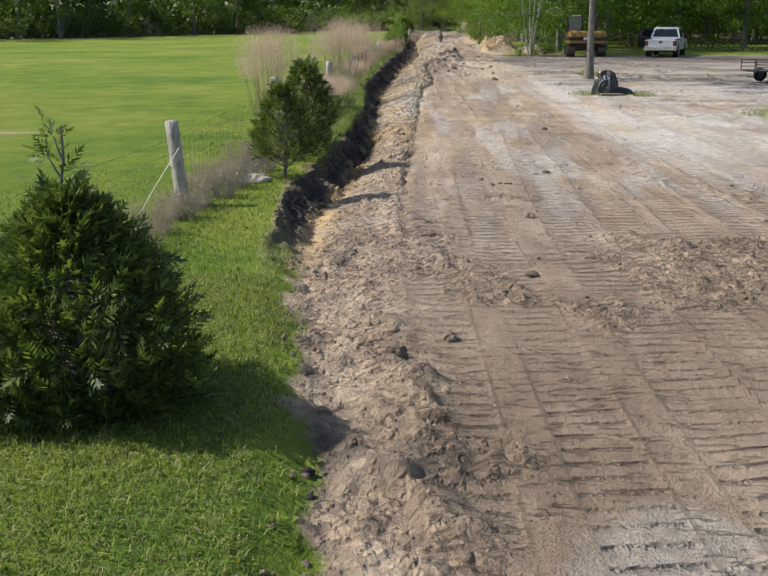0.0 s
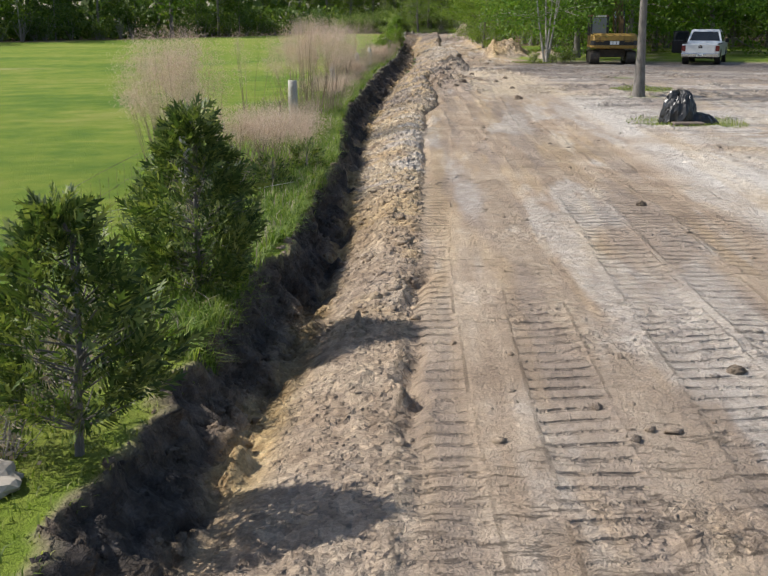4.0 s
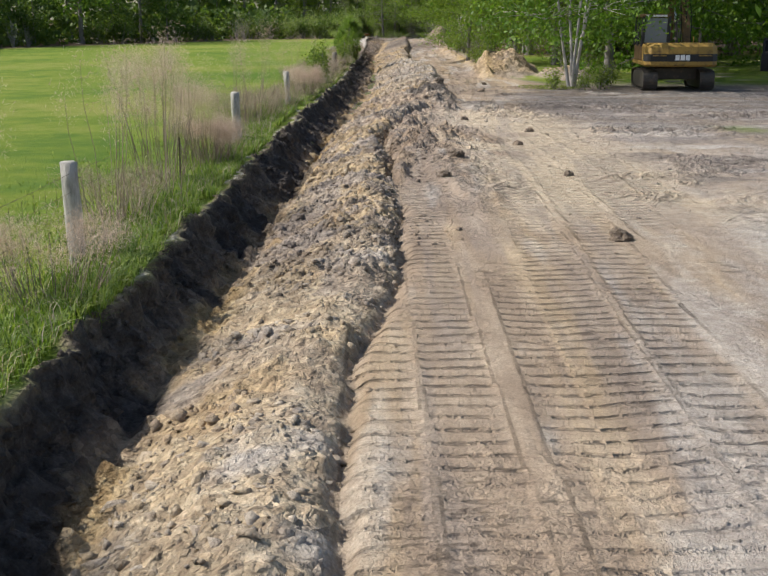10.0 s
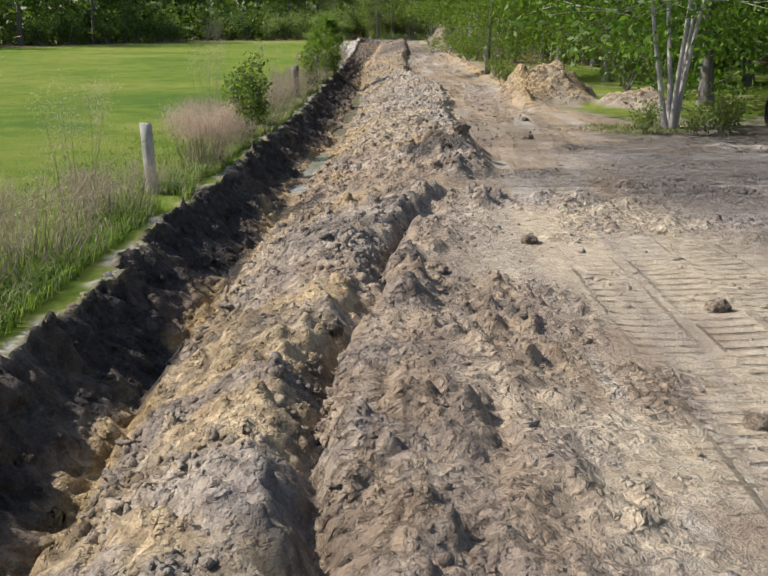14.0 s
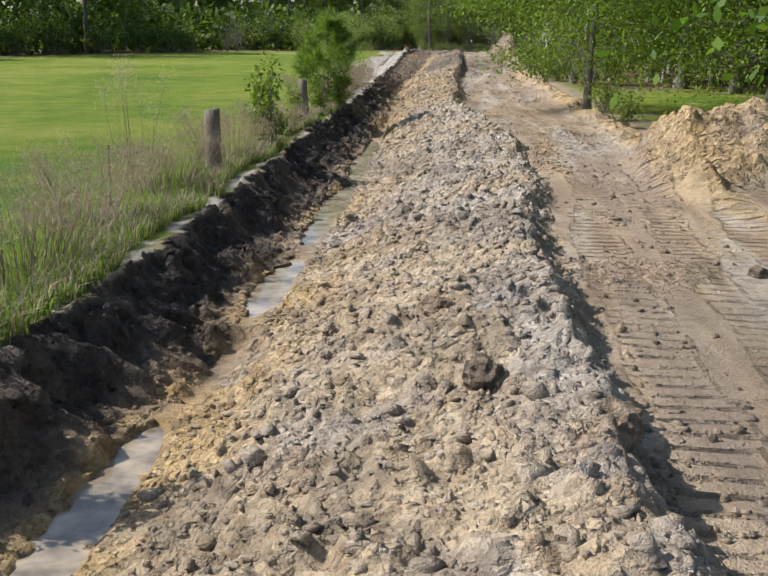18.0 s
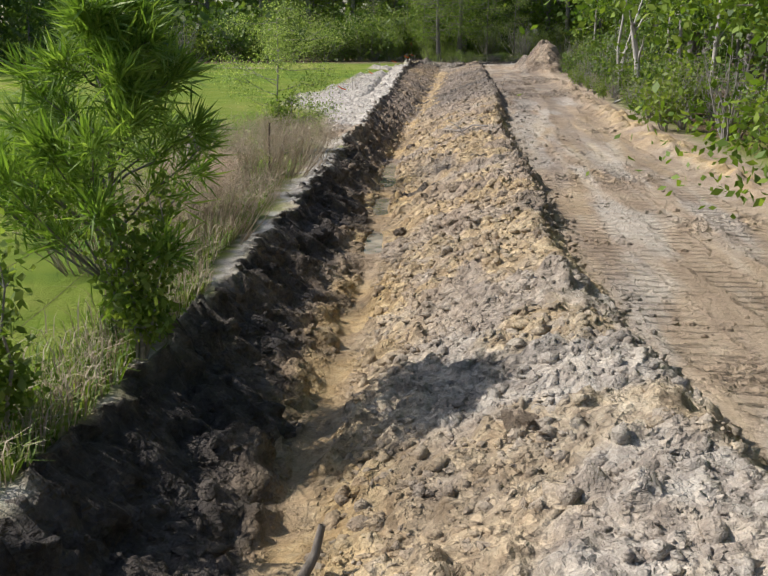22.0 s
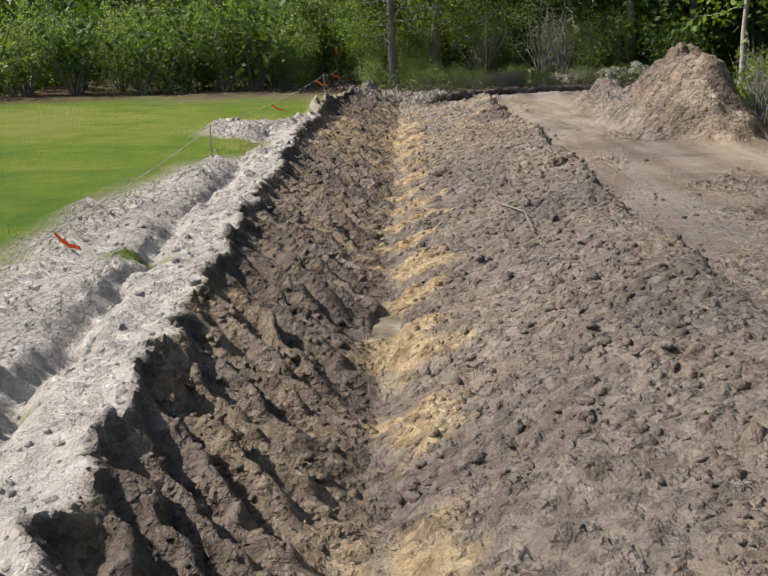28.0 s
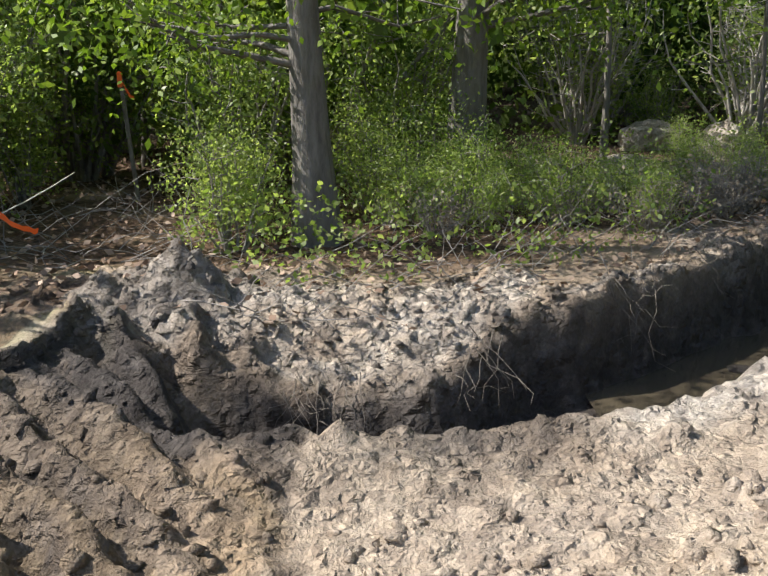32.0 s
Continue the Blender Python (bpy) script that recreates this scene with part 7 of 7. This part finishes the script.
tarp = put(draped("covered_heap", 3, 0.43, 0.42, 0.76, PLASTIC, ""), 7.65, 37.2)
tagged(tarp, "heap covered by crumpled shiny black plastic sheet", "tarpaulin")
under("skirt", draped("low_fold", 5, 0.46, 0.34, 0.26, PLASTIC, "").children[0].data, tarp).matrix_basis = pose(0.52, -0.05, 0, 0, 0, 20)
for o in [o for o in bpy.data.objects if o.name == "low_fold"]:
    for c_ in list(o.children):
        bpy.data.objects.remove(c_)
    bpy.data.objects.remove(o)
flat_ = base("flat_sack", 7.7, 36.5)
part("sack_body", boxed(-0.38, 0.38, -0.18, 0.18, 0.0, 0.09, bevel=0.04, seg=3), plain_material("muddy_sacking", (0.13, 0.10, 0.08), 0.9), flat_)
tagged(flat_, "flat muddy sack beside the plastic heap", "sack")


def trailer(x, y, turn):
    root = base("mesh_trailer", x, y, None, turn)
    part("deck", boxed(-0.9, 0.9, -0.6, 0.6, 0.42, 0.48, bevel=0.01), STEEL, root)
    for xx in (-0.9, -0.3, 0.3, 0.9):
        for yy in (-0.6, 0.6):
            part("side_post", rodded((xx, yy, 0.45), (xx, yy, 0.86), 0.02, 6), STEEL, root)
    for yy in (-0.6, 0.6):
        for zz in (0.6, 0.73, 0.86):
            part("side_rail", rodded((-0.9, yy, zz), (0.9, yy, zz), 0.014, 6), STEEL, root)
    for yy in (-0.7, 0.7):
        w = part("wheel", rodded((0, yy - 0.07, 0.26), (0, yy + 0.07, 0.26), 0.26, 20), RUBBER, root)
        part("rim", rodded((0, yy - 0.075, 0.26), (0, yy + 0.075, 0.26), 0.13, 14), STEEL, w)
    part("drawbar", rodded((0.9, 0, 0.42), (2.2, 0, 0.36), 0.03, 8), STEEL, root)
    return tagged(root, "small dark steel trailer with open mesh sides", "trailer")


trailer(15.3, 43.0, 10)
brush_pile = shrub("brush_pile", 81, 0.5, 0.7, 160, 0.07, SHRUB, BRUSH, "low pile of cut brush in the yard", 18, 0.1, "brush pile")
put(brush_pile, 15.6, 40.8)


def earth_attributes(me, soil, cover, loose=1.0):
    """Gives a mesh the ground's own soil attributes."""
    for attr, rgb in (("soil", soil), ("cover", cover), ("prints", np.tile([0, 0, loose], (len(me.vertices), 1)))):
        a = me.attributes.new(attr, "FLOAT_COLOR", "POINT")
        rgba = np.ones((len(me.vertices), 4), np.float32)
        rgba[:, 3] = 0.0
        rgba[:, :rgb.shape[1] if hasattr(rgb, "shape") else 3] = rgb
        a.data.foreach_set("color", rgba.ravel())


def rock(seed, size, mat, name, label, category, group="", flat=0.7, where=None, dark_=0.5):
    rng_ = np.random.default_rng(seed)
    bm = bmesh.new()
    bmesh.ops.create_icosphere(bm, subdivisions=3, radius=1.0)
    for v_ in bm.verts:
        k = 1 + 0.34 * noise.noise(v_.co * 1.3 + Vector((seed * 3.1, 0, 0))) + 0.26 * noise.noise(v_.co * 2.9 + Vector((seed, 5, 0))) + 0.16 * noise.noise(v_.co * 6.5 + Vector((seed, 5, 0)))
        v_.co = Vector((v_.co.x * k, v_.co.y * k * 0.85, v_.co.z * k * flat)) * size
    me = bpy.data.meshes.new(name)
    bm.to_mesh(me)
    bm.free()
    me.materials.append(mat)
    if mat is SOIL:
        earth_attributes(me, (dark_, 0.1 if dark_ == 0 else 0.0, 0.8 if dark_ == 0 else 0.1), (0.0, 0.0, 0.0))
    x, y, dz = where
    ob = new(name, me)
    ob.matrix_basis = pose(x, y, height_at(x, y) + dz, 0, 0, float(rng_.uniform(0, 360)))
    return tagged(ob, label, category, group)


rock(1, 0.22, STONE, "pale_stone", "pale flat stone lying in the lawn edge", "stone", "", 0.45, (-1.85, 15.2, 0.02))
big = ((1.9, 13.6, 0.11, 1), (0.1, 7.6, 0.13, 0), (0.55, 8.1, 0.10, 0), (3.72, 24.7, 0.10, 0), (4.55, 44.3, 0.2, 0), (4.6, 44.7, 0.13, 1), (3.3, 51.0, 0.2, 0), (4.4, 59.8, 0.16, 0), (3.2, 58.2, 0.17, 1), (5.6, 57.0, 0.16, 1), (4.9, 54.2, 0.14, 1),
       (2.2, 56.0, 0.15, 0), (4.3, 66.3, 0.2, 0), (3.9, 65.5, 0.16, 0), (4.5, 69.5, 0.2, 1), (3.9, 70.2, 0.18, 0), (4.45, 84.0, 0.15, 0), (4.05, 90.2, 0.14, 1), (3.7, 72.3, 0.17, 1), (6.1, 70.4, 0.18, 1), (6.7, 74.2, 0.14, 0), (3.35, 97.4, 0.12, 0), (4.6, 97.5, 0.12, 1),
       (3.5, 106.6, 0.18, 0), (4.1, 99.2, 0.17, 1), (4.7, 94.6, 0.15, 1), (5.2, 108.4, 0.14, 1), (6.6, 133.8, 0.16, 0), (7.3, 128.6, 0.15, 1), (5.3, 136.0, 0.13, 0), (6.9, 141.5, 0.2, 0), (7.2, 144.2, 0.22, 0), (5.0, 49.5, 0.12, 0), (2.9, 48.6, 0.13, 0), (1.5, 10.3, 0.09, 0), (2.7, 17.6, 0.09, 0), (2.55, 101.6, 0.1, 0), (2.72, 86.2, 0.09, 0))
for k, (x, y, r, tan_) in enumerate(big):
    rock(100 + k, r * 0.72, SOIL, "earth_clod", "large crumbly tan clod of earth on the track" if tan_ else "large dark clod of earth on the loose soil", "clod", "large clods of earth", 0.75, (x, y, r * 0.1), 0.06 if tan_ else 0.3)
for k, (x, y, r) in enumerate(((7.7, 157.0, 0.24), (8.1, 155.9, 0.22), (8.45, 156.3, 0.3), (8.7, 156.6, 0.24), (9.7, 159.6, 0.4), (10.4, 158.6, 0.42), (10.95, 157.0, 0.36), (11.4, 156.4, 0.42), (12.0, 157.6, 0.4), (12.6, 157.0, 0.5), (13.3, 158.4, 0.5), (14.4, 159.4, 0.55))):
    rock(200 + k, r, SOIL, "pale_boulder", "pale sunlit lump of sandy earth at the woodland edge", "boulder", "boulders behind the cross ditch", 0.75, (x, y, r * 0.2), 0.0)


# loose crumbs of earth, too many to count
ICO = np.array([(0, 0, 1), (0.89, 0, 0.45), (0.28, 0.85, 0.45), (-0.72, 0.53, 0.45), (-0.72, -0.53, 0.45), (0.28, -0.85, 0.45), (0.72, 0.53, -0.45), (-0.28, 0.85, -0.45), (-0.89, 0, -0.45), (-0.28, -0.85, -0.45), (0.72, -0.53, -0.45)])
TRI = np.array([(0, 1, 2), (0, 2, 3), (0, 3, 4), (0, 4, 5), (0, 5, 1), (1, 6, 2), (2, 7, 3), (3, 8, 4), (4, 9, 5), (5, 10, 1), (6, 7, 2), (7, 8, 3), (8, 9, 4), (9, 10, 5), (10, 6, 1)])


def crumbs_of(name, n, seed, place_, label, smin, smax, darker=0.0):
    rng_ = np.random.default_rng(seed)
    x, y = place_(rng_, n)
    n = len(x)
    s = smin + (smax - smin) * rng_.uniform(0, 1, n) ** 3.0
    sh = rng_.uniform(0.35, 1.5, (n, 11, 1)) * ICO[None] * (s[:, None, None] * rng_.uniform(0.55, 1.45, (n, 1, 3)) * np.array([1, 1, 0.75]))
    v = sh + np.stack([x, y, heights(x, y) - s * 0.05], 1)[:, None, :]
    f = TRI[None] + 11 * np.arange(n)[:, None, None]
    me = mesh_from(name, v.reshape(-1, 3), f.reshape(-1, 3), SOIL)
    soil, cover = covers_at(x, y)
    cover[:, 0] = 0
    soil[:, 0] = np.clip(soil[:, 0] + darker * (rng_.uniform(0, 1, n) < 0.35) * rng_.uniform(0, 1, n), 0, 1)
    soil[:, 1] *= rng_.uniform(0.3, 1.0, n)
    earth_attributes(me, np.repeat(soil, 11, 0), np.repeat(cover, 11, 0), 0.4)
    return tagged(new(name, me), label, "earth", kind="stuff")


def on_heap_(r_, n):
    y = r_.uniform(18, 149, n)
    y = y[r_.uniform(size=n) < np.interp(y, [18, 38, 44, 104, 112], [0.2, 0.25, 1.0, 1.0, 0.5])]
    n = len(y)
    a, b = deep_x(y) + 0.2, rise_x(y) + 0.05
    x = a + (b - a) * r_.uniform(0, 1, n)
    k = (fbm(x, y, 1.6, 301) > 0.36) & ~((y > 62.9) & (y < 64.6))
    return x[k], y[k]


def on_wall_(r_, n):
    y = r_.uniform(12, 150, n)
    a, b = bank_x(y) + 0.02, deep_x(y) - 0.02
    return a + (b - a) * r_.uniform(0, 1, n), y


def on_road_(r_, n):
    y = r_.uniform(3, 150, n)
    a = np.where(y < 44, bank_x(y) + 0.2, rise_x(y))
    x = np.where(r_.uniform(size=n) < 0.5, a + np.abs(r_.normal(0, 0.5, n)), a + r_.uniform(0, 1, n) * (np.minimum(road_x(y), 7) - a))
    k = (fbm(x, y, 1.3, 303) > 0.5) & ~((y > 63) & (y < 64.5)) & ~((x > deep_x(y) - 1) & (x < deep_x(y) + 0.6) & (y > 14))
    return x[k], y[k]


def on_strip_(r_, n):
    y = r_.uniform(104, 149, n)
    x = bank_x(y) + (sand_x(y) + 0.15) * r_.uniform(0, 1, n) ** 1.6
    return x, y


def at_end_(r_, n):
    x = r_.uniform(2.6, 10.5, n)
    return x, far_y(x) + 0.1 + np.where(x < 6.8, 1.0, 0.35) * r_.uniform(0, 1, n)


crumbs_of("spoil_crumbs", 60000, 1, on_heap_, "loose tan crumbs of earth covering the spoil heap", 0.014, 0.062, 0.12)
# takes over the wall's painted shade along with its soil colour
crumbs_of("wall_crumbs", 13000, 2, on_wall_, "dark crumbling soil with the ditch wall's shade in its colour", 0.013, 0.055)
crumbs_of("track_crumbs", 12000, 3, on_road_, "small crumbs of earth scattered over the dirt track", 0.010, 0.05, 0.6)
crumbs_of("strip_crumbs", 2600, 4, on_strip_, "pale grey crumbs of thrown earth beside the ditch", 0.01, 0.045, 0.2)
crumbs_of("lip_crumbs", 1300, 5, at_end_, "grey lumpy earth along the cross ditch", 0.012, 0.05, 0.5)


# ---- water ----
def water_sheet(xs_, ys_, z, taper, name, label, mat, group=""):
    """Still water: the cells of a fine grid that lie over lower ground."""
    gx_, gy_ = np.meshgrid(xs_, ys_)
    gx_ = gx_ + deep_x(gy_) if group else gx_
    wet_ = heights(gx_.ravel(), gy_.ravel()).reshape(gx_.shape) < z - taper(gx_, gy_)
    keep_ = wet_[:-1, :-1] | wet_[1:, :-1] | wet_[:-1, 1:] | wet_[1:, 1:]
    idx = np.arange(gx_.size).reshape(gx_.shape)
    quads = np.stack([idx[:-1, :-1], idx[:-1, 1:], idx[1:, 1:], idx[1:, :-1]], -1)[keep_]
    used, flat = np.unique(quads, return_inverse=True)
    v = np.stack([gx_.ravel(), gy_.ravel(), np.full(gx_.size, z)], 1)[used]
    me = mesh_from(name, v, flat.reshape(-1, 4), mat, True)
    return tagged(new(name, me), label, "water", group, kind="structure")


for y0, y1, zw in POOLS:
    water_sheet(np.arange(-0.48, 0.53, 0.08), np.arange(y0 - 0.1, y1 + 0.2, 0.1), zw, lambda x, y: 0.0,
                "puddle", "murky shallow water lying in the ditch bottom", WATER, "puddles in the ditch")
water_sheet(np.arange(7.0, 13.0, 0.08), np.arange(149.8, 158.6, 0.08), -0.385, lambda x, y: 9.0 * ((y < near_y(x) - 0.2) | (y > far_y(x) + 0.12)),
            "ditch_water", "dark still water standing in the cross ditch", DARK_WATER)


# ---- end of the ditch ----
def lath(x, y, h, mat, label, lean=(0.0, 0.0), ribbon=True):
    root = base("survey_stake", x, y)
    bm = boxed(-0.02, 0.02, -0.008, 0.008, -0.2, h, bevel=0.003)
    for v_ in bm.verts:
        v_.co.x += lean[0] * v_.co.z
        v_.co.y += lean[1] * v_.co.z
    part("lath", bm, mat, root)
    if ribbon:
        part("painted_tip", boxed(lean[0] * h - 0.022, lean[0] * h + 0.022, -0.011, 0.011, h - 0.13, h + 0.004, bevel=0.003), ORANGE, root, "orange painted tip")
        v, f = ribbon_strip((lean[0] * h + 0.02, -0.01, h - 0.08), (lean[0] * h + 0.12, -0.02, h - 0.22), 0.03, 5)
        under("ribbon", mesh_from("ribbon", v, f, ORANGE), root, "orange flagging ribbon")
    return tagged(root, label, "stake")


def ribbon_strip(a, b, width, seed):
    rng_ = np.random.default_rng(seed)
    a, b = np.array(a, float), np.array(b, float)
    v, f = [], []
    for i in range(8):
        t = i / 7
        p = a + (b - a) * t + np.array([0, 0, -0.03 * math.sin(math.pi * t)]) + rng_.normal(size=3) * 0.004
        w = np.array([0.3 * math.sin(5 * t + seed), 0.3 * math.cos(4 * t), 1.0]) * width / 2
        v += [p - w, p + w]
        if i:
            f.append((2 * i - 2, 2 * i, 2 * i + 1, 2 * i - 1))
    return np.array(v), np.array(f)


lath(3.7, 154.8, 1.15, POST_DARK, "dark survey stake with orange ribbon at the path", (-0.09, 0.0))
line_pts = [(1.05, 108.0, 0.72), (1.5, 122.0, 0.55), (2.1, 136.0, 0.66), (3.35, 149.8, 0.75), (3.75, 153.0, 0.85)]
string_way = []
for (a, b) in zip(line_pts, line_pts[1:]):
    for i in range(8):
        t = i / 8
        p = np.array(a) + (np.array(b) - np.array(a)) * t
        p[2] -= 0.08 * 4 * t * (1 - t)
        string_way.append((p, 0.0045))
v, f = tubes([string_way], 4)
line_ob = tagged(new("survey_string", mesh_from("survey_string", v, f, STRING, True)), "white survey string stretched along the bank", "string")
for k, (t_y, d) in enumerate(((116.5, (0.25, 0.1, -0.12)), (129.6, (0.2, 0.0, -0.12)), (141.5, (0.25, -0.05, -0.10)), (147.6, (0.3, -0.1, -0.12)), (151.6, (0.22, 0.0, -0.1)))):
    p = min((q for q, _ in string_way), key=lambda q: abs(q[1] - t_y))
    v, f = ribbon_strip(p, p + np.array(d), 0.035, 11 + k)
    under("ribbon", mesh_from("ribbon", v, f, ORANGE), line_ob, "orange flagging ribbon")
for x, y, z_ in line_pts[:4]:
    s_ = base("string_stake", x, y)
    part("peg", rodded((0, 0, -0.2), (0, 0, z_ - height_at(x, y) + 0.04), 0.012, 6), POST, s_)
    tagged(s_, "thin wooden peg holding the survey string", "stake", "pegs of the survey string")


def limb(name, pts_, r0, r1, mat, label, twigs=0, seed=0, category="branch"):
    rng_ = np.random.default_rng(seed)
    path = [(np.array((x, y, height_at(x, y) + dz)), r0 + (r1 - r0) * i / (len(pts_) - 1)) for i, (x, y, dz) in enumerate(pts_)]
    root = new(name)
    root.empty_display_size = 0.2
    v, f = tubes([path], 8)
    under("stem", mesh_from("stem", v, f, mat, True), root)
    if twigs:
        for k in range(twigs):
            p = path[int(rng_.integers(1, len(path)))][0]
            e = p + rng_.normal(size=3) * 0.35 + (0, 0, 0.25)
            v, f = tubes([bent(rng_, p, e, 3, 0.12, r1 * 0.8, 0.003)], 5)
            under("side_twig", mesh_from("side_twig", v, f, mat, True), root)
    return tagged(root, label, category)


limb("dead_branch", ((4.18, 106.7, 0.05), (4.34, 106.1, 0.06), (4.5, 105.65, 0.05), (4.68, 105.4, 0.06), (4.95, 105.2, 0.05)), 0.008, 0.017, BRUSH, "bare grey branch lying on the spoil heap", 2, 2)
limb("dead_branch", ((5.6, 132.0, 0.06), (5.75, 131.0, 0.08), (5.7, 130.2, 0.05)), 0.009, 0.006, BRUSH, "thin pale stick lying on the spoil heap")
limb("drift_stick", ((2.94, 89.0, -0.04), (2.96, 89.03, 0.08), (3.02, 89.08, 0.17), (3.05, 89.12, 0.24)), 0.032, 0.018, POST_DARK, "rotten dark stub of wood sticking from the ditch bottom", 0, 5)
limb("fallen_log", ((10.0, 112.2, 0.2), (11.5, 113.2, 0.3), (13.2, 114.4, 0.5)), 0.09, 0.06, PALE_BARK, "fallen pale trunk at the road's brushy side", 8, 7, "log")
limb("fallen_branch", ((9.4, 116.0, 0.1), (10.4, 117.4, 0.35), (11.4, 118.4, 0.7)), 0.04, 0.02, PALE_BARK, "bare fallen branch in the roadside brush", 8, 9)
limb("snapped_snag", ((10.3, 117.0, -0.1), (10.2, 117.0, 1.2), (10.05, 117.1, 2.1), (10.0, 117.0, 2.3)), 0.10, 0.07, PALE_BARK, "snapped pale trunk standing in the brush", 4, 12, "snag")
limb("bare_snag", ((11.3, 113.0, -0.1), (11.35, 113.0, 1.8), (11.5, 113.1, 4.5)), 0.075, 0.05, PALE_BARK, "thin bare pale trunk beside the road", 6, 13, "snag")
limb("forked_snag", ((10.6, 122.0, -0.1), (10.8, 122.0, 1.4), (11.4, 122.2, 3.4)), 0.07, 0.03, PALE_BARK, "leaning bare grey trunk in the brush", 7, 14, "snag")
limb("forked_snag", ((10.7, 122.1, -0.1), (10.6, 122.2, 1.6), (10.9, 122.5, 3.6)), 0.06, 0.03, PALE_BARK, "leaning bare grey trunk in the brush", 7, 15, "snag")
stump = base("cut_stump", 9.9, 112.6)
part("stump_wood", rodded((0, 0, -0.1), (0, 0, 0.32), 0.11, 16, 0.1), PALE_BARK, stump)
part("cut_face", rodded((0, 0, 0.318), (0, 0, 0.326), 0.098, 16), WOODCUT, stump, "fresh pale saw cut")
tagged(stump, "freshly cut pale tree stump beside the road", "stump")
rng = np.random.default_rng(77)
for k in range(18):
    x = float(rng.uniform(4.9, 10.5))
    y = float(far_y(x)) - 0.04
    a = np.array((x, y, height_at(x, y + 0.2) - 0.02))
    ways_ = [bent(rng, a + rng.normal(size=3) * 0.08, a + np.array([rng.normal() * 0.15, -0.06 - 0.12 * rng.uniform(), -0.16 + 0.09 * rng.normal()]), 4, 0.14, 0.0035, 0.0012) for _ in range(6)]
    v, f = tubes(ways_, 4)
    tagged(new("root_tuft", mesh_from("root_tuft", v, f, POST_DARK, True)), "torn roots hanging from the cross ditch bank", "roots", "root tufts on the bank")
